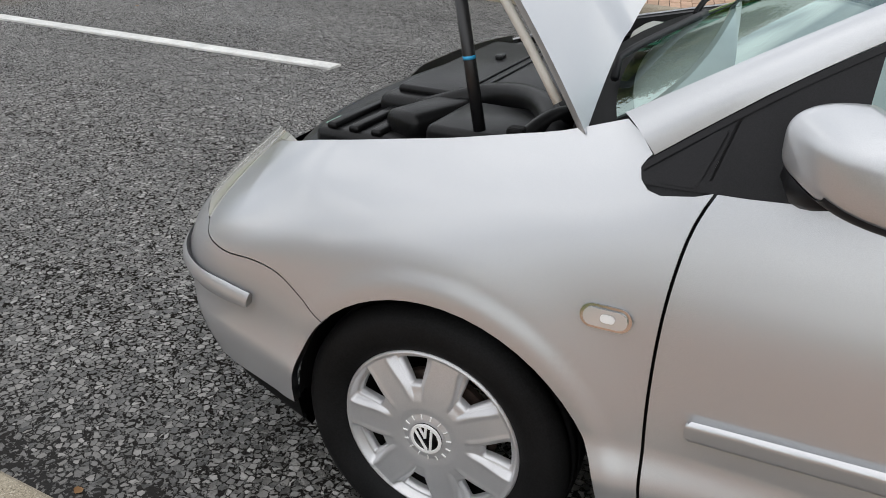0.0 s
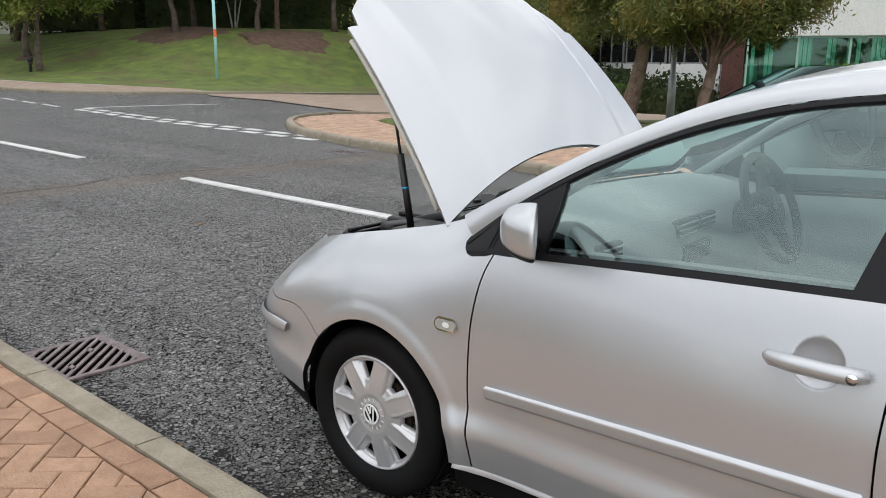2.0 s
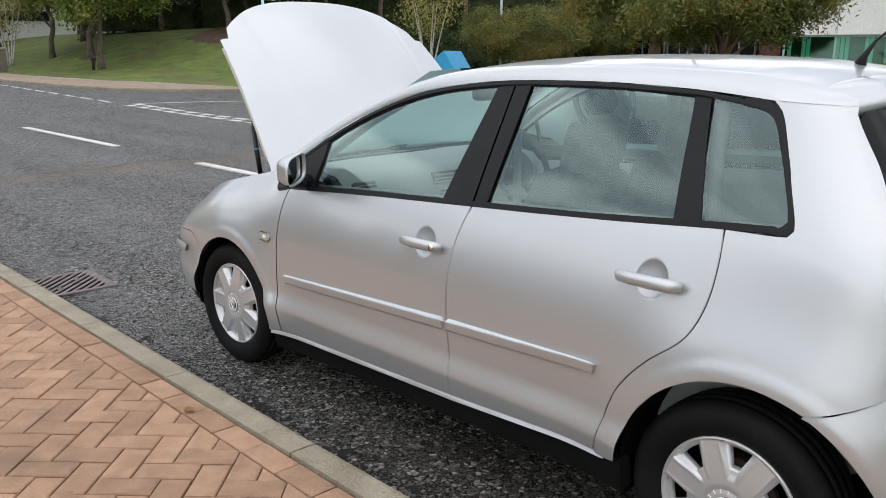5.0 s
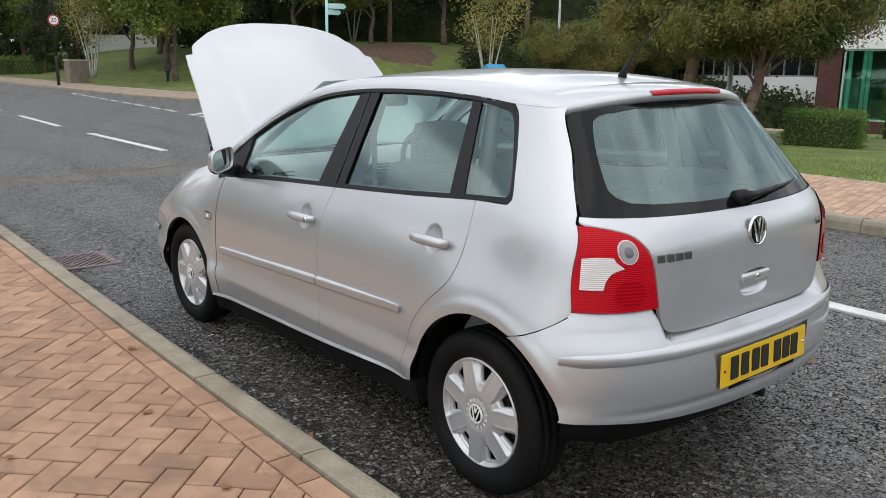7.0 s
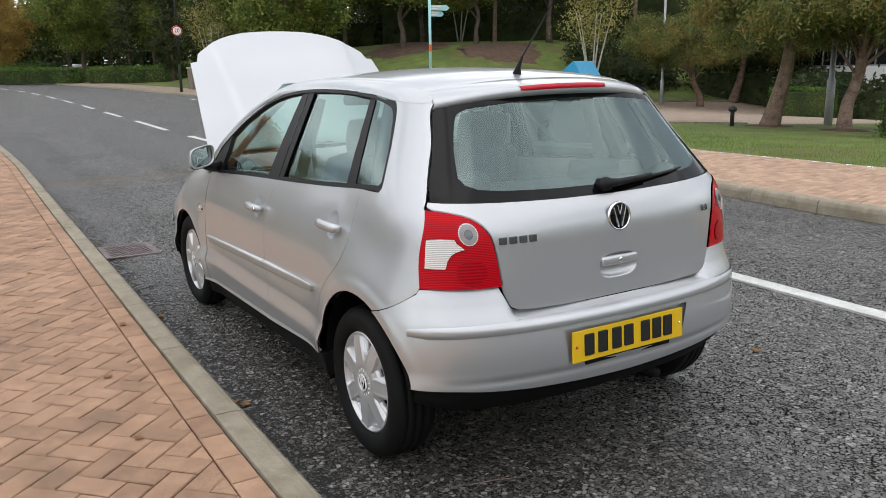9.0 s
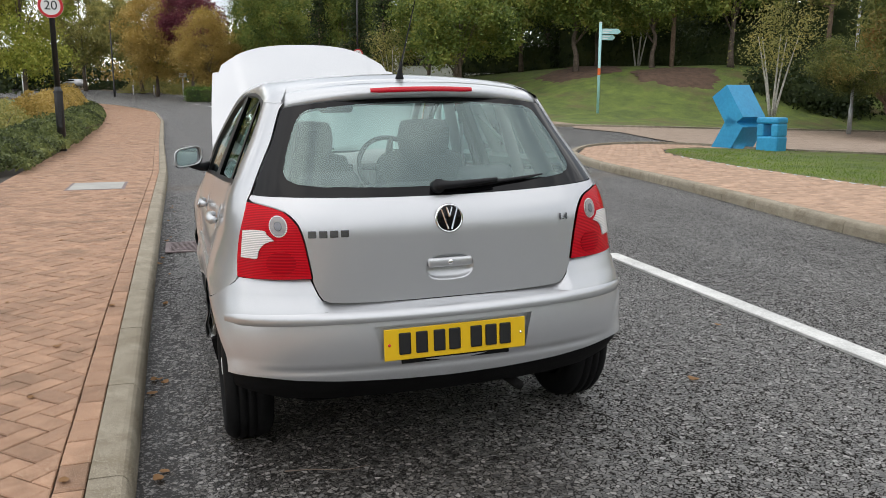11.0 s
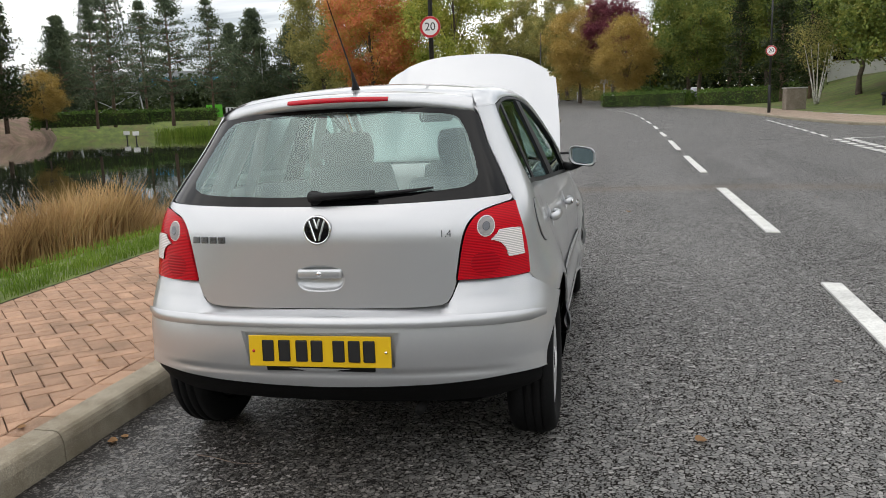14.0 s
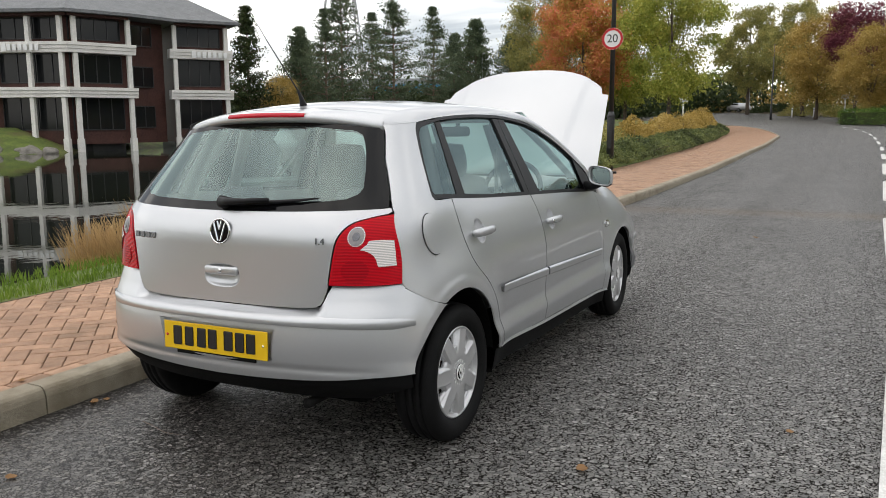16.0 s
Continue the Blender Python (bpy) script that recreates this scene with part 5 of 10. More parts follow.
fw = [(-0.66, 0.90), (-0.40, 0.918), (0.12, 0.942)] + [(0.235, 1.33)] + [(x, top_z(x) - 0.012) for x in (0.1, -0.05, -0.2, -0.35, -0.5, -0.6, -0.68)]
rw = [(0.30, 0.95), (1.0, 0.985), (0.95, 1.315), (0.65, 1.335), (0.352, 1.335)]
qw = [(1.05, 0.99), (1.28, 1.008), (1.292, 1.04), (1.212, 1.245), (1.16, 1.302), (1.0, 1.322)]
panel("front_side_window", dense(fw + fw[:1], 0.05), CAR_GLASS, car, glass_skin, 0.0, 0.08, 0, BOTH, "clear door window")
panel("rear_side_window", dense(rw + rw[:1], 0.05), CAR_GLASS, car, glass_skin, 0.0, 0.08, 0, BOTH, "clear door window")
panel("quarter_window", sx(dense(qw + qw[:1], 0.05)), CAR_GLASS, car, glass_skin, 0.006, 0.08, 0, BOTH, "small fixed side window")
for o in car.children:
    if o.name.split(".")[0] in ("front_side_window", "rear_side_window", "quarter_window"):
        o.visible_shadow = False

# ---- roof, roof rails and screen pillars
rail_low = [Vector((x, shell(u_of_x(x, top_z(x) + 0.002), top_z(x) + 0.002).y, top_z(x) + 0.002)) for x in np.linspace(-0.873, 1.16, 44)]
for x in np.linspace(1.19, 1.348, 6):
    z = top_z(1.16) + 0.002 - 0.05 * (x - 1.16)
    rail_low.append(Vector((x, shell(u_of_x(x, z), z).y + 0.002, z)))
rail_top = spline([(-0.935, 0.664, 0.960), (-0.72, 0.625, 1.085), (-0.48, 0.575, 1.212), (-0.24, 0.530, 1.312), (-0.05, 0.497, 1.362), (0.2, 0.470, 1.387), (0.6, 0.458, 1.397), (1.0, 0.462, 1.385), (1.16, 0.468, 1.367), (1.27, 0.488, 1.346), (1.345, 0.507, 1.322)], len(rail_low))
for s in BOTH:
    rows = []
    for k in range(9):
        t = k / 8
        row = []
        for a, b in zip(rail_low, rail_top):
            p = a.lerp(b, t)
            out = Vector((0, 0.75, 0.66))
            p = p + out * (0.017 - 0.014 * smooth_step(1.12, 1.33, p.x)) * math.sin(math.pi * t) ** 0.9
            row.append((p.x, p.y * s, p.z))
        rows.append(row)
    if s < 0:
        rows = rows[::-1]
    loft("roof_rail", rows, CAR_PAINT, car, "silver screen pillar and roof rail")

rail_xs = [p.x for p in rail_top]
rail_zs = [p.z for p in rail_top]
rail_ys = [p.y for p in rail_top]


def along_rail(x):
    return float(np.interp(x, rail_xs, rail_zs))


rows = []
for i in range(36):
    row = []
    for k in range(33):
        t = -1 + 2 * k / 32
        x0 = -0.175 - 0.065 * (1 - t * t)
        x1 = 1.325 + 0.012 * (1 - t * t)
        x = x0 + (x1 - x0) * i / 35
        y = t * float(np.interp(x, rail_xs, rail_ys))
        z = along_rail(x) + 0.030 * (1 - t * t) - 0.001 - 0.012 * smooth_step(1.20, 1.32, x)
        row.append((x, y, z))
    rows.append(row)
loft("roof", rows, CAR_PAINT, car, "silver roof panel")
rows_in = [[(x, y * 1.06, z - 0.03) for x, y, z in r] for r in rows]
loft("headlining", rows_in, HEADLINING, car, "pale headlining")

# spoiler with the high brake lamp
rows = []
for k in range(41):
    t = -1 + 2 * k / 40
    y = 0.508 * t
    dx, dz = -0.115 * abs(t) ** 2.4, -0.058 * abs(t) ** 2.4
    prof = [(1.17, 1.340), (1.22, 1.368), (1.30, 1.380), (1.36, 1.374), (1.42, 1.365), (1.448, 1.358), (1.456, 1.350), (1.456, 1.336), (1.448, 1.324), (1.40, 1.316), (1.33, 1.318)]
    rows.append([(x + dx * (0.35 + 0.65 * max(0, x - 1.3) / 0.156), y, z + dz * (0.68 + 0.17 * max(0, x - 1.3) / 0.156)) for x, z in prof])
for k, e in ((0, -1), (-1, 1)):
    end = rows[k]
    mx, mz = sum(p[0] for p in end) / len(end), sum(p[2] for p in end) / len(end)
    for out, keep in ((0.002, 0.96), (0.004, 0.80), (0.005, 0.45), (0.0055, 0.02)):
        cap = [(mx + (x - mx) * keep, y + e * out, mz + (z - mz) * keep - 0.4 * out) for x, y, z in end]
        if e < 0:
            rows.insert(0, cap)
        else:
            rows.append(cap)
loft("roof_spoiler", rows, CAR_PAINT, car, "silver roof spoiler")
rows = []
for k in range(25):
    t = -1 + 2 * k / 24
    y = 0.198 * t
    tt = y / 0.508
    dx, dz = -0.115 * abs(tt) ** 2.4, -0.052 * abs(tt) ** 2.4
    e = 0.004 * (1 - abs(t) ** 8)
    rows.append([(x + dx, y, z + dz) for x, z in ((1.44, 1.3605), (1.452, 1.3605), (1.459, 1.352), (1.459, 1.3475 - e), (1.452, 1.343 - e))])
loft("high_brake_lamp", rows, BRAKE_RED, car, "red high brake lamp")
bm = bmesh.new()
tube(bm, [(1.165, -0.012, 1.395), (1.174, -0.012, 1.420), (1.200, -0.012, 1.462)], [0.018, 0.010, 0.0045], 12)
tube(bm, [(1.200, -0.012, 1.460), (1.40, -0.012, 1.66), (1.46, -0.012, 1.725)], [0.0035, 0.002, 0.0016], 6)
part("aerial", bm, TRIM_BLACK, car, "thin black rod aerial", True)

# ---- tail: hatch, glass, lamps, bumper
lamp_in = [(0.485, 0.722), (0.496, 0.79), (0.507, 0.85), (0.519, 0.892), (0.536, 0.920), (0.563, 0.945), (0.61, 0.961), (0.662, 0.973)]
hatch_half = (sy([(0.0, 0.6260), (0.12, 0.6260), (0.25, 0.627), (0.37, 0.630), (0.425, 0.635), (0.4485, 0.645), (0.462, 0.6645), (0.4755, 0.6965), (0.481, 0.716)])
              + sy(curve2([(y - 0.006, z + 0.004) for y, z in lamp_in], 18)) + sy([(0.663, 0.984), (0.656, 0.996)]) + sy(curve2([(0.62, 0.994), (0.45, 0.989), (0.2, 0.983), (0.0, 0.981)], 12)))


def hatch_off(u, z):
    p = shell(u, z)
    d = (abs(p.y) / 0.086) ** 3 + (abs(z - 0.733) / 0.043) ** 2.6
    return -0.020 * (1 - d) ** 0.6 if d < 1 else 0.0


hatch_skin = dished(shell, hatch_off)
hatch = panel("tailgate", hatch_half, CAR_PAINT, car, hatch_skin, 0.0, 0.05, 0.014, BOTH, "silver tailgate", ((U_REAR - 0.125, U_REAR - 0.002, 0.680, 0.785, 0.0032),), True)[0]
glass_out = sy([(0.0, 0.984), (0.2, 0.986), (0.45, 0.992), (0.62, 0.998), (0.649, 1.002)]) + sy(curve2([(0.649, 1.002), (0.631, 1.047), (0.598, 1.11), (0.564, 1.173), (0.541, 1.23), (0.519, 1.283), (0.505, 1.292)], 14))[1:] + sy(curve2([(0.505, 1.292), (0.40, 1.305), (0.2, 1.322), (0.0, 1.328)], 10))[1:]
pane_half = sy([(0.0, 1.014), (0.2, 1.016), (0.42, 1.024), (0.50, 1.032), (0.535, 1.048), (0.545, 1.070)]) + sy(curve2([(0.545, 1.070), (0.526, 1.13), (0.497, 1.20), (0.463, 1.262), (0.435, 1.280)], 10))[1:] + sy(curve2([(0.41, 1.286), (0.2, 1.303), (0.0, 1.308)], 10))
border_half = glass_out[:] + pane_half[::-1]
panel("rear_window_border", border_half, GLOSS_BLACK, hatch, shell, -0.003, 0.06, 0.012, BOTH, "black printed glass border", (), True)
pane = panel("rear_window", pane_half, REAR_GLASS, hatch, shell, -0.003, 0.06, 0, BOTH, "tinted heated rear window", (), True)[0]
pane.visible_shadow = False

lamp_outline = sy(curve2(LAMP_OUT, 12)) + sy(curve2(lamp_in[::-1], 18))[1:] + sy(dense([(0.485, 0.722), (0.60, 0.7205), (0.716, 0.7225)]))[1:]
bulge = dished(shell, lambda u, z: 0.004)
lamps = panel("tail_lamp", lamp_outline, LAMP_RED, car, bulge, 0.0, 0.03, 0.02, BOTH, "red ribbed tail lamp cluster")
for k, s in enumerate(BOTH):
    own = lamps[k]
    def oval(ry, rz, n=28):
        return sy([(0.581 + ry * math.cos(a), 0.899 + rz * math.sin(a)) for a in np.linspace(0, 2 * math.pi, n + 1)[:-1]])
    panel("indicator_rim", oval(0.0285, 0.035), LAMP_CLEAR, own, shell, 0.0055, 0.03, 0.004, (s,))
    panel("indicator_lens", oval(0.025, 0.031), LAMP_SMOKE, own, shell, 0.008, 0.03, 0.006, (s,), "round smoked indicator lens")
    panel("bulb_cover", oval(0.012, 0.015, 20), BADGE_DARK, own, shell, 0.0095, 0.03, 0.002, (s,), "dark round bulb cover")
    rev = [(0.622, 0.884), (0.655, 0.886), (0.688, 0.882), (0.694, 0.84), (0.700, 0.790), (0.653, 0.789)] + curve2([(0.650, 0.795), (0.644, 0.818), (0.630, 0.838), (0.612, 0.848), (0.596, 0.852)], 9) + [(0.606, 0.862), (0.617, 0.872)]
    panel("reversing_lens", sy(rev), LAMP_CLEAR, own, shell, 0.008, 0.03, 0.006, (s,), "clear ribbed reversing lens")
    fog = [(0.578 + 0.047 * math.cos(a), 0.775 + 0.040 * math.sin(a)) for a in np.linspace(0, 2 * math.pi, 29)[:-1]]
    panel("fog_lens", sy(fog), LAMP_RED_PLAIN, own, shell, 0.0065, 0.03, 0.005, (s,), "deep red round lens")

join_r = curve2([(arch_r[0][0], arch_r[0][1]), (1.455, 0.632), (1.51, 0.656), (1.555, 0.684), (1.582, 0.706)], 12)
rear_bumper = (sx([(x, z - 0.004) for x, z in join_r], bumper_shell) + sy(dense([(0.722, 0.7175), (0.62, 0.716), (0.50, 0.717), (0.487, 0.715)]), bumper_shell)
               + sy([(0.480, 0.697), (0.466, 0.663), (0.452, 0.642), (0.428, 0.632), (0.37, 0.627), (0.25, 0.624), (0.12, 0.623), (0.0, 0.623)], bumper_shell)
               + sy([(0.0, 0.556), (0.10, 0.556), (0.20, 0.556), (0.292, 0.554), (0.278, 0.50), (0.268, 0.432), (0.20, 0.428), (0.10, 0.426), (0.0, 0.426)], bumper_shell)
               + sy(dense([(0.0, 0.352), (0.2, 0.355), (0.4, 0.362), (0.55, 0.372), (0.65, 0.382)], 0.05), bumper_shell) + sx(dense([(1.64, 0.386), (1.60, 0.388)]), bumper_shell)
               + sx(arc(ARCH_R, 15, 66, 14), bumper_shell)[:-1])


def crease(u, z):
    return -0.006 * math.exp(-((z - 0.405) / 0.006) ** 2) * smooth_step(1.55, 1.75, u)


bumper = panel("rear_bumper", rear_bumper, CAR_PAINT, car, dished(bumper_shell, crease), 0.0, 0.018, 0.022, BOTH, "silver rear bumper", (), True)[0]
panel("plate_recess", sy([(0.0, 0.562), (0.30, 0.56), (0.275, 0.42), (0.0, 0.42)], bumper_shell), CAR_PAINT, bumper, bumper_shell, -0.022, 0.05, 0, BOTH, "number plate recess", (), True)
strip_r = sx([(1.588, 0.568), (1.588, 0.592)], bumper_shell) + sy([(0.72, 0.600), (0.6, 0.604), (0.45, 0.606), (0.3, 0.607), (0.15, 0.608), (0.0, 0.608), (0.0, 0.573), (0.15, 0.572), (0.3, 0.571), (0.45, 0.569), (0.6, 0.566), (0.72, 0.562)], bumper_shell)
panel("bumper_strip", strip_r, CAR_PAINT, bumper, dished(bumper_shell, lambda u, z: 0.012 - 16 * (z - 0.588) ** 2), 0.0, 0.05, 0.016, BOTH, "silver bumper rubbing strip", (), True)
valance = sy(dense([(0.0, 0.356), (0.4, 0.366), (0.65, 0.386)], 0.06), bumper_shell) + sx([(1.61, 0.392), (1.60, 0.345), (1.585, 0.315)], bumper_shell) + sy(dense([(0.68, 0.285), (0.6, 0.25), (0.4, 0.235), (0.0, 0.235)], 0.06), bumper_shell)
panel("valance", valance, PLASTIC_BLACK, bumper, dished(bumper_shell, lambda u, z: -0.018 - 0.35 * max(0, 0.34 - z)), 0.0, 0.05, 0.03, BOTH, "black plastic lower valance", (), True)

# number plate: plain bars in place of its characters
plate_m = Matrix.Translation((1.816, 0.0, 0.487)) @ Euler((0, radians(-2.5), 0)).to_matrix().to_4x4()
plate = part("number_plate", box_bm((0, 0, 0), (0.005, 0.522, 0.111), 0, 0.002), PLATE_YELLOW, bumper, "yellow number plate with plain dark bars")
plate.matrix_basis = plate_m
for y in (-0.188, -0.127, -0.063, -0.007, 0.073, 0.129, 0.183):
    b = part("plate_bar", box_bm((0.0035, y, 0.002), (0.003, 0.042, 0.076), 0, 0.004), BLACK_PAINT, plate)
for y in (-0.243, 0.243):
    bm = bmesh.new()
    bmesh.ops.create_uvsphere(bm, u_segments=10, v_segments=6, radius=0.0055, matrix=Matrix.Translation((0.0035, y, 0.0)))
    part("plate_screw", bm, RED_PAINT if y < 0 else CHROME, plate)
part("plate_lower_edge", box_bm((1.813, 0, 0.424), (0.008, 0.40, 0.018), 0, 0.003), PLASTIC_BLACK, bumper, "black plate holder edge")

# tailgate handle, badge, model lettering (plain bars), wiper
hp = shell(U_REAR, 0.748)
bm = bmesh.new()
box(bm, (hp.x + 0.001, 0, 0.751), (0.020, 0.164, 0.034), 0, 0.009)
part("tailgate_handle", bm, CAR_PAINT, hatch, "silver recessed tailgate handle", True)
bm = lathe_bm([(0.0001, 0.0), (0.009, 0.0), (0.009, -0.006)], 18)
lk = part("tailgate_lock", bm, CHROME, hatch, "round key lock", True)
lk.matrix_basis = Matrix.Translation((hp.x + 0.0125, 0, 0.752)) @ Matrix.Rotation(radians(-90), 4, "Z")


def round_badge(parent, m, r, name="badge"):
    """A round chromed badge: a dark disc, a raised ring and a few plain raised strokes."""
    disc = part(name, lathe_bm([(0.0001, 0.004), (r * 0.9, 0.004), (r, 0.0)], 36), GLOSS_BLACK, parent, "round chrome maker's badge", True)
    disc.matrix_basis = m
    ringp = part("badge_ring", lathe_bm([(r * 0.84, 0.003), (r * 0.87, 0.007), (r * 0.96, 0.007), (r, 0.0)], 36), CHROME, disc, "", True)
    bm = bmesh.new()
    for x0, z0, x1, z1 in ((-0.55, 0.62, -0.12, -0.72), (0.55, 0.62, 0.12, -0.72), (-0.2, 0.75, 0.0, 0.1), (0.2, 0.75, 0.0, 0.1)):
        a, b = Vector((x0 * r, 0.006, z0 * r)), Vector((x1 * r, 0.006, z1 * r))
        tube(bm, [a, b], r * 0.075, 6)
    part("badge_emblem", bm, CHROME, disc)
    return disc


bz = shell(U_REAR, 0.905)
round_badge(hatch, Matrix.Translation((bz.x + 0.001, 0.0, 0.905)) @ Euler((0, radians(-6), 0)).to_matrix().to_4x4() @ Matrix.Rotation(radians(-90), 4, "Z"), 0.052)
for k in range(4):
    y = -0.476 + 0.036 * k
    p, n = outward(shell, u_of_y(abs(y), 0.872), 0.872, None)
    b = part("model_bar", box_bm((0, 0, 0), (0.028, 0.006, 0.024), 0, 0.002), BADGE_DARK, hatch, "dark chrome model lettering bar")
    b.matrix_basis = Matrix.Translation((p.x, -p.y, p.z)) @ Vector((n.x, -n.y, n.z)).to_track_quat("Y", "Z").to_matrix().to_4x4()
p, n = outward(shell, u_of_y(0.45, 0.882), 0.882, None)
text_part("1.4", 0.034, BADGE_DARK, hatch, Matrix.Translation((p.x + 0.002, p.y, p.z)) @ Vector((n.x, n.y, n.z)).to_track_quat("Z", "Y").to_matrix().to_4x4(), 0.003, "engine_lettering", "chrome engine size lettering")
bm = bmesh.new()
tube(bm, [(1.670, -0.02, 1.006), (1.712, -0.02, 1.017)], [0.026, 0.024], 16)
tube(bm, [(1.704, -0.03, 1.016), (1.714, 0.02, 1.018), (1.706, 0.10, 1.022), (1.698, 0.20, 1.028)], [0.020, 0.014, 0.010, 0.008], 10)
tube(bm, [(1.694, -0.04, 1.006), (1.693, 0.06, 1.009), (1.686, 0.18, 1.016), (1.668, 0.32, 1.026), (1.650, 0.40, 1.034)], [0.005, 0.008, 0.008, 0.006, 0.003], 8)
part("rear_wiper", bm, TRIM_BLACK, hatch, "black rear wiper arm", True)
bm = bmesh.new()
tube(bm, [(1.45, 0.30, 0.215), (1.655, 0.31, 0.220)], [0.019, 0.019], 14)
part("exhaust_pipe", bm, DUSTY_DARK, car, "dull steel exhaust tip", True)

# ---- nose: bumper, headlamps, grille
join_f = [(x, z - 0.003) for x, z in curve2(WING_SEAM, 22)]
front_bumper = (sx(join_f)[::-1] + sy([(0.62, 0.606), (0.55, 0.604), (0.45, 0.598), (0.2, 0.590), (0.0, 0.588)], shell, True)
                + sy(dense([(0.0, 0.275), (0.3, 0.275), (0.6, 0.285)], 0.06), shell, True) + sx([(-1.78, 0.288), (-1.65, 0.292), (-1.56, 0.292), (-1.528, 0.290)])
                + sx(arc(ARCH_F, 180, 138, 12)))
fb = panel("front_bumper", front_bumper, CAR_PAINT, car, shell, 0.0, 0.04, 0.02, BOTH, "silver front bumper", (), True)[0]
strip_f = sx(dense([(-1.645, 0.474), (-1.638, 0.507), (-1.72, 0.509), (-1.80, 0.506)], 0.02)) + sy(dense([(0.66, 0.504), (0.45, 0.504)], 0.03) + dense([(0.45, 0.456), (0.66, 0.456)], 0.03), shell, True) + sx(dense([(-1.80, 0.458), (-1.72, 0.463), (-1.645, 0.474)], 0.02))[:-1]
panel("bumper_strip", strip_f, CAR_PAINT, fb, dished(shell, lambda u, z: 0.016 - 14 * (z - 0.482) ** 2), 0.0, 0.012, 0.022, BOTH, "silver bumper rubbing strip")
lip = sx([(-1.528, 0.287), (-1.65, 0.289), (-1.78, 0.285)]) + sy(dense([(0.6, 0.282), (0.3, 0.272), (0.0, 0.272), (0.0, 0.19), (0.3, 0.19), (0.6, 0.195)], 0.06), shell, True) + sx([(-1.75, 0.195), (-1.60, 0.19), (-1.53, 0.19)])
panel("front_lip", lip, PLASTIC_BLACK, fb, dished(shell, lambda u, z: -0.012 - 0.3 * max(0, 0.24 - z)), 0.0, 0.06, 0.03, BOTH, "black plastic front lip", (), True)
head = sx([(x - 0.004, z) for x, z in curve2(WING_NOSE, 12)][1:]) + sy([(0.64, 0.609), (0.56, 0.609), (0.45, 0.606), (0.36, 0.606), (0.36, 0.70), (0.45, 0.742), (0.53, 0.766)], shell, True) + sx([(-1.672, 0.776)])
panel("headlamp", head, LAMP_GLASS, car, shell, 0.002, 0.03, 0.03, BOTH, "clear plastic headlamp")
gr = sy([(0.0, 0.60), (0.34, 0.605), (0.345, 0.645), (0.0, 0.65)], shell, True)
panel("grille", gr, PLASTIC_BLACK, car, shell, -0.03, 0.05, 0.03, BOTH, "black grille", (), True)

# ---- wheels
tyre_prof = [(0.186, 0.030), (0.192, 0.022), (0.205, 0.010), (0.225, 0.002), (0.248, 0.000), (0.264, 0.006), (0.276, 0.018), (0.283, 0.030), (0.2855, 0.045), (0.280, 0.0455), (0.280, 0.0515), (0.287, 0.052), (0.288, 0.075), (0.281, 0.0755), (0.281, 0.083), (0.288, 0.0835), (0.288, 0.108), (0.281, 0.1085), (0.281, 0.116), (0.287, 0.1165),
             (0.285, 0.145), (0.276, 0.165), (0.255, 0.178), (0.22, 0.180), (0.19, 0.165)]


def slot_half(r):
    """Half the angle of one of the seven openings at a radius."""
    return 0.105 + 0.15 * smooth_step(0.086, 0.176, r)


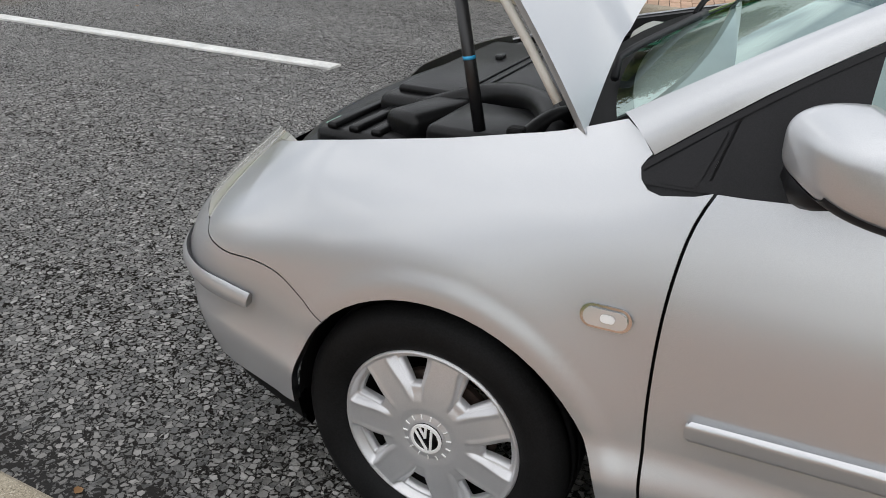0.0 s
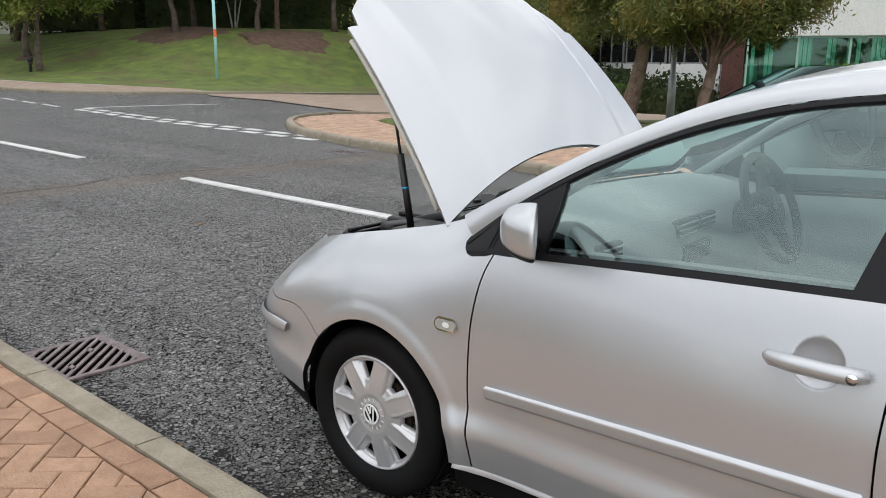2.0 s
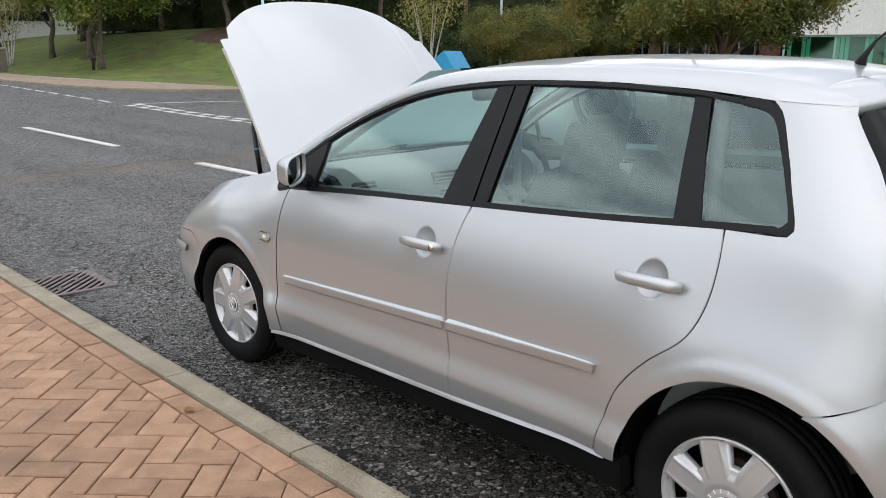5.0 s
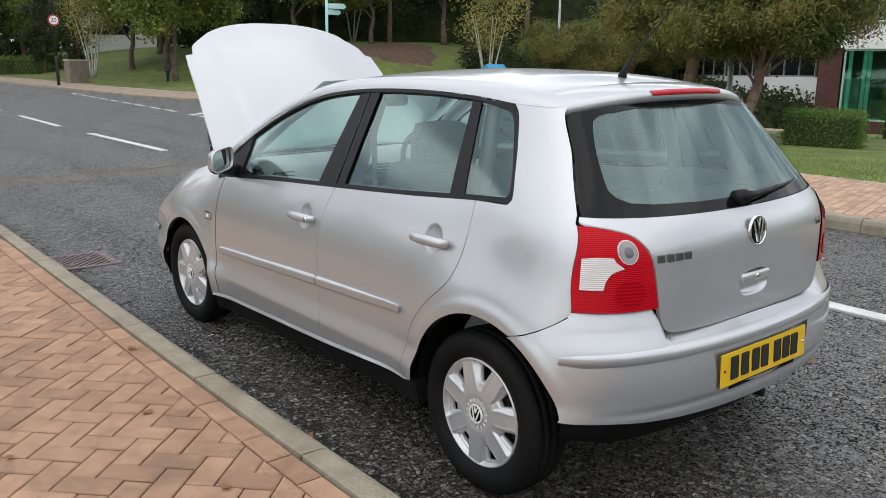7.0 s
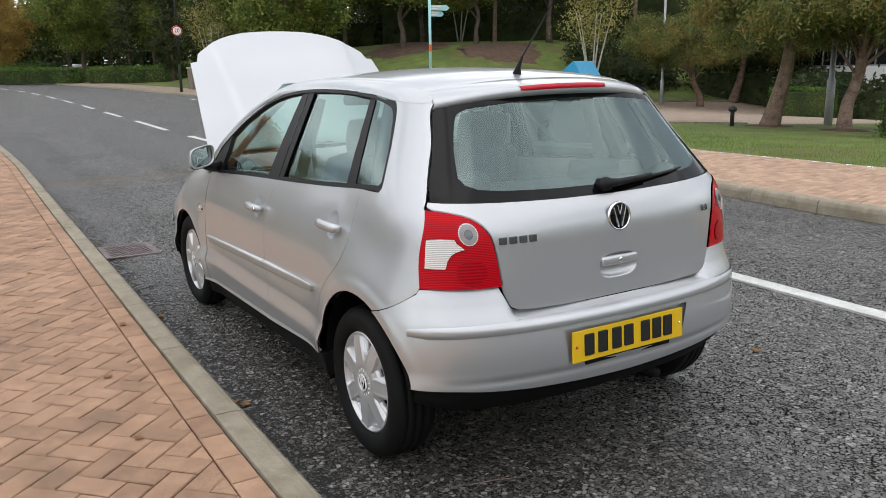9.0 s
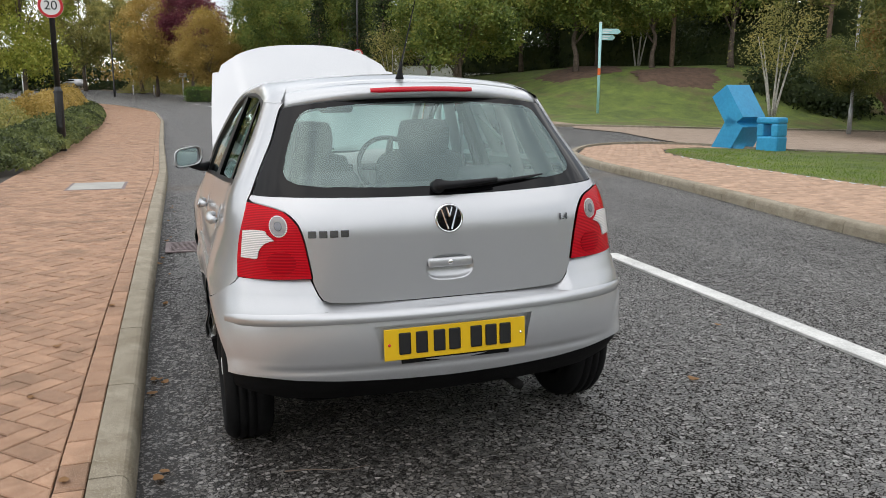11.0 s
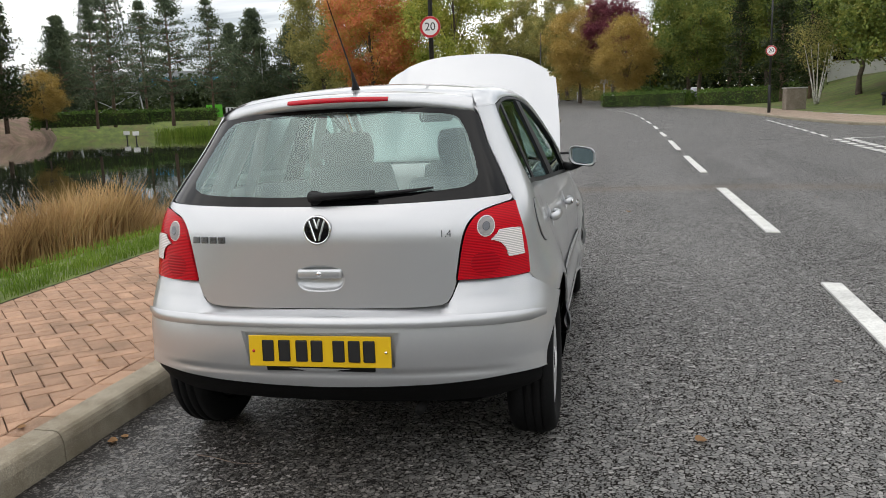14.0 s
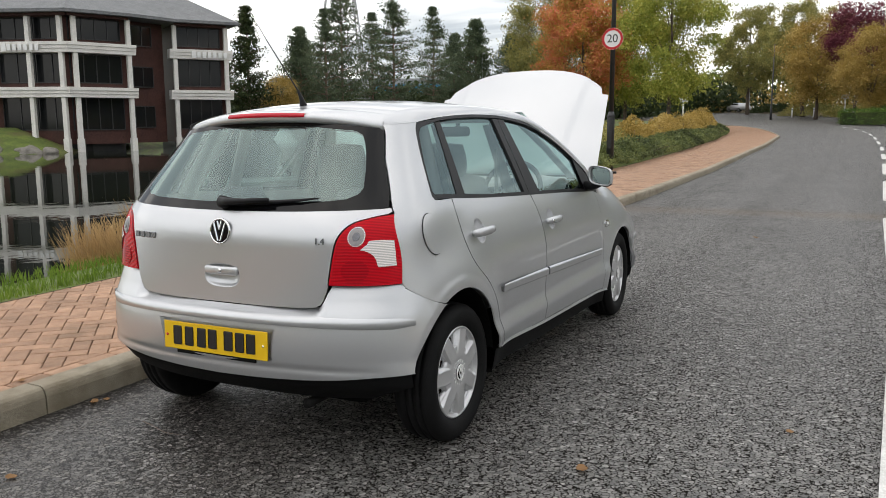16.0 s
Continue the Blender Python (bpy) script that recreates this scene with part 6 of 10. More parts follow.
def wheel_trim_mesh():
    """A dished silver trim with seven broad spokes and seven openings near the rim."""
    bm = bmesh.new()
    k, cols = 2 * math.pi / 7, 32
    rs = [0.030, 0.038, 0.044, 0.05, 0.054, 0.062, 0.07, 0.078, 0.086, 0.094, 0.100, 0.104, 0.108, 0.114, 0.121, 0.128, 0.135, 0.142, 0.149, 0.156, 0.162, 0.167, 0.170, 0.174, 0.178, 0.182, 0.185, 0.188, 0.191]
    grid, deep = [], []
    for r in rs:
        row, low = [], []
        h = slot_half(r)
        for c in range(7 * cols):
            o = c % cols - cols // 2
            ang = (c // cols) * k + (o / 8 * h if abs(o) <= 8 else math.copysign(h + (abs(o) - 8) / 8 * (k / 2 - h), o))
            y = -0.010 * (1 - (r / 0.19) ** 2)
            if r >= 0.182:
                y -= 0.005 * math.sin(math.pi * min(1, (r - 0.182) / 0.009))
            if 0.044 < r < 0.058:
                y += 0.003
            well = smooth_step(0.086, 0.098, r) * smooth_step(0.1815, 0.1775, r) * smooth_step(9.2, 7.4, abs(o))
            y += well * (0.005 + 0.010 * smooth_step(0.09, 0.17, r))
            if 0.090 < r < 0.180:
                y -= 0.0022 * math.exp(-((abs(o) - 9.6) / 1.0) ** 2)
            row.append(bm.verts.new((r * math.sin(ang), y, r * math.cos(ang))))
            low.append((r * math.sin(ang), y + 0.022, r * math.cos(ang)))
        grid.append(row)
        deep.append(low)
    n = 7 * cols
    i0, i1 = rs.index(0.114), rs.index(0.170)
    for i in range(len(rs) - 1):
        for c in range(n):
            o = c % cols - cols // 2 + 0.5
            if i0 <= i < i1 and abs(o) < 6:
                continue
            bm.faces.new((grid[i][c], grid[i + 1][c], grid[i + 1][(c + 1) % n], grid[i][(c + 1) % n]))
    # the openings have depth
    for sect in range(7):
        lo, hi = sect * cols + 10, sect * cols + 22
        loop = [(i0, c) for c in range(lo, hi)] + [(i, hi) for i in range(i0, i1)] + [(i1, c) for c in range(hi, lo, -1)] + [(i, lo) for i in range(i1, i0, -1)]
        low = [bm.verts.new(deep[i][c % n]) for i, c in loop]
        for q in range(len(loop)):
            (i, c), (i2, c2) = loop[q], loop[(q + 1) % len(loop)]
            bm.faces.new((grid[i][c % n], grid[i2][c2 % n], low[(q + 1) % len(loop)], low[q]))
    bmesh.ops.recalc_face_normals(bm, faces=bm.faces)
    return bm


wheel_meshes = {}


def wheel(x, side, spin, steer=0.0):
    """A tyre with its seven-spoke trim; the outer face looks along local -y."""
    w = part("wheel", lathe_bm(tyre_prof, 64), TYRE, car, "black tyre on a silver seven-spoke wheel trim", True) if "tyre" not in wheel_meshes else new("wheel", wheel_meshes["tyre"])
    wheel_meshes["tyre"] = w.data
    w.parent = car
    tagged(w, "black tyre on a silver seven-spoke wheel trim")
    turn = 0 if side < 0 else 180
    w.matrix_basis = pose(x, side * 0.786, WHEEL_R, 0, 0, turn + steer)
    if "trim" not in wheel_meshes:
        t = part("wheel_trim", wheel_trim_mesh(), WHEEL_SILVER, w, "silver plastic wheel trim", True)
        wheel_meshes["trim"] = t.data
        d = part("brake_disc", lathe_bm([(0.0001, 0.06), (0.125, 0.06), (0.125, 0.075), (0.0001, 0.075)], 32), BRAKE_RUST, w, "rusty brake disc")
        wheel_meshes["disc"] = d.data
        c = part("steel_rim", lathe_bm([(0.188, 0.03), (0.180, 0.05), (0.165, 0.09), (0.165, 0.15)], 40), LINER, w, "black steel rim", True)
        wheel_meshes["rim"] = c.data
    else:
        t, d, c = new("wheel_trim", wheel_meshes["trim"]), new("brake_disc", wheel_meshes["disc"]), new("steel_rim", wheel_meshes["rim"])
        for o in (t, d, c):
            o.parent = w
        tagged(t, "silver plastic wheel trim")
    t.matrix_basis = Matrix.Translation((0, 0.022, 0)) @ Matrix.Rotation(radians(spin), 4, "Y")
    m = Matrix.Translation((0, 0.011, 0)) @ Matrix.Rotation(radians(spin), 4, "Y") @ Matrix.Rotation(radians(180), 4, "Z")
    bd = part("wheel_badge", lathe_bm([(0.0001, 0.003), (0.030, 0.003), (0.034, 0.0), (0.034, -0.006)], 32), GLOSS_BLACK, w, "round silver wheel badge", True)
    bd.matrix_basis = m
    bm = lathe_bm([(0.0265, 0.002), (0.028, 0.005), (0.033, 0.005), (0.034, 0.001)], 32)
    for x0, z0, x1, z1 in ((-0.55, 0.62, -0.12, -0.72), (0.55, 0.62, 0.12, -0.72), (-0.2, 0.75, 0.0, 0.1), (0.2, 0.75, 0.0, 0.1)):
        tube(bm, [(x0 * 0.034, 0.004, z0 * 0.034), (x1 * 0.034, 0.004, z1 * 0.034)], 0.003, 6)
    for k in range(15):
        a = 2 * math.pi * k / 15
        tube(bm, [(0.043 * math.sin(a), -0.001, 0.043 * math.cos(a)), (0.053 * math.sin(a), -0.002, 0.053 * math.cos(a))], 0.0016, 5)
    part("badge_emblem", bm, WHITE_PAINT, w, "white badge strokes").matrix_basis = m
    return w


wheel(AXLE_F, -1, -14, 2.0)
wheel(AXLE_R, -1, 6)
wheel(AXLE_F, 1, 20, 2.0)
wheel(AXLE_R, 1, -9)

# arch liners
for (cx, cz, r) in (ARCH_F, ARCH_R):
    for s in BOTH:
        rows = []
        for a in (np.linspace(-14, 190, 30) if cx < 0 else np.linspace(24, 196, 28)):
            row = []
            for y in ((0.786 if cx < 0 or a > 34 else 0.745), 0.70, 0.60, 0.52):
                rr = r + (0.003 if y > 0.75 else 0.012)
                row.append((cx + rr * math.cos(radians(a)), y * s, cz + rr * math.sin(radians(a))))
            row.append((cx + 0.02 * math.cos(radians(a)), 0.515 * s, cz + 0.02 * math.sin(radians(a))))
            rows.append(row)
        loft("arch_liner", rows, LINER, car, "black wheel arch liner")

# ---- bonnet, propped open on a gas strut
OPEN = radians(50.4)
HINGE = Vector((-0.985, 0, 0.932))


def bonnet_point(a, y, lift=0.0):
    """A point of the open bonnet: a along it from the hinge line, lift out of its upper face."""
    half = bonnet_half(min(a, 0.73))
    h = 0.052 * (1 - (y / half) ** 2) + 0.030 * (1 - ((a - 0.37) / 0.37) ** 2) - 0.010
    h += 0.008 * smooth_step(0.43 + 0.06 * a, 0.40 + 0.06 * a, abs(y))
    h += lift
    return HINGE + Vector((-math.cos(OPEN) * a + math.sin(OPEN) * h, y, math.sin(OPEN) * a + math.cos(OPEN) * h))


def bonnet_half(a):
    return along([(-0.05, 0.682), (0.0, 0.680), (0.3, 0.668), (0.55, 0.648), (0.73, 0.630), (0.80, 0.585), (1.0, 0.56)], a)


def bonnet_rear(y):
    return 0.165 * (1 - min(1, abs(y) / 0.675) ** 2.0) - 0.01


def bonnet_front(y):
    t = abs(y) / 0.6
    a = 0.985 - 0.215 * t ** 3.2
    bump_y = abs(y) - 0.603
    return a if abs(y) < 0.585 else min(a, 0.735 + 0.02 * abs(bump_y))


rows_t, rows_b = [], []
NA, NY = 34, 61
for k in range(NY):
    t = -1 + 2 * k / (NY - 1)
    y_ref = t * 0.665
    a0, a1 = bonnet_rear(y_ref), bonnet_front(y_ref * 0.632 / 0.665)
    top_row, low_row = [], []
    for i in range(NA):
        a = a0 + (a1 - a0) * i / (NA - 1)
        y = t * bonnet_half(min(a, 0.73))
        top_row.append(bonnet_point(a, y))
        edge = max(smooth_step(0.80, 1.0, abs(t)), smooth_step(0.1, 0.0, i / (NA - 1)), smooth_step(0.92, 1.0, i / (NA - 1)))
        low_row.append(bonnet_point(a, y * 0.985, -0.030 + 0.014 * edge))
    rows_t.append(top_row)
    rows_b.append(low_row)
bonnet = loft("bonnet", rows_t[::-1], CAR_PAINT, car, "silver bonnet propped wide open")
inner = loft("bonnet_inner", rows_b, CAR_PAINT, bonnet, "silver inner bonnet skin")
rim_t = rows_t[0] + [r[-1] for r in rows_t[1:]] + rows_t[-1][::-1][1:] + [r[0] for r in rows_t[::-1][1:]]
rim_b = rows_b[0] + [r[-1] for r in rows_b[1:]] + rows_b[-1][::-1][1:] + [r[0] for r in rows_b[::-1][1:]]
loft("bonnet_edge", [rim_t, rim_b], CAR_PAINT, bonnet, "folded silver bonnet edge")
seal = [bonnet_point(a, -bonnet_half(a) * 0.972, -0.034) for a in np.linspace(0.06, 0.70, 14)]
part("bonnet_seal", tube_bm(seal, 0.008, 8), plain_mat("cream_seal", (0.55, 0.53, 0.48), 0.6), bonnet, "pale folded seam", True)
strut_foot, strut_head = Vector((-1.215, -0.600, 0.868)), bonnet_point(0.47, -0.606, -0.03)
way = (strut_head - strut_foot)
strut = part("gas_strut", tube_bm([strut_foot, strut_foot + way * 0.56], 0.0115, 14), BLACK_PAINT, car, "black gas strut holding the bonnet", True)
part("strut_rod", tube_bm([strut_foot + way * 0.55, strut_head], 0.0045, 10), BLACK_METAL, strut, "thin dark strut rod", True)
part("strut_band", tube_bm([strut_foot + way * 0.30, strut_foot + way * 0.315], 0.0119, 14), BLUE_PAINT, strut, "small blue band", True)

# ---- engine bay
bay = bmesh.new()
box(bay, (-1.42, 0, 0.50), (0.95, 1.16, 0.03))
box(bay, (-0.98, 0, 0.66), (0.04, 1.20, 0.40))
for s in BOTH:
    box(bay, (-1.30, 0.60 * s, 0.60), (0.66, 0.02, 0.32))
part("engine_bay", bay, DUSTY_DARK, car, "dark dusty engine bay")
for s in BOTH:
    rows = []
    for x in np.linspace(-1.64, -0.93, 24):
        z = along(WING_EDGE[::-1], x)
        p = shell(u_of_x(x, z), z)
        rows.append([(x, (p.y - 0.001) * s, p.z - 0.006), (x, (p.y - 0.028) * s, p.z - 0.010), (x, (p.y - 0.034) * s, p.z - 0.05), (x, (p.y - 0.06) * s, p.z - 0.055), (x, (p.y - 0.062) * s, p.z - 0.20)])
    loft("wing_channel", rows if s < 0 else rows[::-1], ENGINE_BLACK, car, "black inner wing channel", False, False)
rows = []
for y in np.linspace(-0.56, 0.56, 31):
    c = -1.76 + 0.16 * (y / 0.6) ** 2
    h = 0.735 + 0.03 * (y / 0.6) ** 2
    rows.append([(c - 0.05, y, h - 0.07), (c - 0.045, y, h - 0.01), (c - 0.02, y, h), (c + 0.05, y, h + 0.004), (c + 0.07, y, h - 0.01), (c + 0.072, y, h - 0.08)])
loft("slam_panel", rows, ENGINE_BLACK, car, "glossy black bonnet slam panel", False, False)
bm = box_bm((-1.36, -0.06, 0.772), (0.46, 0.60, 0.11), 0, 0.02)
box(bm, (-1.36, -0.06, 0.832), (0.40, 0.52, 0.022), 0, 0.009)
cover = part("engine_cover", bm, ENGINE_BLACK, car, "glossy black engine cover", True)
for x in (-1.40, -1.375):
    part("cover_ridge", box_bm((x, -0.06, 0.844), (0.008, 0.50, 0.006), 0, 0.002), ENGINE_BLACK, cover)
part("cover_clip", box_bm((-1.46, 0.02, 0.847), (0.018, 0.034, 0.012), 0, 0.004), BLACK_PAINT, cover, "small black cover clip")
part("oil_cap", tube_bm([(-1.30, 0.10, 0.82), (-1.30, 0.10, 0.85)], 0.035, 18), BLACK_PAINT, cover, "black oil filler cap", True)
bm = box_bm((-1.24, -0.47, 0.75), (0.22, 0.20, 0.20), 0, 0.015)
part("battery_box", bm, ENGINE_BLACK, car, "black battery cover", True)
bm = box_bm((-1.53, -0.41, 0.732), (0.22, 0.25, 0.12), 0, 0.018)
air = part("air_box", bm, ENGINE_BLACK, car, "black air box with raised ridges", True)
for k in range(3):
    part("air_box_ridge", box_bm((-1.60 + 0.055 * k, -0.41, 0.795), (0.026, 0.23, 0.016), 0, 0.006), ENGINE_BLACK, air, "", True)
bm = box_bm((-1.40, -0.33, 0.80), (0.10, 0.34, 0.075), -18, 0.02)
part("intake_duct", bm, ENGINE_BLACK, car, "black moulded intake duct", True)
part("service_sticker", box_bm((-1.700, -0.36, 0.7475), (0.030, 0.060, 0.001)), plain_mat("green_white_sticker", (0.35, 0.62, 0.50), 0.5), car, "small pale green sticker")
part("catch", box_bm((-1.17, -0.535, 0.846), (0.035, 0.030, 0.035), 0, 0.006), DUSTY_DARK, car, "dull metal bonnet catch")
for pts, r in (([(-1.10, -0.50, 0.84), (-1.20, -0.36, 0.86), (-1.34, -0.30, 0.84), (-1.48, -0.36, 0.80)], 0.028), ([(-1.05, -0.35, 0.85), (-1.12, -0.46, 0.87), (-1.17, -0.55, 0.83)], 0.018), ([(-1.06, 0.1, 0.86), (-1.15, -0.1, 0.88), (-1.13, -0.3, 0.86), (-1.05, -0.42, 0.83)], 0.016)):
    part("hose", tube_bm(spline(pts, 16), r, 10), ENGINE_BLACK, car, "black rubber hose", True)
part("coolant_tank", box_bm((-1.16, 0.46, 0.80), (0.16, 0.18, 0.15), 0, 0.03), plain_mat("milky_plastic", (0.55, 0.55, 0.50), 0.4), car, "milky coolant tank", True)
# scuttle under the screen, with wiper arms
rows = []
for y in np.linspace(-0.66, 0.66, 25):
    s0 = -1.075 + 0.13 * (abs(y) / 0.66) ** 2
    rows.append([(s0 - 0.075, y, 0.865), (s0 - 0.06, y, 0.925), (s0 - 0.02, y, 0.932), (s0 + 0.03, y, 0.945)])
loft("scuttle", rows, PLASTIC_BLACK, car, "black plastic scuttle panel", False, False)

# ---- windscreen
def screen_point(t, v):
    """Across by t from -1 to 1, up by v from 0 to 1."""
    zb = 0.945 + 0.43 * v
    half = 0.655 - 0.150 * v ** 0.9
    y = t * half
    x = -1.065 + 0.845 * v ** 0.97 + (0.115 * (1 - v) + 0.06 * v) * t * t
    z = zb - 0.010 * t * t * v
    return Vector((x, y, z))


rows = [[screen_point(-1 + 2 * k / 24, i / 16) for k in range(25)] for i in range(17)]
screen = loft("windscreen", rows[::-1], SCREEN_GLASS, car, "clear windscreen")
screen.visible_shadow = False
for s, y0 in ((-1, -0.42), (1, 0.30)):
    pts = [(-1.07 + 0.10 * (y0 / 0.66) ** 2, y0, 0.945), (-1.04, y0 + 0.06, 0.972), (-1.0, y0 + 0.36, 0.985), (-0.985, y0 + 0.52, 0.985)]
    part("wiper", tube_bm(spline(pts, 10), 0.008, 6), TRIM_BLACK, car, "black windscreen wiper", True)
rm = part("cabin_mirror", box_bm((-0.33, 0.0, 1.262), (0.035, 0.20, 0.06), 0, 0.02), CABIN_DARK, car, "dark rear-view mirror", True)
part("mirror_stalk", tube_bm([(-0.35, 0, 1.28), (-0.40, 0, 1.315)], 0.012, 8), CABIN_DARK, rm)

# ---- door mirrors
for s in BOTH:
    c = Vector((-0.618, 0.834, 0.990))
    yaw = 0.62 if s < 0 else 0.34
    rows = []
    for i in range(13):
        t = i / 12
        ang = math.pi * 0.5 * t
        back = math.cos(ang)
        grow = math.sin(ang) ** 0.62
        row = []
        for k in range(28):
            th = 2 * math.pi * k / 28
            ct, st = math.cos(th), math.sin(th)
            yy = math.copysign(abs(ct) ** 0.54, ct) * 0.079 * grow
            zz = math.copysign(abs(st) ** 0.56, st) * 0.057 * grow
            zz -= 0.012 * grow * (yy / 0.090)
            row.append((c.x + 0.050 - 0.105 * back + yaw * yy, (c.y + yy) * s, c.z + zz))
        rows.append(row)
    rows.append([(p[0] + 0.004, p[1] + (c.y * s - p[1]) * 0.06, p[2] + (c.z - p[2]) * 0.06) for p in rows[-1]])
    rows.append([(p[0] - 0.012, p[1] + (c.y * s - p[1]) * 0.10, p[2] + (c.z - p[2]) * 0.10) for p in rows[-1]])
    if s > 0:
        rows = rows[::-1]
    mir = loft("door_mirror", rows, CAR_PAINT, car, "silver door mirror housing", True)
    lower = [[(p[0], c.y * s + (p[1] - c.y * s) * 1.015, c.z + (p[2] - c.z) * 1.02 - 0.001) for p in r[15:27]] for r in (rows[4:14] if s < 0 else rows[-14:-4])]
    loft("mirror_skirt", lower, TRIM_BLACK, mir, "black lower edge of the mirror")
    bm = bmesh.new()
    bm.faces.new([bm.verts.new((p[0] - 0.004, c.y * s + (p[1] - c.y * s) * 0.97, c.z + (p[2] - c.z) * 0.97)) for p in (rows[-1] if s < 0 else rows[0])])
    bmesh.ops.recalc_face_normals(bm, faces=bm.faces)
    part("mirror_glass", bm, MIRROR_GLASS, mir, "mirror glass")
    bm = bmesh.new()
    tube(bm, [(-0.665, 0.715 * s, 0.925), (-0.655, 0.765 * s, 0.922), (-0.640, 0.80 * s, 0.930), (-0.615, 0.84 * s, 0.940)], [0.030, 0.026, 0.020, 0.010], 10)
    part("mirror_arm", bm, TRIM_BLACK, mir, "black mirror foot", True)

# ---- cabin
cab = bmesh.new()
box(cab, (0.2, 0, 0.36), (2.3, 1.30, 0.03))
part("cabin_floor", cab, CABIN_DARK, car, "dark cabin carpet")
for s in BOTH:
    rows = []
    for x in np.linspace(-0.80, 1.50, 24):
        b = belt(x)
        ty = 0.63 if x < 1.2 else 0.63 - 0.25 * (x - 1.2)
        rows.append([(x, ty * s, b + 0.004), (x, (ty - 0.03) * s, b + 0.006), (x, (ty - 0.05) * s, b - 0.06), (x, (ty - 0.03) * s, b - 0.30), (x, (ty - 0.03) * s, 0.37)])
    loft("door_card", rows if s < 0 else rows[::-1], CABIN_GREY, car, "pale grey door lining")
# dashboard
rows = []
for y in np.linspace(-0.62, 0.62, 25):
    bow = 0.10 * (abs(y) / 0.62) ** 2
    hump = 0.035 * math.exp(-((y - 0.33) / 0.17) ** 2)
    rows.append([(-1.05 + bow, y, 0.935), (-0.90 + bow * 0.6, y, 0.955 + hump * 0.3), (-0.72, y, 0.955 + hump), (-0.60, y, 0.935 + hump), (-0.545, y, 0.89 + hump * 0.5), (-0.535, y, 0.80), (-0.56, y, 0.66), (-0.60, y, 0.45)])
dash_b = loft("dashboard", rows, CABIN_GREY, car, "pale grey dashboard")
for y, w in ((-0.52, 0.07), (-0.07, 0.075), (0.07, 0.075)):
    bm = box_bm((-0.548, y, 0.885), (0.03, w * 1.7, 0.055), 0, 0.01)
    v = part("air_vent", bm, CABIN_DARK, dash_b, "dark air vent")
    for k in range(3):
        part("vent_slat", box_bm((-0.531, y, 0.868 + 0.016 * k), (0.006, w * 1.5, 0.004)), CABIN_GREY, v)
part("radio", box_bm((-0.540, 0, 0.80), (0.02, 0.19, 0.06), 0, 0.005), CABIN_DARK, dash_b, "dark radio panel")
part("centre_console", box_bm((-0.35, 0, 0.55), (0.5, 0.18, 0.22), 0, 0.04), CABIN_GREY, car, "pale centre console")
part("gear_lever", tube_bm([(-0.30, 0, 0.62), (-0.33, 0, 0.72), (-0.33, 0, 0.76)], [0.012, 0.010, 0.024], 10), CABIN_DARK, car, "dark gear lever", True)
# steering wheel on the right
bm = bmesh.new()
tilt = Matrix.Translation((-0.43, 0.33, 0.905)) @ Matrix.Rotation(radians(66), 4, "Y")
ringpts = [tilt @ Vector((0.182 * math.cos(a), 0.182 * math.sin(a), 0)) for a in np.linspace(0, 2 * math.pi, 41)]
tube(bm, ringpts, 0.015, 10)
for a in (0.2, math.pi - 0.2, -math.pi / 2):
    tube(bm, [tilt @ Vector((0, 0, -0.02)), tilt @ Vector((0.18 * math.cos(a), 0.18 * math.sin(a), 0))], [0.03, 0.016], 8)
tube(bm, [tilt @ Vector((0, 0, 0.01)), tilt @ Vector((0, 0, -0.16))], [0.075, 0.05], 16)
part("steering_wheel", bm, CABIN_DARK, car, "dark steering wheel", True)


def cushion_bm(size, m, bulge=0.12):
    bm = bmesh.new()
    bmesh.ops.create_cube(bm, size=1.0)
    bmesh.ops.subdivide_edges(bm, edges=bm.edges[:], cuts=5, use_grid_fill=True)
    for v in bm.verts:
        c = v.co * 2
        s = Vector((c.x * math.sqrt(max(0, 1 - c.y * c.y / 2 - c.z * c.z / 2 + c.y * c.y * c.z * c.z / 3)), c.y * math.sqrt(max(0, 1 - c.z * c.z / 2 - c.x * c.x / 2 + c.z * c.z * c.x * c.x / 3)), c.z * math.sqrt(max(0, 1 - c.x * c.x / 2 - c.y * c.y / 2 + c.x * c.x * c.y * c.y / 3))))
        v.co = c.lerp(s, 0.45) * 0.5
        v.co = m @ Vector((v.co.x * size[0], v.co.y * size[1], v.co.z * size[2]))
    return bm


for y in (-0.30, 0.30):
    seat = part("front_seat", cushion_bm((0.52, 0.50, 0.20), pose(0.03, y, 0.58, 0, -6, 0)), SEAT_CLOTH, car, "dark grey cloth front seat", True)
    part("seat_back", cushion_bm((0.16, 0.48, 0.60), pose(0.32, y, 0.78, 0, 20, 0)), SEAT_CLOTH, seat, "", True)
    part("headrest", cushion_bm((0.11, 0.27, 0.18), pose(0.44, y, 1.120, 0, 14, 0)), SEAT_CLOTH, seat, "dark cloth headrest", True)
    for k in (-0.06, 0.06):
        part("headrest_post", tube_bm([(0.40, y + k, 1.00), (0.435, y + k, 1.09)], 0.007, 6), CHROME, seat)
    belt_b = part("seat_belt", box_bm((0.31, math.copysign(0.548, y), 0.98), (0.03, 0.012, 0.40), 0, 0.003), CABIN_GREY, car, "grey seat belt")
rs_ = part("rear_seat", cushion_bm((0.50, 1.22, 0.20), pose(0.85, 0, 0.60, 0, -6, 0)), SEAT_CLOTH, car, "dark grey cloth rear bench", True)
part("seat_back", cushion_bm((0.14, 1.20, 0.46), pose(1.16, 0, 0.76, 0, 20, 0)), SEAT_CLOTH, rs_, "", True)
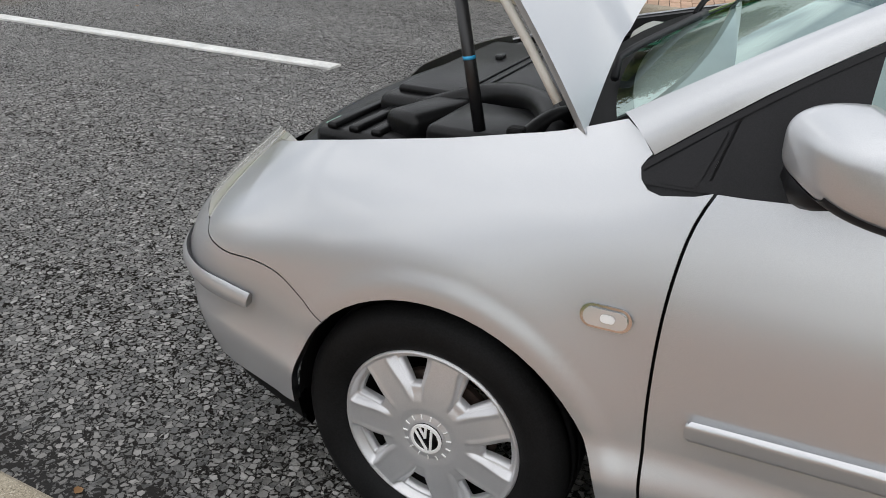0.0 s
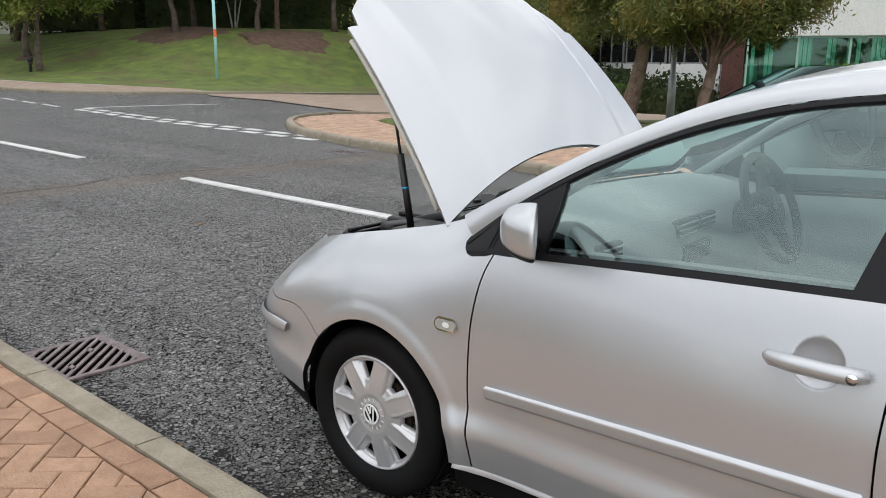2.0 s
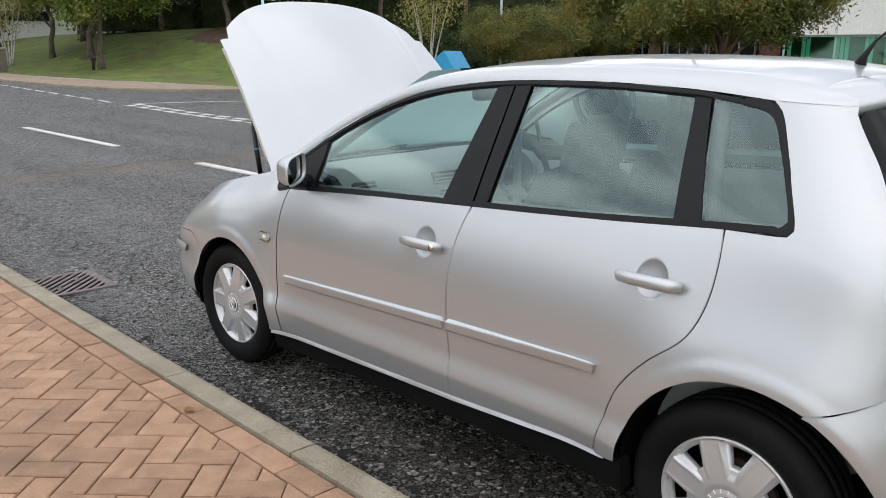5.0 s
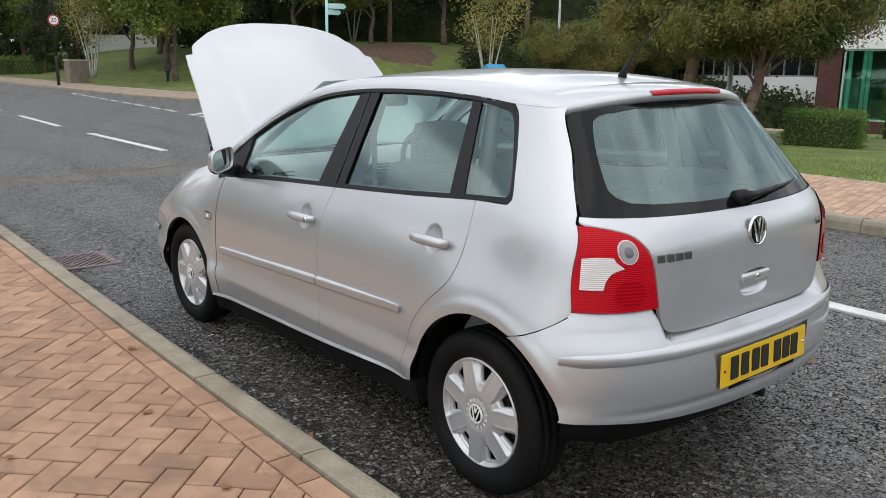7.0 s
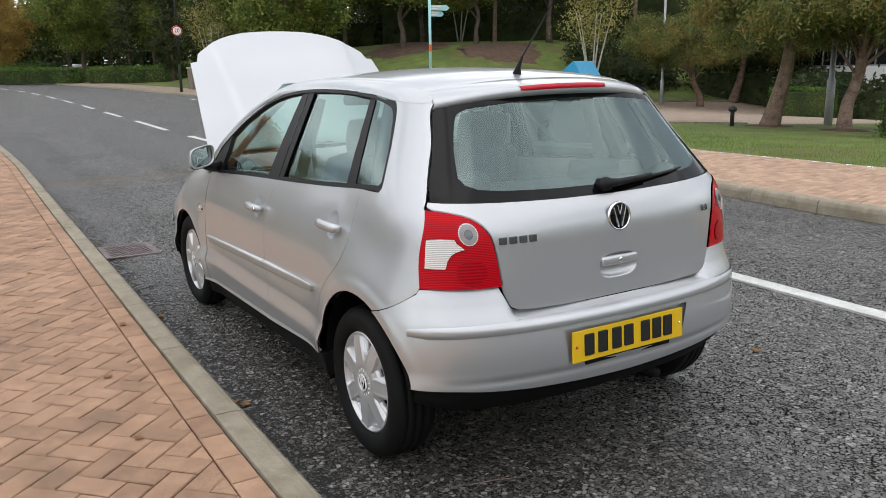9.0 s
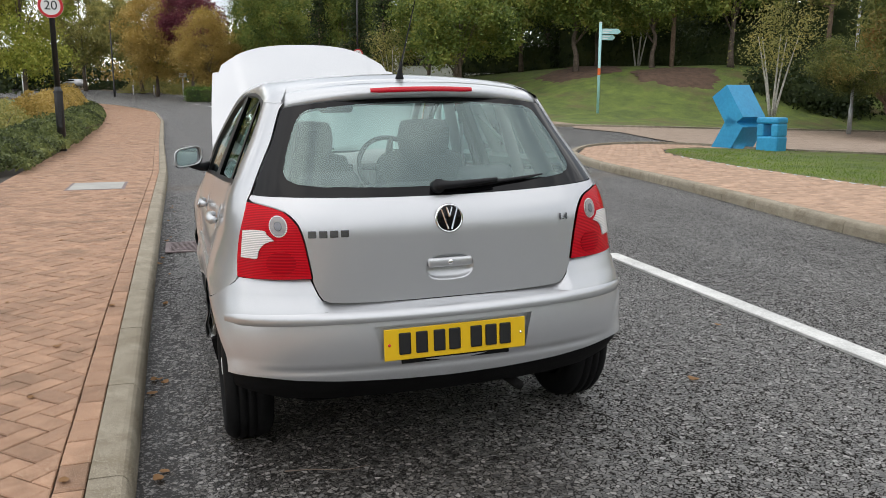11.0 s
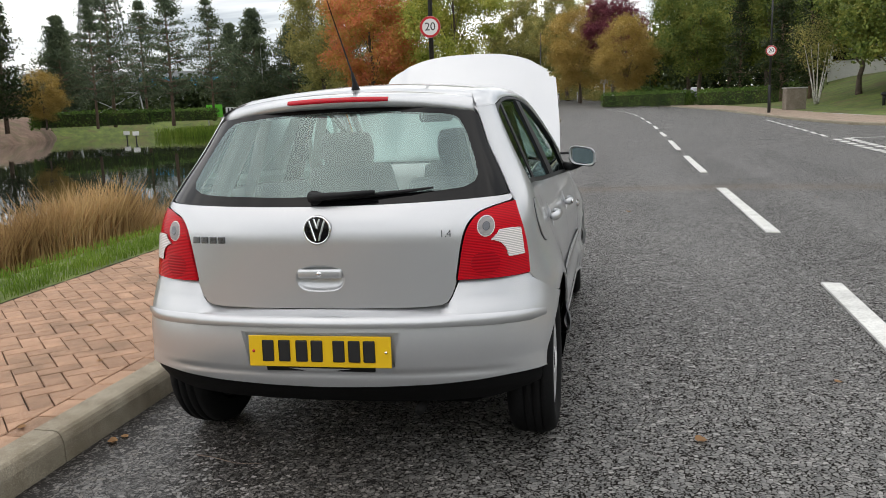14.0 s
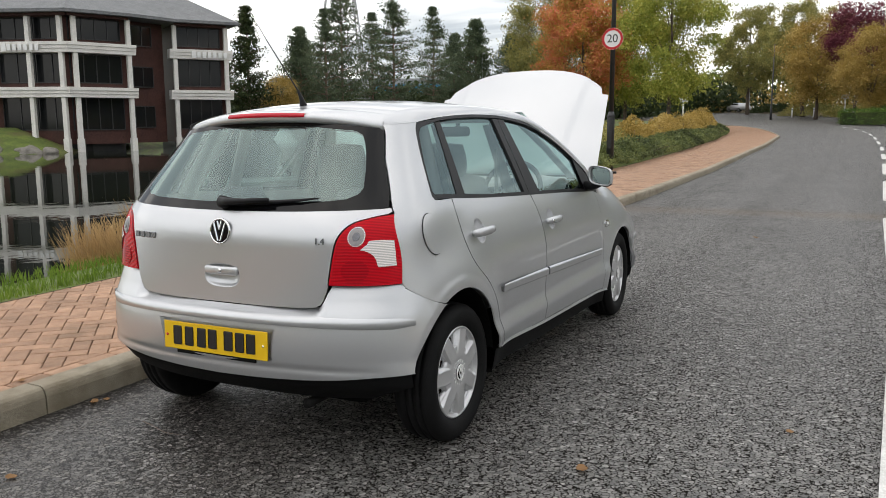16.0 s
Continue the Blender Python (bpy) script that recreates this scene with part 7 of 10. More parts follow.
for y in (-0.33, 0.33):
    part("headrest", cushion_bm((0.09, 0.25, 0.10), pose(1.235, y, 0.985, 0, 14, 0)), SEAT_CLOTH, rs_, "dark cloth headrest", True)
part("parcel_shelf", box_bm((1.42, 0, 0.955), (0.30, 1.14, 0.02), 0, 0.004), SEAT_CLOTH, car, "grey carpeted parcel shelf")
# pale inner faces of the pillars
for s in BOTH:
    for pts, r in (([(-0.86, 0.60, 0.92), (-0.5, 0.515, 1.16), (-0.2, 0.47, 1.31)], 0.02), ([(0.20, 0.585, 0.92), (0.27, 0.485, 1.30)], 0.03), ([(1.02, 0.585, 0.95), (0.99, 0.49, 1.29)], 0.028), ([(1.36, 0.55, 1.0), (1.20, 0.46, 1.29)], 0.04)):
        part("pillar_lining", tube_bm([(x, y * s, z) for x, y, z in pts], r, 8), CABIN_GREY, car, "pale pillar lining", True)


# ---------------------------------------------------------------- plants
def quad_mesh(name, corners, material, parent=None, label="", kind="", category=""):
    """Many loose quads: corners is an array of (n, 4, 3)."""
    n = len(corners)
    me = bpy.data.meshes.new(name)
    me.vertices.add(n * 4)
    me.vertices.foreach_set("co", np.ascontiguousarray(corners, dtype=np.float32).ravel())
    me.loops.add(n * 4)
    me.loops.foreach_set("vertex_index", np.arange(n * 4, dtype=np.int32))
    me.polygons.add(n)
    me.polygons.foreach_set("loop_start", np.arange(0, n * 4, 4, dtype=np.int32))
    me.update(calc_edges=True)
    me.validate()
    me.materials.append(material)
    ob = new(name, me)
    ob.parent = parent
    return tagged(ob, label, category, "", kind)


def leaf_quads(rng, centres, size, droop=0.0, slim=0.6):
    """A leaf at every centre, turned at random."""
    n = len(centres)
    a = rng.normal(size=(n, 3))
    a[:, 2] -= droop * 2
    a /= np.linalg.norm(a, axis=1)[:, None]
    b = np.cross(a, rng.normal(size=(n, 3)))
    b /= np.linalg.norm(b, axis=1)[:, None]
    s = size * rng.uniform(0.6, 1.35, size=(n, 1))
    a, b = a * s, b * s * slim
    return np.stack([centres - a * 0.5, centres + b * 0.5, centres + a * 0.5, centres - b * 0.5], axis=1)


def clumps(rng, n, centre, radii, hollow=0.55, low=-1.0):
    """Clump centres in an uneven ellipsoid, fewer inside."""
    out = []
    while len(out) < n:
        p = rng.uniform(-1, 1, 3)
        r = np.linalg.norm(p)
        q = Vector(p) * 1.7 + Vector((centre[0] * 3.1, centre[1] * 2.7, centre[2]))
        bumpy = 0.86 + 0.30 * noise.noise(q)
        if r > bumpy or r < hollow * rng.uniform(0.2, 1.0) or p[2] < low:
            continue
        out.append([centre[i] + p[i] * radii[i] for i in range(3)])
    return np.array(out)


def limb_tree(bm, rng, base, height, radius, targets, sides=9, lean=(0, 0), wobble=0.05, fork=0.28):
    """A tapered trunk and limbs that reach to the given clumps."""
    pts, n = [], 7
    for i in range(n):
        t = i / (n - 1)
        pts.append(Vector((base[0] + lean[0] * t + wobble * height * 0.2 * rng.normal() * (t > 0), base[1] + lean[1] * t + wobble * height * 0.2 * rng.normal() * (t > 0), base[2] + height * t)))
    tube(bm, spline(pts, 12), [radius * (1.35 - 0.35 * min(1, k / 1.5)) * (1 - 0.72 * k / 11) for k in range(12)], sides)
    for c in targets:
        c = Vector(c)
        t = min(0.95, max(fork, (c.z - base[2]) / height * rng.uniform(0.35, 0.75)))
        i = t * (n - 1)
        p = pts[int(i)].lerp(pts[min(int(i) + 1, n - 1)], i - int(i))
        mid = p.lerp(c, 0.5) + Vector((0, 0, 0.12 * (c - p).length))
        r0 = radius * (1 - 0.7 * t) * rng.uniform(0.28, 0.45)
        tube(bm, spline([p, mid, c], 6), [r0 * (1 - 0.8 * k / 5) for k in range(6)], 5, False)


def make_tree(seed, label, height, crown_z, radii, leaves, leaf, per, size, bark=BARK, trunk=0.16, n_clump=60, spread=0.55, lean=(0, 0), low=-1.0, hollow=0.55, droop=0.0, name="tree", wobble=0.05, limbs=16, fork=0.28, slim=0.6):
    rng = np.random.default_rng(seed)
    t = thing(name, label, "tree")
    cs = clumps(rng, n_clump, (lean[0], lean[1], crown_z), radii, hollow, low)
    bm = bmesh.new()
    limb_tree(bm, rng, (0, 0, -0.15), crown_z + radii[2] * 0.5, trunk, cs[rng.permutation(len(cs))[:limbs]], 9, lean, wobble, fork)
    part("trunk", bm, bark, t, "", True)
    pts = np.repeat(cs, per, axis=0)
    off = rng.normal(size=pts.shape) * spread
    off[:, 2] *= 0.7
    pts = pts + off
    quad_mesh("crown", leaf_quads(rng, pts, size, droop, slim), leaves, t)
    return t


def make_conifer(seed, label, height, spread, leaves, per=34, size=0.34, trunk=0.2, bare=0.18, sparse=1.0, name="conifer"):
    """A pine or larch: level whorls of limbs with needle tufts along them."""
    rng = np.random.default_rng(seed)
    t = thing(name, label, "tree")
    bm = bmesh.new()
    tube(bm, [(0, 0, -0.2), (0.1, 0, height * 0.5), (0, 0.05, height)], [trunk, trunk * 0.6, 0.02], 8)
    pts = []
    z = height * bare
    while z < height * 0.985:
        u = (z - height * bare) / (height * (1 - bare))
        reach = spread * (1 - u) ** 0.75 * (0.55 + 0.45 * min(1, u * 5))
        for _ in range(int(4 + 3 * sparse)):
            a = rng.uniform(0, 2 * math.pi)
            r = reach * rng.uniform(0.45, 1.15)
            end = Vector((math.cos(a) * r, math.sin(a) * r, z + r * rng.uniform(-0.05, 0.35)))
            tube(bm, [(0, 0, z - 0.1 * r), end], [0.03 + 0.01 * reach, 0.01], 4, False)
            for s in np.linspace(0.3, 1.0, 5):
                c = Vector((0, 0, z)).lerp(end, s)
                m = int(per / 5 * (0.6 + 0.8 * rng.random()))
                p = rng.normal(size=(m, 3)) * (0.22 + 0.10 * reach * 0.5)
                p[:, 2] *= 0.6
                pts.append(p + np.array(c))
        z += height * 0.05 * rng.uniform(0.7, 1.3) / (0.5 + 0.5 * sparse)
    part("trunk", bm, PINE_BARK, t, "", True)
    quad_mesh("crown", leaf_quads(rng, np.concatenate(pts), size, 0.0, 0.35), leaves, t)
    return t


def set_at(ob, x, y, turn=0.0, scale=1.0, dz=0.0, tall=None):
    return Matrix.LocRotScale((x, y, land(x, y) + 0.08 + dz), Euler((0, 0, radians(turn))), (scale, scale, tall or scale))


def plant(template, places, group=""):
    """The first place takes the template itself, the others take copies. A place: x, y, scale."""
    rng = random.Random(len(places) * 7 + int(abs(places[0][0])))
    for k, (x, y, s) in enumerate(places):
        m = set_at(template, x, y, rng.uniform(0, 360), s, 0, s * rng.uniform(0.93, 1.08))
        if k == 0:
            template.matrix_basis = m
            if group:
                tagged(template, group=group)
        else:
            if k == 1:
                template_scale = template.scale.copy()
            c = copy_thing(template, m @ Matrix.Diagonal((1 / template.scale[0], 1 / template.scale[1], 1 / template.scale[2], 1)))


# trees on the far lawn
plant(make_tree(11, "green leafy maple starting to turn, on a mown lawn", 8.0, 5.6, (3.9, 3.9, 3.1), LEAF_GREEN, "", 260, 0.23, BARK, 0.19, 70, 0.5, low=-0.75),
      [(-45.7, 16.4, 0.92), (-46.2, 24.8, 1.0), (-52.5, 18.5, 1.05), (-50.0, 28.5, 0.95), (-57.5, 17.8, 1.0), (-63, 22, 1.1), (-56, 33, 1.1), (-42, 34, 1.0), (-57, 25.5, 1.0), (-43.5, 29, 0.85)], "trees on the lawn")
plant(make_tree(12, "dark green leafy tree with a broad crown", 9.5, 6.4, (4.3, 4.3, 4.2), LEAF_DARK, "", 240, 0.27, BARK, 0.22, 80, 0.55, low=-0.8),
      [(-48, 39, 1.0), (-58, 41, 1.15), (-39, 45, 1.1), (-30, 44, 1.0), (-68, 33, 1.2), (-22, 48, 1.0), (-74, 26, 1.1)], "dark trees behind the lawn")
plant(make_tree(13, "green roadside tree with yellowing leaves", 12.0, 7.6, (4.6, 4.6, 5.2), LEAF_GREEN, "", 400, 0.21, BARK, 0.24, 85, 0.6, low=-0.85),
      [(-86, 10.2, 1.0), (-94, 9.6, 1.05), (-80, 15.5, 0.95), (-100, 15, 1.1), (-88, 19, 1.05)], "roadside trees")
plant(make_conifer(14, "tall dark straight pine behind the lawn", 13.0, 2.3, LEAF_DARK, 40, 0.36, 0.20, 0.10, 1.0), [(-78, 13.0, 0.9), (-84, 16.5, 1.0), (-72, 15.5, 0.95), (-66, 16.5, 0.85)], "dark pines behind the sign")
# turning trees beyond the bend
plant(make_tree(15, "orange and red autumn tree by the pond", 12.0, 6.6, (4.0, 4.0, 5.6), LEAF_ORANGE, "", 442, 0.19, BARK, 0.16, 85, 0.5, low=-0.8, droop=0.3), [(-55.2, -16.4, 1.0)])
plant(make_tree(16, "tall yellow-green tree by the pavement", 12.5, 6.8, (3.9, 3.9, 5.8), LEAF_YELLOW, "", 425, 0.18, BARK, 0.16, 85, 0.5, low=-0.85), [(-54.6, -10.0, 0.95), (-62, -15.0, 0.9)])
plant(make_tree(17, "tall narrow grey-green poplar by the pond", 17.0, 8.6, (4.2, 4.2, 8.0), LEAF_OLIVE, "", 320, 0.21, BARK, 0.25, 100, 0.6, low=-0.95, droop=0.4), [(-84, -30.5, 1.0), (-80, -26.5, 0.8)])
plant(make_tree(18, "tall weeping yellow-olive tree beyond the road", 17.0, 9.0, (5.6, 5.6, 7.4), LEAF_OLIVE, "", 323, 0.25, BARK, 0.26, 115, 0.50, low=-0.9, droop=0.8), [(-116, -5.0, 1.0), (-124, -13.0, 0.95)])
plant(make_tree(19, "purple-leaved tree beyond the road", 13.0, 8.6, (4.0, 4.0, 4.6), LEAF_PURPLE, "", 304, 0.22, BARK, 0.2, 75, 0.55, low=-0.9), [(-102, 1.2, 1.0)])
plant(make_tree(20, "golden autumn tree beyond the road", 10.0, 6.2, (4.2, 4.2, 5.0), LEAF_GOLD, "", 272, 0.19, BARK, 0.17, 105, 0.50, low=-0.9), [(-92, 2.6, 0.9), (-106, -3.0, 1.25), (-58.8, -47.0, 0.50)])
# dark pines and larches over the pond
plant(make_conifer(21, "dark bushy pine over the pond", 11.0, 4.4, LEAF_CONIFER, 150, 0.29, 0.22, 0.08, 1.0), [(-97.6, -39.6, 1.1), (-96.1, -44, 1.15), (-104, -36, 1.0), (-76, -57.6, 1.0), (-102, -50, 1.05), (-70, -66, 1.0), (-110, -28, 1.0), (-88, -66, 1.0)], "pines over the pond")
plant(make_conifer(26, "dark pine beside the water", 11.4, 2.8, LEAF_DARK, 60, 0.34, 0.2, 0.12, 1.0), [(-54.5, -47.4, 0.95)])
plant(make_conifer(22, "tall open larch with a straight trunk", 13.5, 3.7, LEAF_CONIFER, 95, 0.27, 0.17, 0.22, 0.9), [(-64.8, -38.3, 1.0), (-66.7, -45.5, 1.1), (-80, -50, 1.0), (-61, -43.5, 0.8), (-84, -44, 0.95)], "larches over the pond")
# pines with twisted trunks on the near lawn
t = make_tree(23, "leaning scots pine with brown bark and rusty needles", 5.0, 3.25, (3.3, 3.3, 1.9), LEAF_PINE, "", 430, 0.14, PINE_BARK, 0.225, 135, 0.25, lean=(0.5, 0.6), low=-0.62, fork=0.62, hollow=0.3, slim=0.24, name="pine_tree", limbs=22)
plant(t, [(-9.9, 15.9, 1.0), (-29.5, 38.0, 1.2)], "pines on the near lawn")
t = make_tree(24, "twisted low pine with rusty needles", 4.6, 3.15, (3.3, 3.3, 1.7), LEAF_PINE, "", 430, 0.14, PINE_BARK, 0.16, 135, 0.25, lean=(1.0, 0.9), low=-0.62, hollow=0.3, slim=0.24, name="pine_tree", wobble=0.25, limbs=24)
plant(t, [(-7.8, 15.9, 1.0), (-27.5, 33.0, 1.1)], "pines on the near lawn")
# birch with white stems
rng = np.random.default_rng(31)
birch = thing("birch_tree", "slender birch with several white stems", "tree")
bm = bmesh.new()
cs = clumps(rng, 46, (0, 0, 4.6), (2.1, 2.1, 2.6), 0.2)
for k in range(5):
    a = k * 1.26
    top = Vector((math.cos(a) * 1.1, math.sin(a) * 1.1, 4.6))
    tube(bm, spline([(0.1 * math.cos(a), 0.1 * math.sin(a), -0.1), (math.cos(a) * 0.5, math.sin(a) * 0.5, 2.0), top], 8), [0.075 * (1 - 0.75 * i / 7) for i in range(8)], 7)
part("trunk", bm, BIRCH_BARK, birch, "white birch stems", True)
quad_mesh("crown", leaf_quads(rng, np.repeat(cs, 75, axis=0) + rng.normal(size=(46 * 75, 3)) * 0.42, 0.13), LEAF_OLIVE, birch)
plant(birch, [(-33.5, 30.5, 1.0), (-58, 15.2, 0.9), (-52, 33, 1.0)], "birches")
# tall bare-trunked pine behind the fingerpost
plant(make_conifer(25, "tall pine with a long bare trunk", 11.0, 2.4, LEAF_PINE, 40, 0.3, 0.17, 0.38, 0.9), [(-43.4, 30.4, 1.0), (-38.5, 38.5, 1.05)], "tall pines")


def hedge(name, label, a, b, depth, height, leaves, n, size, ragged=0.10, kind="", category="hedge"):
    """A clipped hedge between two ground points: a dark core within a coat of leaves."""
    rng = np.random.default_rng(int(abs(a[0] * 13 + a[1] * 7 + n)))
    a, b = Vector(a), Vector(b)
    way = (b - a)
    long = way.length
    way.normalize()
    side = Vector((-way.y, way.x))
    h = thing(name, label, category)
    pts = []
    for _ in range(n):
        u, v, w = rng.uniform(0, long), rng.uniform(-0.5, 0.5) * depth, rng.uniform(0.0, height)
        face = rng.integers(0, 5)
        if face == 0:
            w = height
        elif face in (1, 2):
            v = -depth / 2 if face == 1 else depth / 2
        elif face == 3:
            u = 0 if rng.random() < 0.5 else long
        p = a + way * u + side * v
        pts.append((p.x + rng.normal() * ragged, p.y + rng.normal() * ragged, land(p.x, p.y) + 0.1 + w + rng.normal() * ragged * 0.8))
    quad_mesh("leaves", leaf_quads(rng, np.array(pts), size), leaves, h)
    mid = (a + b) / 2
    # a plain box whose dark colour stands for the shade inside the hedge
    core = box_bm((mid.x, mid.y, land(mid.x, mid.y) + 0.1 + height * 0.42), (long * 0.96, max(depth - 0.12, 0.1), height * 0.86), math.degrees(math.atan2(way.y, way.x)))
    part("core", core, LEAF_DARK, h, "dark box for the shaded inside")
    return h


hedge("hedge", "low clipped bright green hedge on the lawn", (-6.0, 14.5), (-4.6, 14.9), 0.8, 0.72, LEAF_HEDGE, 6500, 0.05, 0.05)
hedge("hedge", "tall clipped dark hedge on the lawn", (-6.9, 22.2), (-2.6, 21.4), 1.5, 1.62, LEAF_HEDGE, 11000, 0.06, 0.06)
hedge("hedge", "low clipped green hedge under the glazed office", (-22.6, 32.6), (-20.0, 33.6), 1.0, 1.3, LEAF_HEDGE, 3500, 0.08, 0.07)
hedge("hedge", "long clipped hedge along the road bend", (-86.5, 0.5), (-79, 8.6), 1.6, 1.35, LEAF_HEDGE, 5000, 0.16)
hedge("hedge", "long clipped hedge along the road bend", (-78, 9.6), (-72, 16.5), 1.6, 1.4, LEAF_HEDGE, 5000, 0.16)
hedge("hedge", "clipped hedge across the pond", (-70, -44), (-60, -49), 1.8, 1.3, LEAF_HEDGE, 4000, 0.2)
hedge("hedge", "clipped hedge across the pond", (-82, -43), (-74, -48), 1.8, 1.2, LEAF_HEDGE, 3000, 0.2)
for k, (a, b, hgt) in enumerate((((-66, 24), (-58, 29.5), 2.2), ((-58, 29), (-54.5, 37.5), 3.6), ((-48, 35), (-40, 38.5), 2.4), ((-55, 37), (-46, 42), 5.0), ((-45, 41), (-34, 45), 5.5), ((-33, 39), (-24, 42), 2.2), ((-24, 36), (-17, 38), 1.6), ((-38, 33.5), (-33, 36), 1.2))):
    hedge("shrubbery", "dark dense shrubs behind the lawn", a, b, 3.2, hgt, LEAF_DARK, 5200, 0.24, 0.35, "", "shrub")

# spreading shrubs between the pavement and the pond
GOLD_TEXT = "clipped golden shrub behind the low hedge by the pavement"
for k, (x0, x1, off, wide, tall, mat, n) in enumerate((
        (-7.3, -11.0, 1.2, 1.7, 0.62, LEAF_JUNIPER, 9500), (-10, -15, 0.9, 2.2, 0.64, LEAF_JUNIPER, 12000), (-14.6, -20, 0.72, 2.0, 0.62, LEAF_JUNIPER, 11000),
        (-19.5, -26, 0.72, 2.0, 0.60, LEAF_JUNIPER, 11000), (-25.5, -32, 0.72, 2.0, 0.58, LEAF_JUNIPER, 9500), (-31.5, -38, 0.7, 1.9, 0.56, LEAF_JUNIPER, 8500), (-37.5, -46, 0.6, 1.6, 0.54, LEAF_JUNIPER, 8500), (-45.5, -53, 0.6, 1.6, 0.54, LEAF_JUNIPER, 8500),
        (-12, -20, 3.0, 2.4, 1.05, LEAF_OLIVE, 9500), (-19, -27, 2.9, 2.4, 1.0, LEAF_OLIVE, 9500),
        (-26, -33, 2.2, 1.9, 1.05, LEAF_GOLD, 9500), (-32.5, -40, 2.0, 1.9, 1.22, LEAF_GOLD, 9500), (-39.5, -47, 1.8, 2.0, 1.36, LEAF_GOLD, 10000), (-46.5, -55, 1.6, 2.2, 1.45, LEAF_GOLD, 10000))):
    rng = np.random.default_rng(70 + k)
    s = thing("shrub", GOLD_TEXT if mat is LEAF_GOLD else "low dense dark green shrub beside the pavement" if mat is LEAF_JUNIPER else "loose olive shrub at the back of the pavement bed", "shrub")
    u = rng.uniform(0, 1, n)
    v = rng.uniform(-0.56, 0.5, n)
    x = x0 + (x1 - x0) * u
    y = np.array([left_back(a) for a in x]) - off + v * wide
    end = np.clip(np.minimum(u, 1 - u) * abs(x1 - x0) / 0.7, 0.25, 1) if mat is LEAF_GOLD else 1.0
    prof = np.exp(-(np.abs(v) / 0.50) ** 3.0)
    bumps = np.array([0.85 + 0.42 * noise.noise(Vector((a * 0.8, b * 0.8, 3.3))) + 0.2 * noise.noise(Vector((a * 2.3, b * 2.3, 1.3))) for a, b in zip(x, y)])
    z = np.array([max(ground_height(a, b), WATER_LEVEL) for a, b in zip(x, y)]) + tall * prof * bumps * end * rng.uniform(0.25, 1.05, n) ** 0.6 + 0.03
    quad_mesh("leaves", leaf_quads(rng, np.stack([x, y, z], 1), 0.075 if x0 > -20 else 0.10, 0.1), mat, s)
    bm = bmesh.new()
    for _ in range(16):
        cx = rng.uniform(min(x0, x1), max(x0, x1))
        cy = left_back(cx) - off + rng.normal() * 0.2 * wide
        g = max(ground_height(cx, cy), WATER_LEVEL)
        e = Vector((cx + rng.normal() * 0.4, cy + rng.normal() * 0.4, g + tall * 0.75))
        tube(bm, spline([(cx, cy, g - 0.05), Vector((cx, cy, g)).lerp(e, 0.5) + Vector((0, 0, 0.12)), e], 5), [0.014, 0.012, 0.010, 0.007, 0.004], 5, False)
    part("stem_clump", bm, BARK, s, "", False, "stuff")
# spreading shrubs on the bark bank outside the road bend
for k, (cx, cy, rad, tall, mat, text) in enumerate(((-118, -3.5, 5.0, 1.9, LEAF_OLIVE, "grey-green spreading shrub on the bark bank"), (-114, 1.8, 4.5, 1.7, LEAF_OLIVE, "grey-green spreading shrub on the bark bank"),
                                                    (-104, 4.6, 3.2, 1.7, LEAF_HEDGE, "bright green rounded shrub on the bark bank"), (-98, 6.4, 3.2, 1.8, LEAF_HEDGE, "bright green rounded shrub on the bark bank"),
                                                    (-128, -9.5, 4.0, 1.5, LEAF_DARK, "dark low shrub on the bark bank"))):
    rng = np.random.default_rng(170 + k)
    s = thing("shrub", text, "shrub", (cx, cy, land(cx, cy)))
    p = rng.normal(size=(5200, 3))
    p /= np.linalg.norm(p, axis=1)[:, None]
    lump = np.array([0.85 + 0.4 * noise.noise(Vector(q) * 2.2 + Vector((k, 0, 0))) for q in p]) * rng.uniform(0.8, 1.05, 5200)
    p = p * lump[:, None] * (rad * 0.7, rad, tall)
    p[:, 2] = np.abs(p[:, 2]) + 0.05
    quad_mesh("leaves", leaf_quads(rng, p, 0.22), mat, s)


def blades(name, label, n, where, tall, wide, material, seed, bend=0.25, category="reeds"):
    """Upright bent blades standing where where(rng) gives x, y, base."""
    rng = np.random.default_rng(seed)
    quads = np.zeros((n * 2, 4, 3))
    for i in range(n):
        x, y, z = where(rng)
        h = tall * rng.uniform(0.6, 1.15)
        a = rng.uniform(0, 2 * math.pi)
        d = np.array((math.cos(a), math.sin(a), 0)) * h * bend * rng.uniform(0.2, 1.4)
        b = rng.uniform(0, 2 * math.pi)
        w = np.array((math.cos(b), math.sin(b), 0)) * wide * rng.uniform(0.6, 1.3) / 2
        p0 = np.array((x, y, z))
        p1 = p0 + d * 0.3 + np.array((0, 0, h * 0.6))
        p2 = p0 + d + np.array((0, 0, h))
        quads[i * 2] = (p0 - w, p0 + w, p1 + w * 0.9, p1 - w * 0.9)
        quads[i * 2 + 1] = (p1 - w * 0.9, p1 + w * 0.9, p2 + w * 0.25, p2 - w * 0.25)
    return quad_mesh(name, quads, material, None, label, "stuff", category)


def reed_place(x0, x1, y0, y1):
    def f(rng):
        x = rng.uniform(x0, x1)
        y = rng.uniform(y0, y1) + 0.35 * math.sin(x * 1.3)
        return x, y, max(ground_height(x, y), WATER_LEVEL) - 0.05
    return f


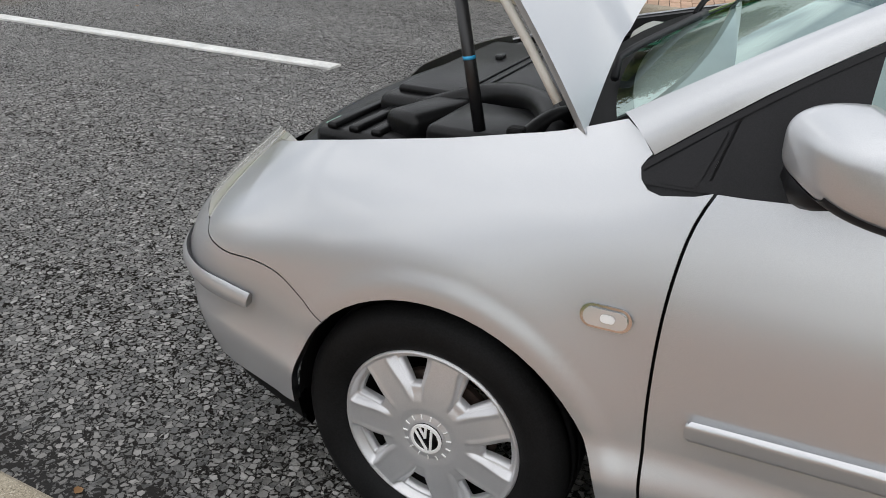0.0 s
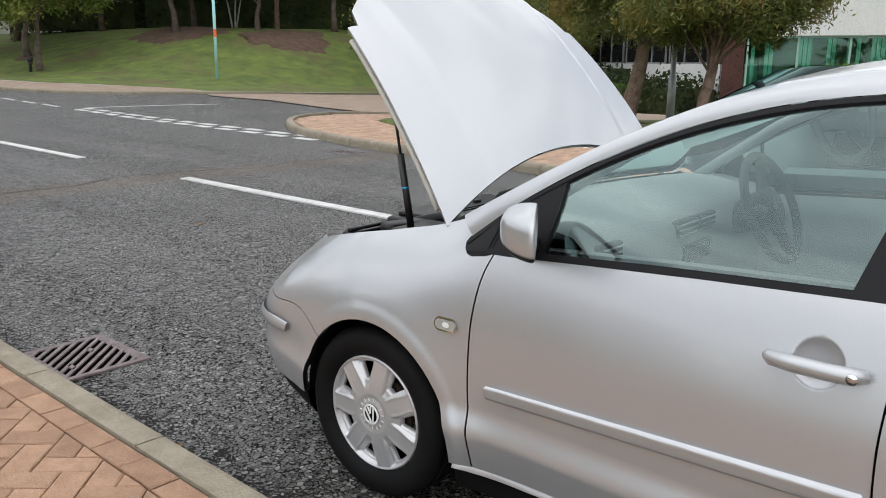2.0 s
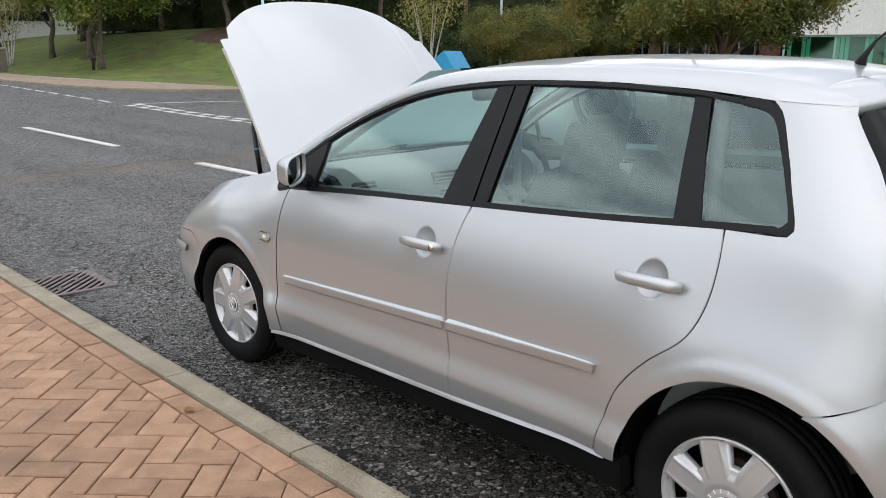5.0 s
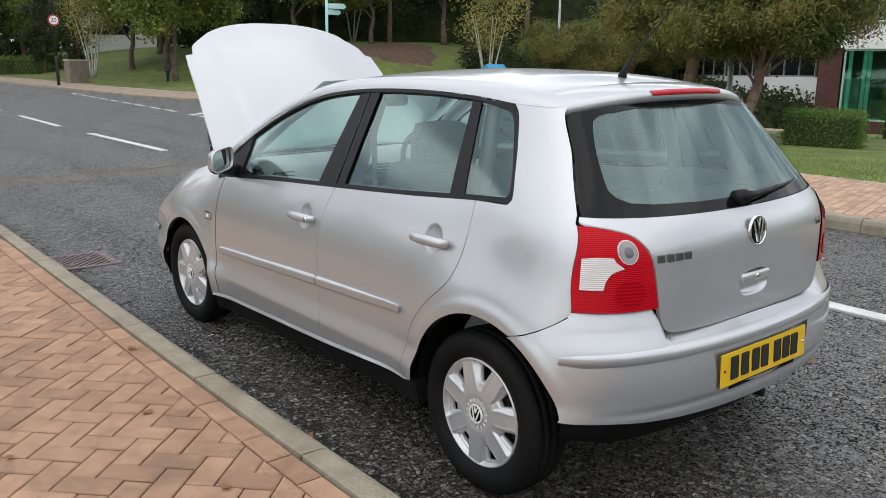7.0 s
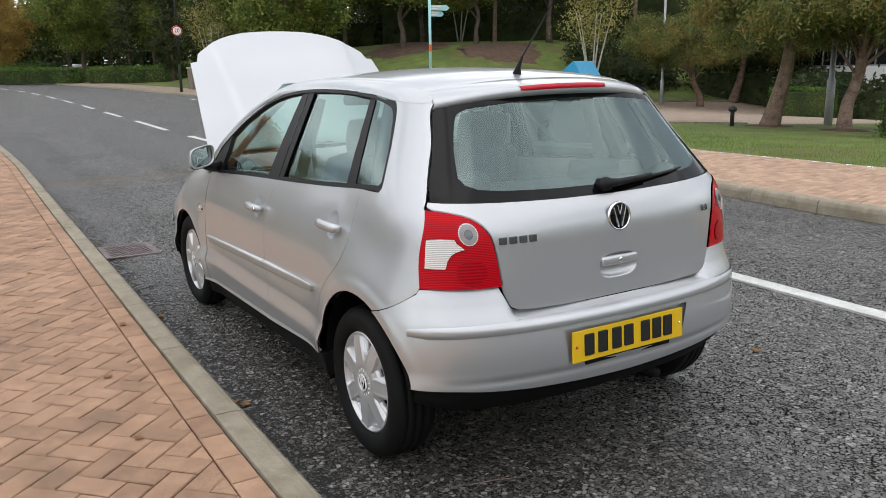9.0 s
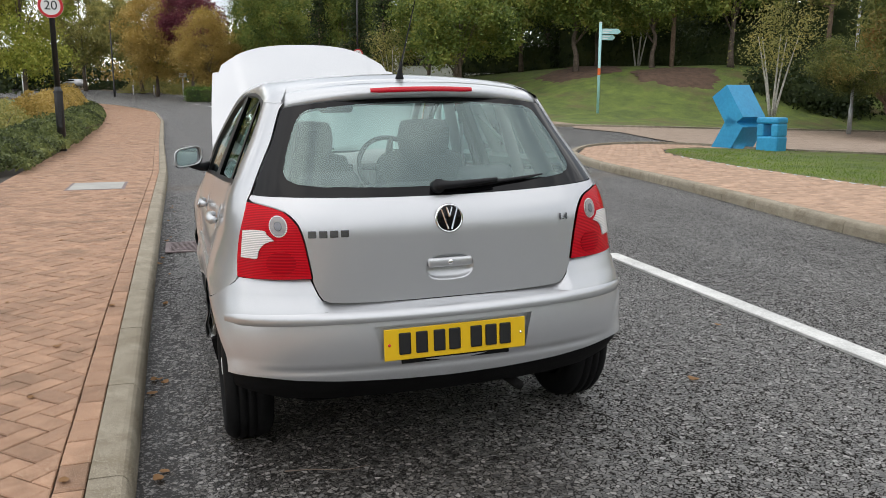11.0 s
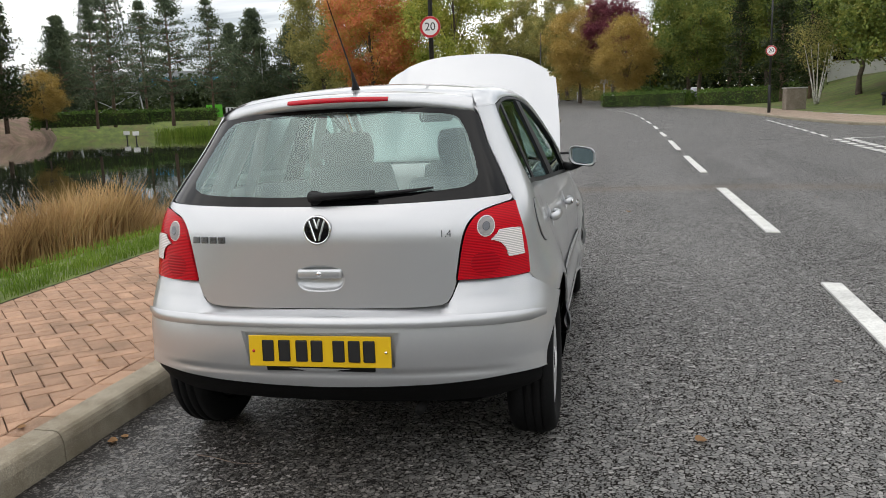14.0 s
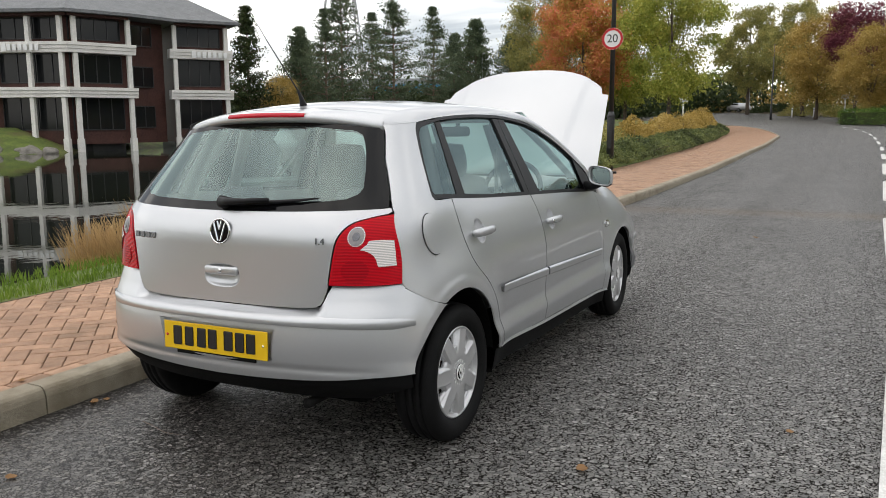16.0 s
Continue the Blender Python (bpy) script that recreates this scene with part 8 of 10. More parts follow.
blades("reeds", "dry golden reeds along the pond's edge", 15000, reed_place(-5.8, -2.4, -6.3, -4.95), 0.90, 0.013, REED, 41, 0.32)
blades("reeds", "low dry reeds along the pond's edge", 3000, reed_place(-8.2, -5.4, -6.2, -5.0), 0.66, 0.012, REED, 42, 0.32)
blades("reeds", "tall brown reed bed at the far bank", 2600, reed_place(-58, -48, -21.5, -17.5), 2.0, 0.05, REED, 43)
blades("reeds", "low green reeds at the far bank", 1500, reed_place(-84, -72, -45, -40), 1.0, 0.08, GRASS_BLADE, 44)


def verge(rng):
    x = rng.uniform(-7.5, 3.5)
    y = left_back(x) - 0.04 - abs(rng.normal()) * 0.42
    return x, y, ground_height(x, y) - 0.01


blades("grass_tufts", "bright green grass along the pavement's edge", 9000, verge, 0.075, 0.007, GRASS_BLADE, 45, 0.5, "grass")


def lawn_edge(rng):
    t = rng.uniform(0, 1)
    x = -13.0 + 13.5 * t
    y = along([(-14, 11.5), (-13.4, 10.8), (-12.2, 9.9), (-10.5, 9.3), (-8, 8.8), (-5.2, 8.5), (0.5, 8.2)], x) + 0.05 + abs(rng.normal()) * 2.2
    return x, y, ground_height(x, y) - 0.01


blades("grass_tufts", "mown grass of the near lawn", 14000, lawn_edge, 0.04, 0.009, GRASS_BLADE, 46, 0.5, "grass")


def far_wood(name, label, line, height, n, size, leaves, seed):
    """A belt of distant trees too far off to count."""
    rng = np.random.default_rng(seed)
    pts = spline([(x, y, 0) for x, y in line], 120)
    quads = []
    for _ in range(n // 60):
        p = pts[rng.integers(0, len(pts))]
        x, y = p.x + rng.normal() * 3.5, p.y + rng.normal() * 3.5
        hh = height * (0.72 + 0.35 * noise.noise(Vector((x * 0.11, y * 0.11, seed))) + 0.15 * rng.random())
        z = rng.uniform(0.4, hh)
        c = rng.normal(size=(60, 3)) * (1.3, 1.3, 1.0) + (x, y, land(x, y) + z)
        c[:, 2] = np.maximum(c[:, 2], land(x, y))
        quads.append(leaf_quads(rng, c, size))
    return quad_mesh(name, np.concatenate(quads), leaves, None, label, "stuff", "trees")


def earth_bank():
    """Bare reddish earth that climbs from the water to the foot of the pines."""
    shore = spline([(-48, -46.5, 0), (-54.5, -51, 0), (-62, -52.6, 0), (-72, -57, 0), (-86, -66, 0)], 60)
    verts, faces = [], []
    steps = ((-0.6, -1.05), (0.6, -0.55), (2.0, -0.15), (4.5, 0.45), (8.0, 1.15), (12.0, 1.65), (16.0, 1.75), (19.0, 1.2))
    for i, p in enumerate(shore):
        for d, z in steps:
            n = noise.noise(Vector((p.x * 0.35, p.y * 0.35, d * 0.4)))
            x, y = p.x - 0.72 * d + n * 0.7, p.y - 0.69 * d + n * 0.5
            verts.append((x, y, z + 0.25 * n + 0.12 * noise.noise(Vector((x, y, 3.0)))))
    k = len(steps)
    for i in range(len(shore) - 1):
        for j in range(k - 1):
            a = i * k + j
            faces.append((a, a + k, a + k + 1, a + 1))
    raw_mesh("earth_bank", verts, faces, EARTH, None, "bare reddish earth bank over the pond", True, "structure", "bank")


earth_bank()
far_wood("far_trees", "distant dark green tree belt", [(-128, 6), (-108, 26), (-88, 44), (-66, 58), (-40, 66), (-10, 70), (25, 66)], 11.0, 42000, 0.75, LEAF_DARK, 51)
far_wood("far_trees", "distant mixed autumn tree belt", [(-150, -20), (-142, -2), (-125, 14), (-104, 34)], 11.0, 15000, 0.75, LEAF_GREEN, 52)
far_wood("far_trees", "distant low trees and hedges over the pond", [(-140, -30), (-128, -52), (-118, -75), (-95, -95), (-65, -105)], 6.0, 30000, 0.8, LEAF_DARK, 53)
far_wood("far_trees", "green tree belt over the road", [(34, -48), (46, -18), (48, 10), (42, 36), (24, 62)], 11.0, 20000, 0.9, LEAF_GREEN, 56)
far_wood("far_undergrowth", "dark undergrowth behind the road bend", [(-96, -34), (-112, -32), (-128, -26), (-140, -16)], 5.0, 15000, 0.7, LEAF_DARK, 54)
far_wood("far_undergrowth", "golden undergrowth outside the road bend", [(-142, -16), (-140, -4), (-130, 8)], 3.2, 6000, 0.5, LEAF_GOLD, 55)


# ---------------------------------------------------------------- street furniture
def disc_bm(radius, depth, sides=40, inner=0.0):
    """A disc or ring that faces +x."""
    bm = bmesh.new()
    if not inner:
        bmesh.ops.create_cone(bm, cap_ends=True, segments=sides, radius1=radius, radius2=radius, depth=depth, matrix=Matrix.Rotation(radians(90), 4, "Y"))
        return bm
    rows = []
    for k in range(sides):
        a = 2 * math.pi * k / sides
        c, s = math.cos(a), math.sin(a)
        rows.append([bm.verts.new((x, c * r, s * r)) for r, x in ((inner, -depth / 2), (radius, -depth / 2), (radius, depth / 2), (inner, depth / 2))])
    for k in range(sides):
        a, b = rows[k], rows[(k + 1) % sides]
        for j in range(4):
            bm.faces.new((a[j], a[(j + 1) % 4], b[(j + 1) % 4], b[j]))
    bmesh.ops.recalc_face_normals(bm, faces=bm.faces)
    return bm


def speed_column(x, y, sign_z, radius, tall, turn, label, base_h):
    z = ground_height(x, y)
    t = thing("street_lamp_column", label, "lamp column", (x, y, z), turn, "columns with speed signs")
    part("base_section", tube_bm([(0, 0, -0.2), (0, 0, base_h - 0.12), (0, 0, base_h)], [0.092, 0.092, 0.062], 20), BLACK_METAL, t, "", True)
    part("collar", tube_bm([(0, 0, base_h - 0.14), (0, 0, base_h - 0.10)], 0.104, 20), BLACK_METAL, t)
    part("access_door", box_bm((0.088, 0, 0.75), (0.012, 0.085, 0.42), 0, 0.004), BLACK_METAL, t)
    part("shaft", tube_bm([(0, 0, base_h), (0, 0, tall)], [0.062, 0.044], 16), BLACK_METAL, t, "", True)
    s = part("sign_plate", disc_bm(radius, 0.006), WHITE_PAINT, t, "white round plate with a red rim")
    s.matrix_basis = pose(0.078, 0, sign_z - z)
    part("red_rim", disc_bm(radius * 0.985, 0.004, 40, radius * 0.77), RED_PAINT, s).matrix_basis = pose(0.006, 0, 0)
    text_part("20", radius * 1.06, BLACK_PAINT, s, pose(0.006, 0, 0, 90, 0, 90), 0.001, "numerals", "black figures 20")
    for dz in (-0.14, 0.14):
        part("clip", tube_bm([(0, 0, sign_z - z + dz - 0.02), (0, 0, sign_z - z + dz + 0.02)], 0.068, 16), GREY_METAL, t)
    return t


speed_column(-16.08, -3.42, 3.305, 0.262, 8.0, 2, "black steel lamp column carrying a round 20 speed sign", 1.45)
speed_column(-47.0, 10.1, 4.0, 0.30, 9.0, -4, "tall black lamp column carrying a smaller 20 sign", 1.6)


def fingerpost(x, y):
    z = ground_height(x, y)
    t = thing("fingerpost", "pale turquoise fingerpost with an orange band on the lawn", "signpost", (x, y, z), 0)
    h = 4.8
    part("post", tube_bm([(0, 0, -0.2), (0, 0, h)], 0.075, 18), TURQUOISE, t, "", True)
    part("band", tube_bm([(0, 0, 2.05), (0, 0, 2.42)], 0.079, 18), ORANGE_BAND, t, "orange painted band")
    part("cap", tube_bm([(0, 0, h), (0, 0, h + 0.05)], 0.08, 18), WHITE_PAINT, t, "pale flat cap")
    for k, (zz, turn, long) in enumerate(((4.36, 82, 1.15), (4.05, 96, 0.95))):
        b = bmesh.new()
        w = 0.28 if k < 2 else 0.24
        out = [(0.05, -w / 2), (long - 0.16, -w / 2), (long, 0), (long - 0.16, w / 2), (0.05, w / 2)]
        fr = [[b.verts.new((px, yy, pz)) for px, pz in out] for yy in (-0.025, 0.025)]
        b.faces.new(fr[0])
        b.faces.new(fr[1][::-1])
        for i in range(5):
            b.faces.new((fr[0][i], fr[1][i], fr[1][(i + 1) % 5], fr[0][(i + 1) % 5]))
        bmesh.ops.recalc_face_normals(b, faces=b.faces)
        f = part("finger", b, TURQUOISE, t)
        f.matrix_basis = pose(0, 0, zz, 0, 0, turn)
        for yy in (-0.028, 0.028):
            for dz, ln in ((0.06, 0.5), (-0.05, 0.36)):
                part("text_bar", box_bm((0.12 + ln / 2, yy, dz), (ln, 0.004, 0.045)), WHITE_PAINT, f)


fingerpost(-35.9, 21.0)


def sculpture():
    """Blue block letters: a folded chevron and a ring with a tail, standing on the corner lawn."""
    z = ground_height(-13.8, 12.9) - 0.02
    t = thing("corner_sculpture", "bright blue folded metal sculpture on the corner grass", "sculpture", (-14.2, 12.75, z), 14)
    def slab(name, a, b, wide, thick):
        m = Vector(b) - Vector(a)
        bm = bmesh.new()
        side = Vector((m.z, 0, -m.x)).normalized() * thick / 2
        ring = [[bm.verts.new((p + side * s).to_tuple()[0:1] + (yy,) + ((p + side * s).z,)) for p, s in ((Vector(a), 1), (Vector(b), 1), (Vector(b), -1), (Vector(a), -1))] for yy in (0, wide)]
        bm.faces.new(ring[0])
        bm.faces.new(ring[1][::-1])
        for i in range(4):
            bm.faces.new((ring[0][i], ring[1][i], ring[1][(i + 1) % 4], ring[0][(i + 1) % 4]))
        bmesh.ops.recalc_face_normals(bm, faces=bm.faces)
        part(name, bm, BLUE_PAINT, t)
    slab("lower_slab", (0.1, 0, -0.15), (0.62, 0, 0.72), 0.9, 0.55)
    slab("upper_slab", (0.62, 0, 0.68), (0.05, 0, 1.5), 0.9, 0.55)
    bm = bmesh.new()
    for c, size in (((1.52, 0.3, 0.12), (0.62, 0.42, 0.5)), ((1.30, 0.3, 0.52), (0.2, 0.42, 0.34)), ((1.72, 0.3, 0.52), (0.2, 0.42, 0.34)), ((1.5, 0.3, 0.76), (0.66, 0.42, 0.16))):
        box(bm, c, size, 0, 0.05)
    part("pierced_block", bm, BLUE_PAINT, t)


sculpture()


def small_post(x, y, h, r, label, mat, name="bollard", ball=False):
    z = ground_height(x, y)
    t = thing(name, label, "post", (x, y, z))
    part("stem", tube_bm([(0, 0, -0.1), (0, 0, h * 0.72), (0, 0, h)], [r * 0.8, r * 0.7, r * 0.6], 12), mat, t, "", True)
    part("head", tube_bm([(0, 0, h * 0.7), (0, 0, h * 0.78), (0, 0, h * 0.92), (0, 0, h)], [r * 0.8, r * 1.5, r * 1.5, r * 0.5], 12), mat, t, "", True)
    if ball:
        part("outlet", tube_bm([(-r * 2, 0, h * 0.6), (r * 2, 0, h * 0.6)], r * 0.55, 10), mat, t, "", True)
    return t


small_post(-46.0, 16.0, 0.8, 0.11, "small black hydrant-like post on the lawn", BLACK_METAL, "garden_post", True)
small_post(-10.3, 15.0, 0.5, 0.07, "small black garden light beside a pine", BLACK_METAL, "garden_light")
for px, py in ((-101, 1.2), (-104, 0.4), (-99, 8.2), (-95.5, 7.6)):
    small_post(px, py, 0.95, 0.09, "short white roadside bollard", WHITE_PAINT)


def cabinet(x, y, turn):
    z = ground_height(x, y)
    t = thing("utility_cabinet", "weathered grey-brown utility cabinet on the lawn edge", "cabinet", (x, y, z), turn)
    part("body", box_bm((0, 0, 0.66), (0.75, 1.25, 1.36), 0, 0.02), BROWN_BOX, t)
    part("lid", box_bm((0, 0, 1.38), (0.85, 1.35, 0.08), 0, 0.015), CONCRETE, t, "pale concrete lid")
    for s in (-0.31, 0.31):
        part("door", box_bm((0.385, s, 0.68), (0.02, 0.57, 1.2), 0, 0.006), BROWN_BOX, t)


cabinet(-52, 12.5, 8)


def plain_lamp(x, y, h, r, mat, label, arm=0.0, turn=0.0):
    z = ground_height(x, y)
    t = thing("street_lamp", label, "street lamp", (x, y, z), turn)
    part("shaft", tube_bm([(0, 0, -0.2), (0, 0, 1.2), (0, 0, 1.25), (0, 0, h)], [r * 1.5, r * 1.4, r, r * 0.7], 12), mat, t, "", True)
    if arm:
        part("arm", tube_bm(spline([(0, 0, h - 0.05), (0.1, 0, h + 0.25), (arm, 0, h + 0.35)], 8), r * 0.5, 8), mat, t, "", True)
        part("lantern", box_bm((arm + 0.3, 0, h + 0.35), (0.75, 0.28, 0.14), 0, 0.04), GREY_METAL, t)


plain_lamp(-9.8, 18.2, 8, 0.075, GREY_METAL, "grey steel lamp column among the pines")
plain_lamp(-28.3, 30.9, 8, 0.075, GREY_METAL, "grey steel lamp column beside the side road")
plain_lamp(-124.8, -13, 10, 0.10, GREY_METAL, "tall grey street lamp beyond the bend", 1.2, -60)
plain_lamp(-105, -8, 9, 0.10, BLACK_METAL, "dark street lamp beside the far road")
plain_lamp(-96, -43, 9, 0.10, GREY_METAL, "grey street lamp over the pond", 1.4, 30)
plain_lamp(-121, -33, 10, 0.10, GREY_METAL, "grey street lamp with a short arm beyond the bank", 1.2, 40)


def direction_post(x, y, turn):
    z = ground_height(x, y)
    t = thing("road_sign", "white backed road sign on a pale post by the bend", "road sign", (x, y, z), turn)
    part("post", tube_bm([(0, 0, -0.1), (0, 0, 2.7)], 0.09, 12), WHITE_PAINT, t, "", True)
    part("plate", box_bm((0.11, 0, 2.55), (0.03, 0.95, 0.55), 0, 0.01), WHITE_PAINT, t)
    for k in range(2):
        part("text_bar", box_bm((0.128, 0, 2.66 - 0.2 * k), (0.006, 0.7 - 0.15 * k, 0.06)), GREY_METAL, t)


direction_post(-107, 0.1, 8)
direction_post(-89.2, -15.6, 10)
for px, py in ((-113.5, -6.2), (-113.7, -3.6)):
    t = thing("marker_post", "slim white marker post on the verge of the bend", "bollard", (px, py, ground_height(px, py)), 0, "marker posts on the bend")
    part("post", tube_bm([(0, 0, -0.1), (0, 0, 1.15)], 0.09, 12), WHITE_PAINT, t, "", True)
    part("band", tube_bm([(0, 0, 0.85), (0, 0, 1.0)], 0.094, 12), BLACK_PAINT, t, "black band", True)


# recycling boards across the pond
z = ground_height(-94, -49)
t = thing("notice_board", "green and white boards on posts across the pond", "board", (-94, -49, z), 28)
part("board", box_bm((0, 0, 2.6), (0.12, 2.0, 1.6), 0, 0.02), RECYCLE_GREEN, t, "bright green board")
part("chevron_board", box_bm((0.05, 2.2, 2.4), (0.12, 1.6, 1.2), 0, 0.02), WHITE_PAINT, t, "white board with dark bars")
for k in range(3):
    part("bar", box_bm((0.12, 1.75 + 0.45 * k, 2.4), (0.02, 0.2, 1.0)), BLACK_PAINT, t)
for s in (-0.8, 0.8, 1.6, 2.8):
    part("post", tube_bm([(0, s, -0.2), (0, s, 2.6)], 0.06, 8), GREY_METAL, t)
for px, py in ((-62, -40.5), (-64.5, -43.0)):
    z = ground_height(px, py)
    t = thing("bank_marker", "small black and white marker box on the bank", "marker", (px, py, max(z, WATER_LEVEL)), 30)
    part("post", box_bm((0, 0, 0.25), (0.12, 0.12, 0.9), 0, 0.01), BLACK_PAINT, t)
    part("plate", box_bm((0.03, 0, 0.72), (0.2, 0.55, 0.35), 0, 0.02), WHITE_PAINT, t, "white plate")


# ---------------------------------------------------------------- buildings
def wall_box(bm, a, b, depth, low, high, inward):
    """A box whose outer face runs from a to b; inward is the way of its depth."""
    a, b, n = Vector((*a, 0)), Vector((*b, 0)), Vector((*inward, 0)) * depth
    lo = [bm.verts.new(p + Vector((0, 0, low))) for p in (a, b, b + n, a + n)]
    hi = [bm.verts.new(p + Vector((0, 0, high))) for p in (a, b, b + n, a + n)]
    bm.faces.new(lo)
    bm.faces.new(hi[::-1])
    for i in range(4):
        bm.faces.new((lo[i], hi[i], hi[(i + 1) % 4], lo[(i + 1) % 4]))
    bmesh.ops.recalc_face_normals(bm, faces=bm.faces)
    return bm


def glazed(parent, a, b, low, high, panes, frame_mat, glass, inward, mull=0.06, transom=None):
    """A window between two points: frame, mullions and one pane each as parts of it."""
    a, b = Vector(a), Vector(b)
    n = Vector(inward)
    w = part("window", wall_box(bmesh.new(), a - n * 0.05, b - n * 0.05, 0.09, high - 0.08, high, n), frame_mat, parent)
    part("frame", wall_box(bmesh.new(), a - n * 0.05, b - n * 0.05, 0.09, low, low + 0.08, n), frame_mat, w)
    way = (b - a) / panes
    u = way.normalized()
    for k in range(panes + 1):
        c = a + way * k
        part("mullion", wall_box(bmesh.new(), c - u * mull / 2 - n * 0.06, c + u * mull / 2 - n * 0.06, 0.1, low + 0.08, high - 0.08, n), frame_mat, w)
    if transom:
        part("transom", wall_box(bmesh.new(), a - n * 0.055, b - n * 0.055, 0.08, transom - 0.03, transom + 0.03, n), frame_mat, w)
    for k in range(panes):
        c = a + way * k
        part("pane", wall_box(bmesh.new(), c + u * mull / 2, c + way - u * mull / 2, 0.02, low + 0.08, high - 0.08, n), glass, w)
    return w


def office_by_water():
    t = thing("office_building", "three-storey office with pale precast bands and brown cladding in the pond", "building", (0, 0, 0))
    L3, L2, L1, C = Vector((-28.6, -68.4)), Vector((-32.0, -59.7)), Vector((-34.3, -53.9)), Vector((-36.5, -48.3))
    R1, B0, B1 = Vector((-40.7, -46.9)), Vector((-44.8, -46.4)), Vector((-48.2, -44.2))
    deep = Vector((-0.72, -0.69))

    def inn(a, b):
        d = (b - a).normalized()
        n = Vector((-d.y, d.x))
        return n if n.dot(deep) > 0 else -n

    runs = [(L3, L2), (L2, L1), (L1, C), (C, R1), (B0, B1)]
    # the brown body stands back behind the columns
    back = [(p, q, inn(p, q)) for p, q in runs]
    for p, q, n in back:
        part("wall", wall_box(bmesh.new(), p + n * 0.75, q + n * 0.75, 7.0, -0.25, 8.95, n), BROWN_CLAD, t)
        part("soffit", wall_box(bmesh.new(), p - n * 0.2, q - n * 0.2, 1.6, 8.80, 8.98, n), BROWN_CLAD, t)
        # a black block stands for the shade beneath the raised floor
        part("undercroft_shade", wall_box(bmesh.new(), p + n * 1.6, q + n * 1.6, 5.0, -1.6, -0.25, n), BLACK_METAL, t)
        for low, high, panes in ((0.75, 3.15, 4), (4.15, 6.25, 4), (7.25, 8.8, 4)):
            u = (q - p).normalized()
            glazed(t, p + n * 0.73 + u * 0.35, q + n * 0.73 - u * 0.35, low, high, panes, BLACK_METAL, DARK_GLASS, n)
    # stair recess between the two blocks
    n = inn(R1, B0)
    part("wall", wall_box(bmesh.new(), R1 + n * 1.5, B0 + n * 1.5, 6.0, -0.25, 8.95, n), BROWN_CLAD, t)
    for low, high in ((0.9, 2.6), (4.0, 5.6), (7.1, 8.7)):
        glazed(t, R1 + n * 1.48 + Vector((-0.4, 0)), B0 + n * 1.48 + Vector((1.2, 0)), low, high, 3, BLACK_METAL, DARK_GLASS, n)
    # pale bands with a stepped face
    for runs2 in ((L3, L2, L1, C, R1), (B0, B1)):
        for low in (3.12, 6.28):
            for k, (lo, hi, o) in enumerate(((low, low + 0.26, 0.14), (low + 0.26, low + 0.5, 0.20), (low + 0.5, low + 0.74, 0.27))):
                for a, b in zip(runs2, runs2[1:]):
                    d = (b - a).normalized()
                    nn = inn(a, b)
                    ea = 0.45 if a is runs2[0] else 0.12 + 0.05 * k
                    eb = 0.45 if b is runs2[-1] else 0.0
                    part("band", wall_box(bmesh.new(), a - d * ea - nn * o, b + d * eb - nn * o, 0.72 + o, lo, hi - 0.012, nn), PALE_STONE, t)
    # columns, in pairs at the corner
    def column(p, turn, low=-1.0):
        for lo, hi, s in ((low, 0.15, 0.42), (0.15, 3.12, 0.32), (3.86, 6.28, 0.32), (7.02, 8.85, 0.32)):
            part("column", box_bm((p.x, p.y, (lo + hi) / 2), (s, s, hi - lo), turn, 0.02), PALE_STONE, t)
    for a, b in ((L2, L1), (L1, C), (C, R1), (B0, B1), (L3, L2)):
        d = (b - a).normalized()
        n = inn(a, b)
        turn = math.degrees(math.atan2(d.y, d.x))
        ends = (a, b) if a is C or a is B0 else (a + d * 0.0, b - d * 0.6 if b is C else b)
        for e in ends:
            if e is C:
                e = C + d * 0.5
            column(e + n * 0.12, turn)
    mid = (L1 + C) / 2
    column(mid + inn(L1, C) * 0.12, math.degrees(math.atan2((C - L1).y, (C - L1).x)))
    # white letters stand as plain bars on the upper band
    for a, b, f0 in ((L1, C, 0.2), (B0, B1, 0.3)):
        d = (b - a).normalized()
        n = inn(a, b)
        for k in range(7):
            c = a + d * ((b - a).length * f0 + 0.42 * k)
            hi = 0.44 if k else 0.52
            part("sign_bar", wall_box(bmesh.new(), c - n * 0.33, c + d * (0.27 if k else 0.36) - n * 0.33, 0.05, 6.62 - hi / 2, 6.62 + hi / 2, n), WHITE_PAINT, t, "plain white sign shape")
    # slate hip roof
    eave = [L3, L2, L1, C, R1, B0, B1]
    outn = [inn(L3, L2), inn(L2, L1), (inn(L2, L1) + inn(L1, C)).normalized(), (inn(L1, C) + inn(C, R1)).normalized(), inn(C, R1), inn(B0, B1), inn(B0, B1)]
    bm = bmesh.new()
    low = [bm.verts.new((*(p - n * 0.75), 9.0)) for p, n in zip(eave, outn)]
    end = B1 + (B1 - B0).normalized() * 0.9
    low[-1].co = (*(end - outn[-1] * 0.75), 9.0)
    lip = [bm.verts.new(v.co + Vector((0, 0, 0.22))) for v in low]
    ridge = [bm.verts.new((*(p + n * 7.0), 12.6)) for p, n in zip(eave, outn)]
    ridge[-1].co = (*(B1 + outn[-1] * 5.5 - (B1 - B0).normalized() * 3.2), 12.2)
    for i in range(len(low) - 1):
        bm.faces.new((low[i], low[i + 1], lip[i + 1], lip[i]))
        bm.faces.new((lip[i], lip[i + 1], ridge[i + 1], ridge[i]))
    tail = bm.verts.new((*(end + outn[-1] * 11), 9.0))
    tail2 = bm.verts.new((*(end + outn[-1] * 11), 9.22))
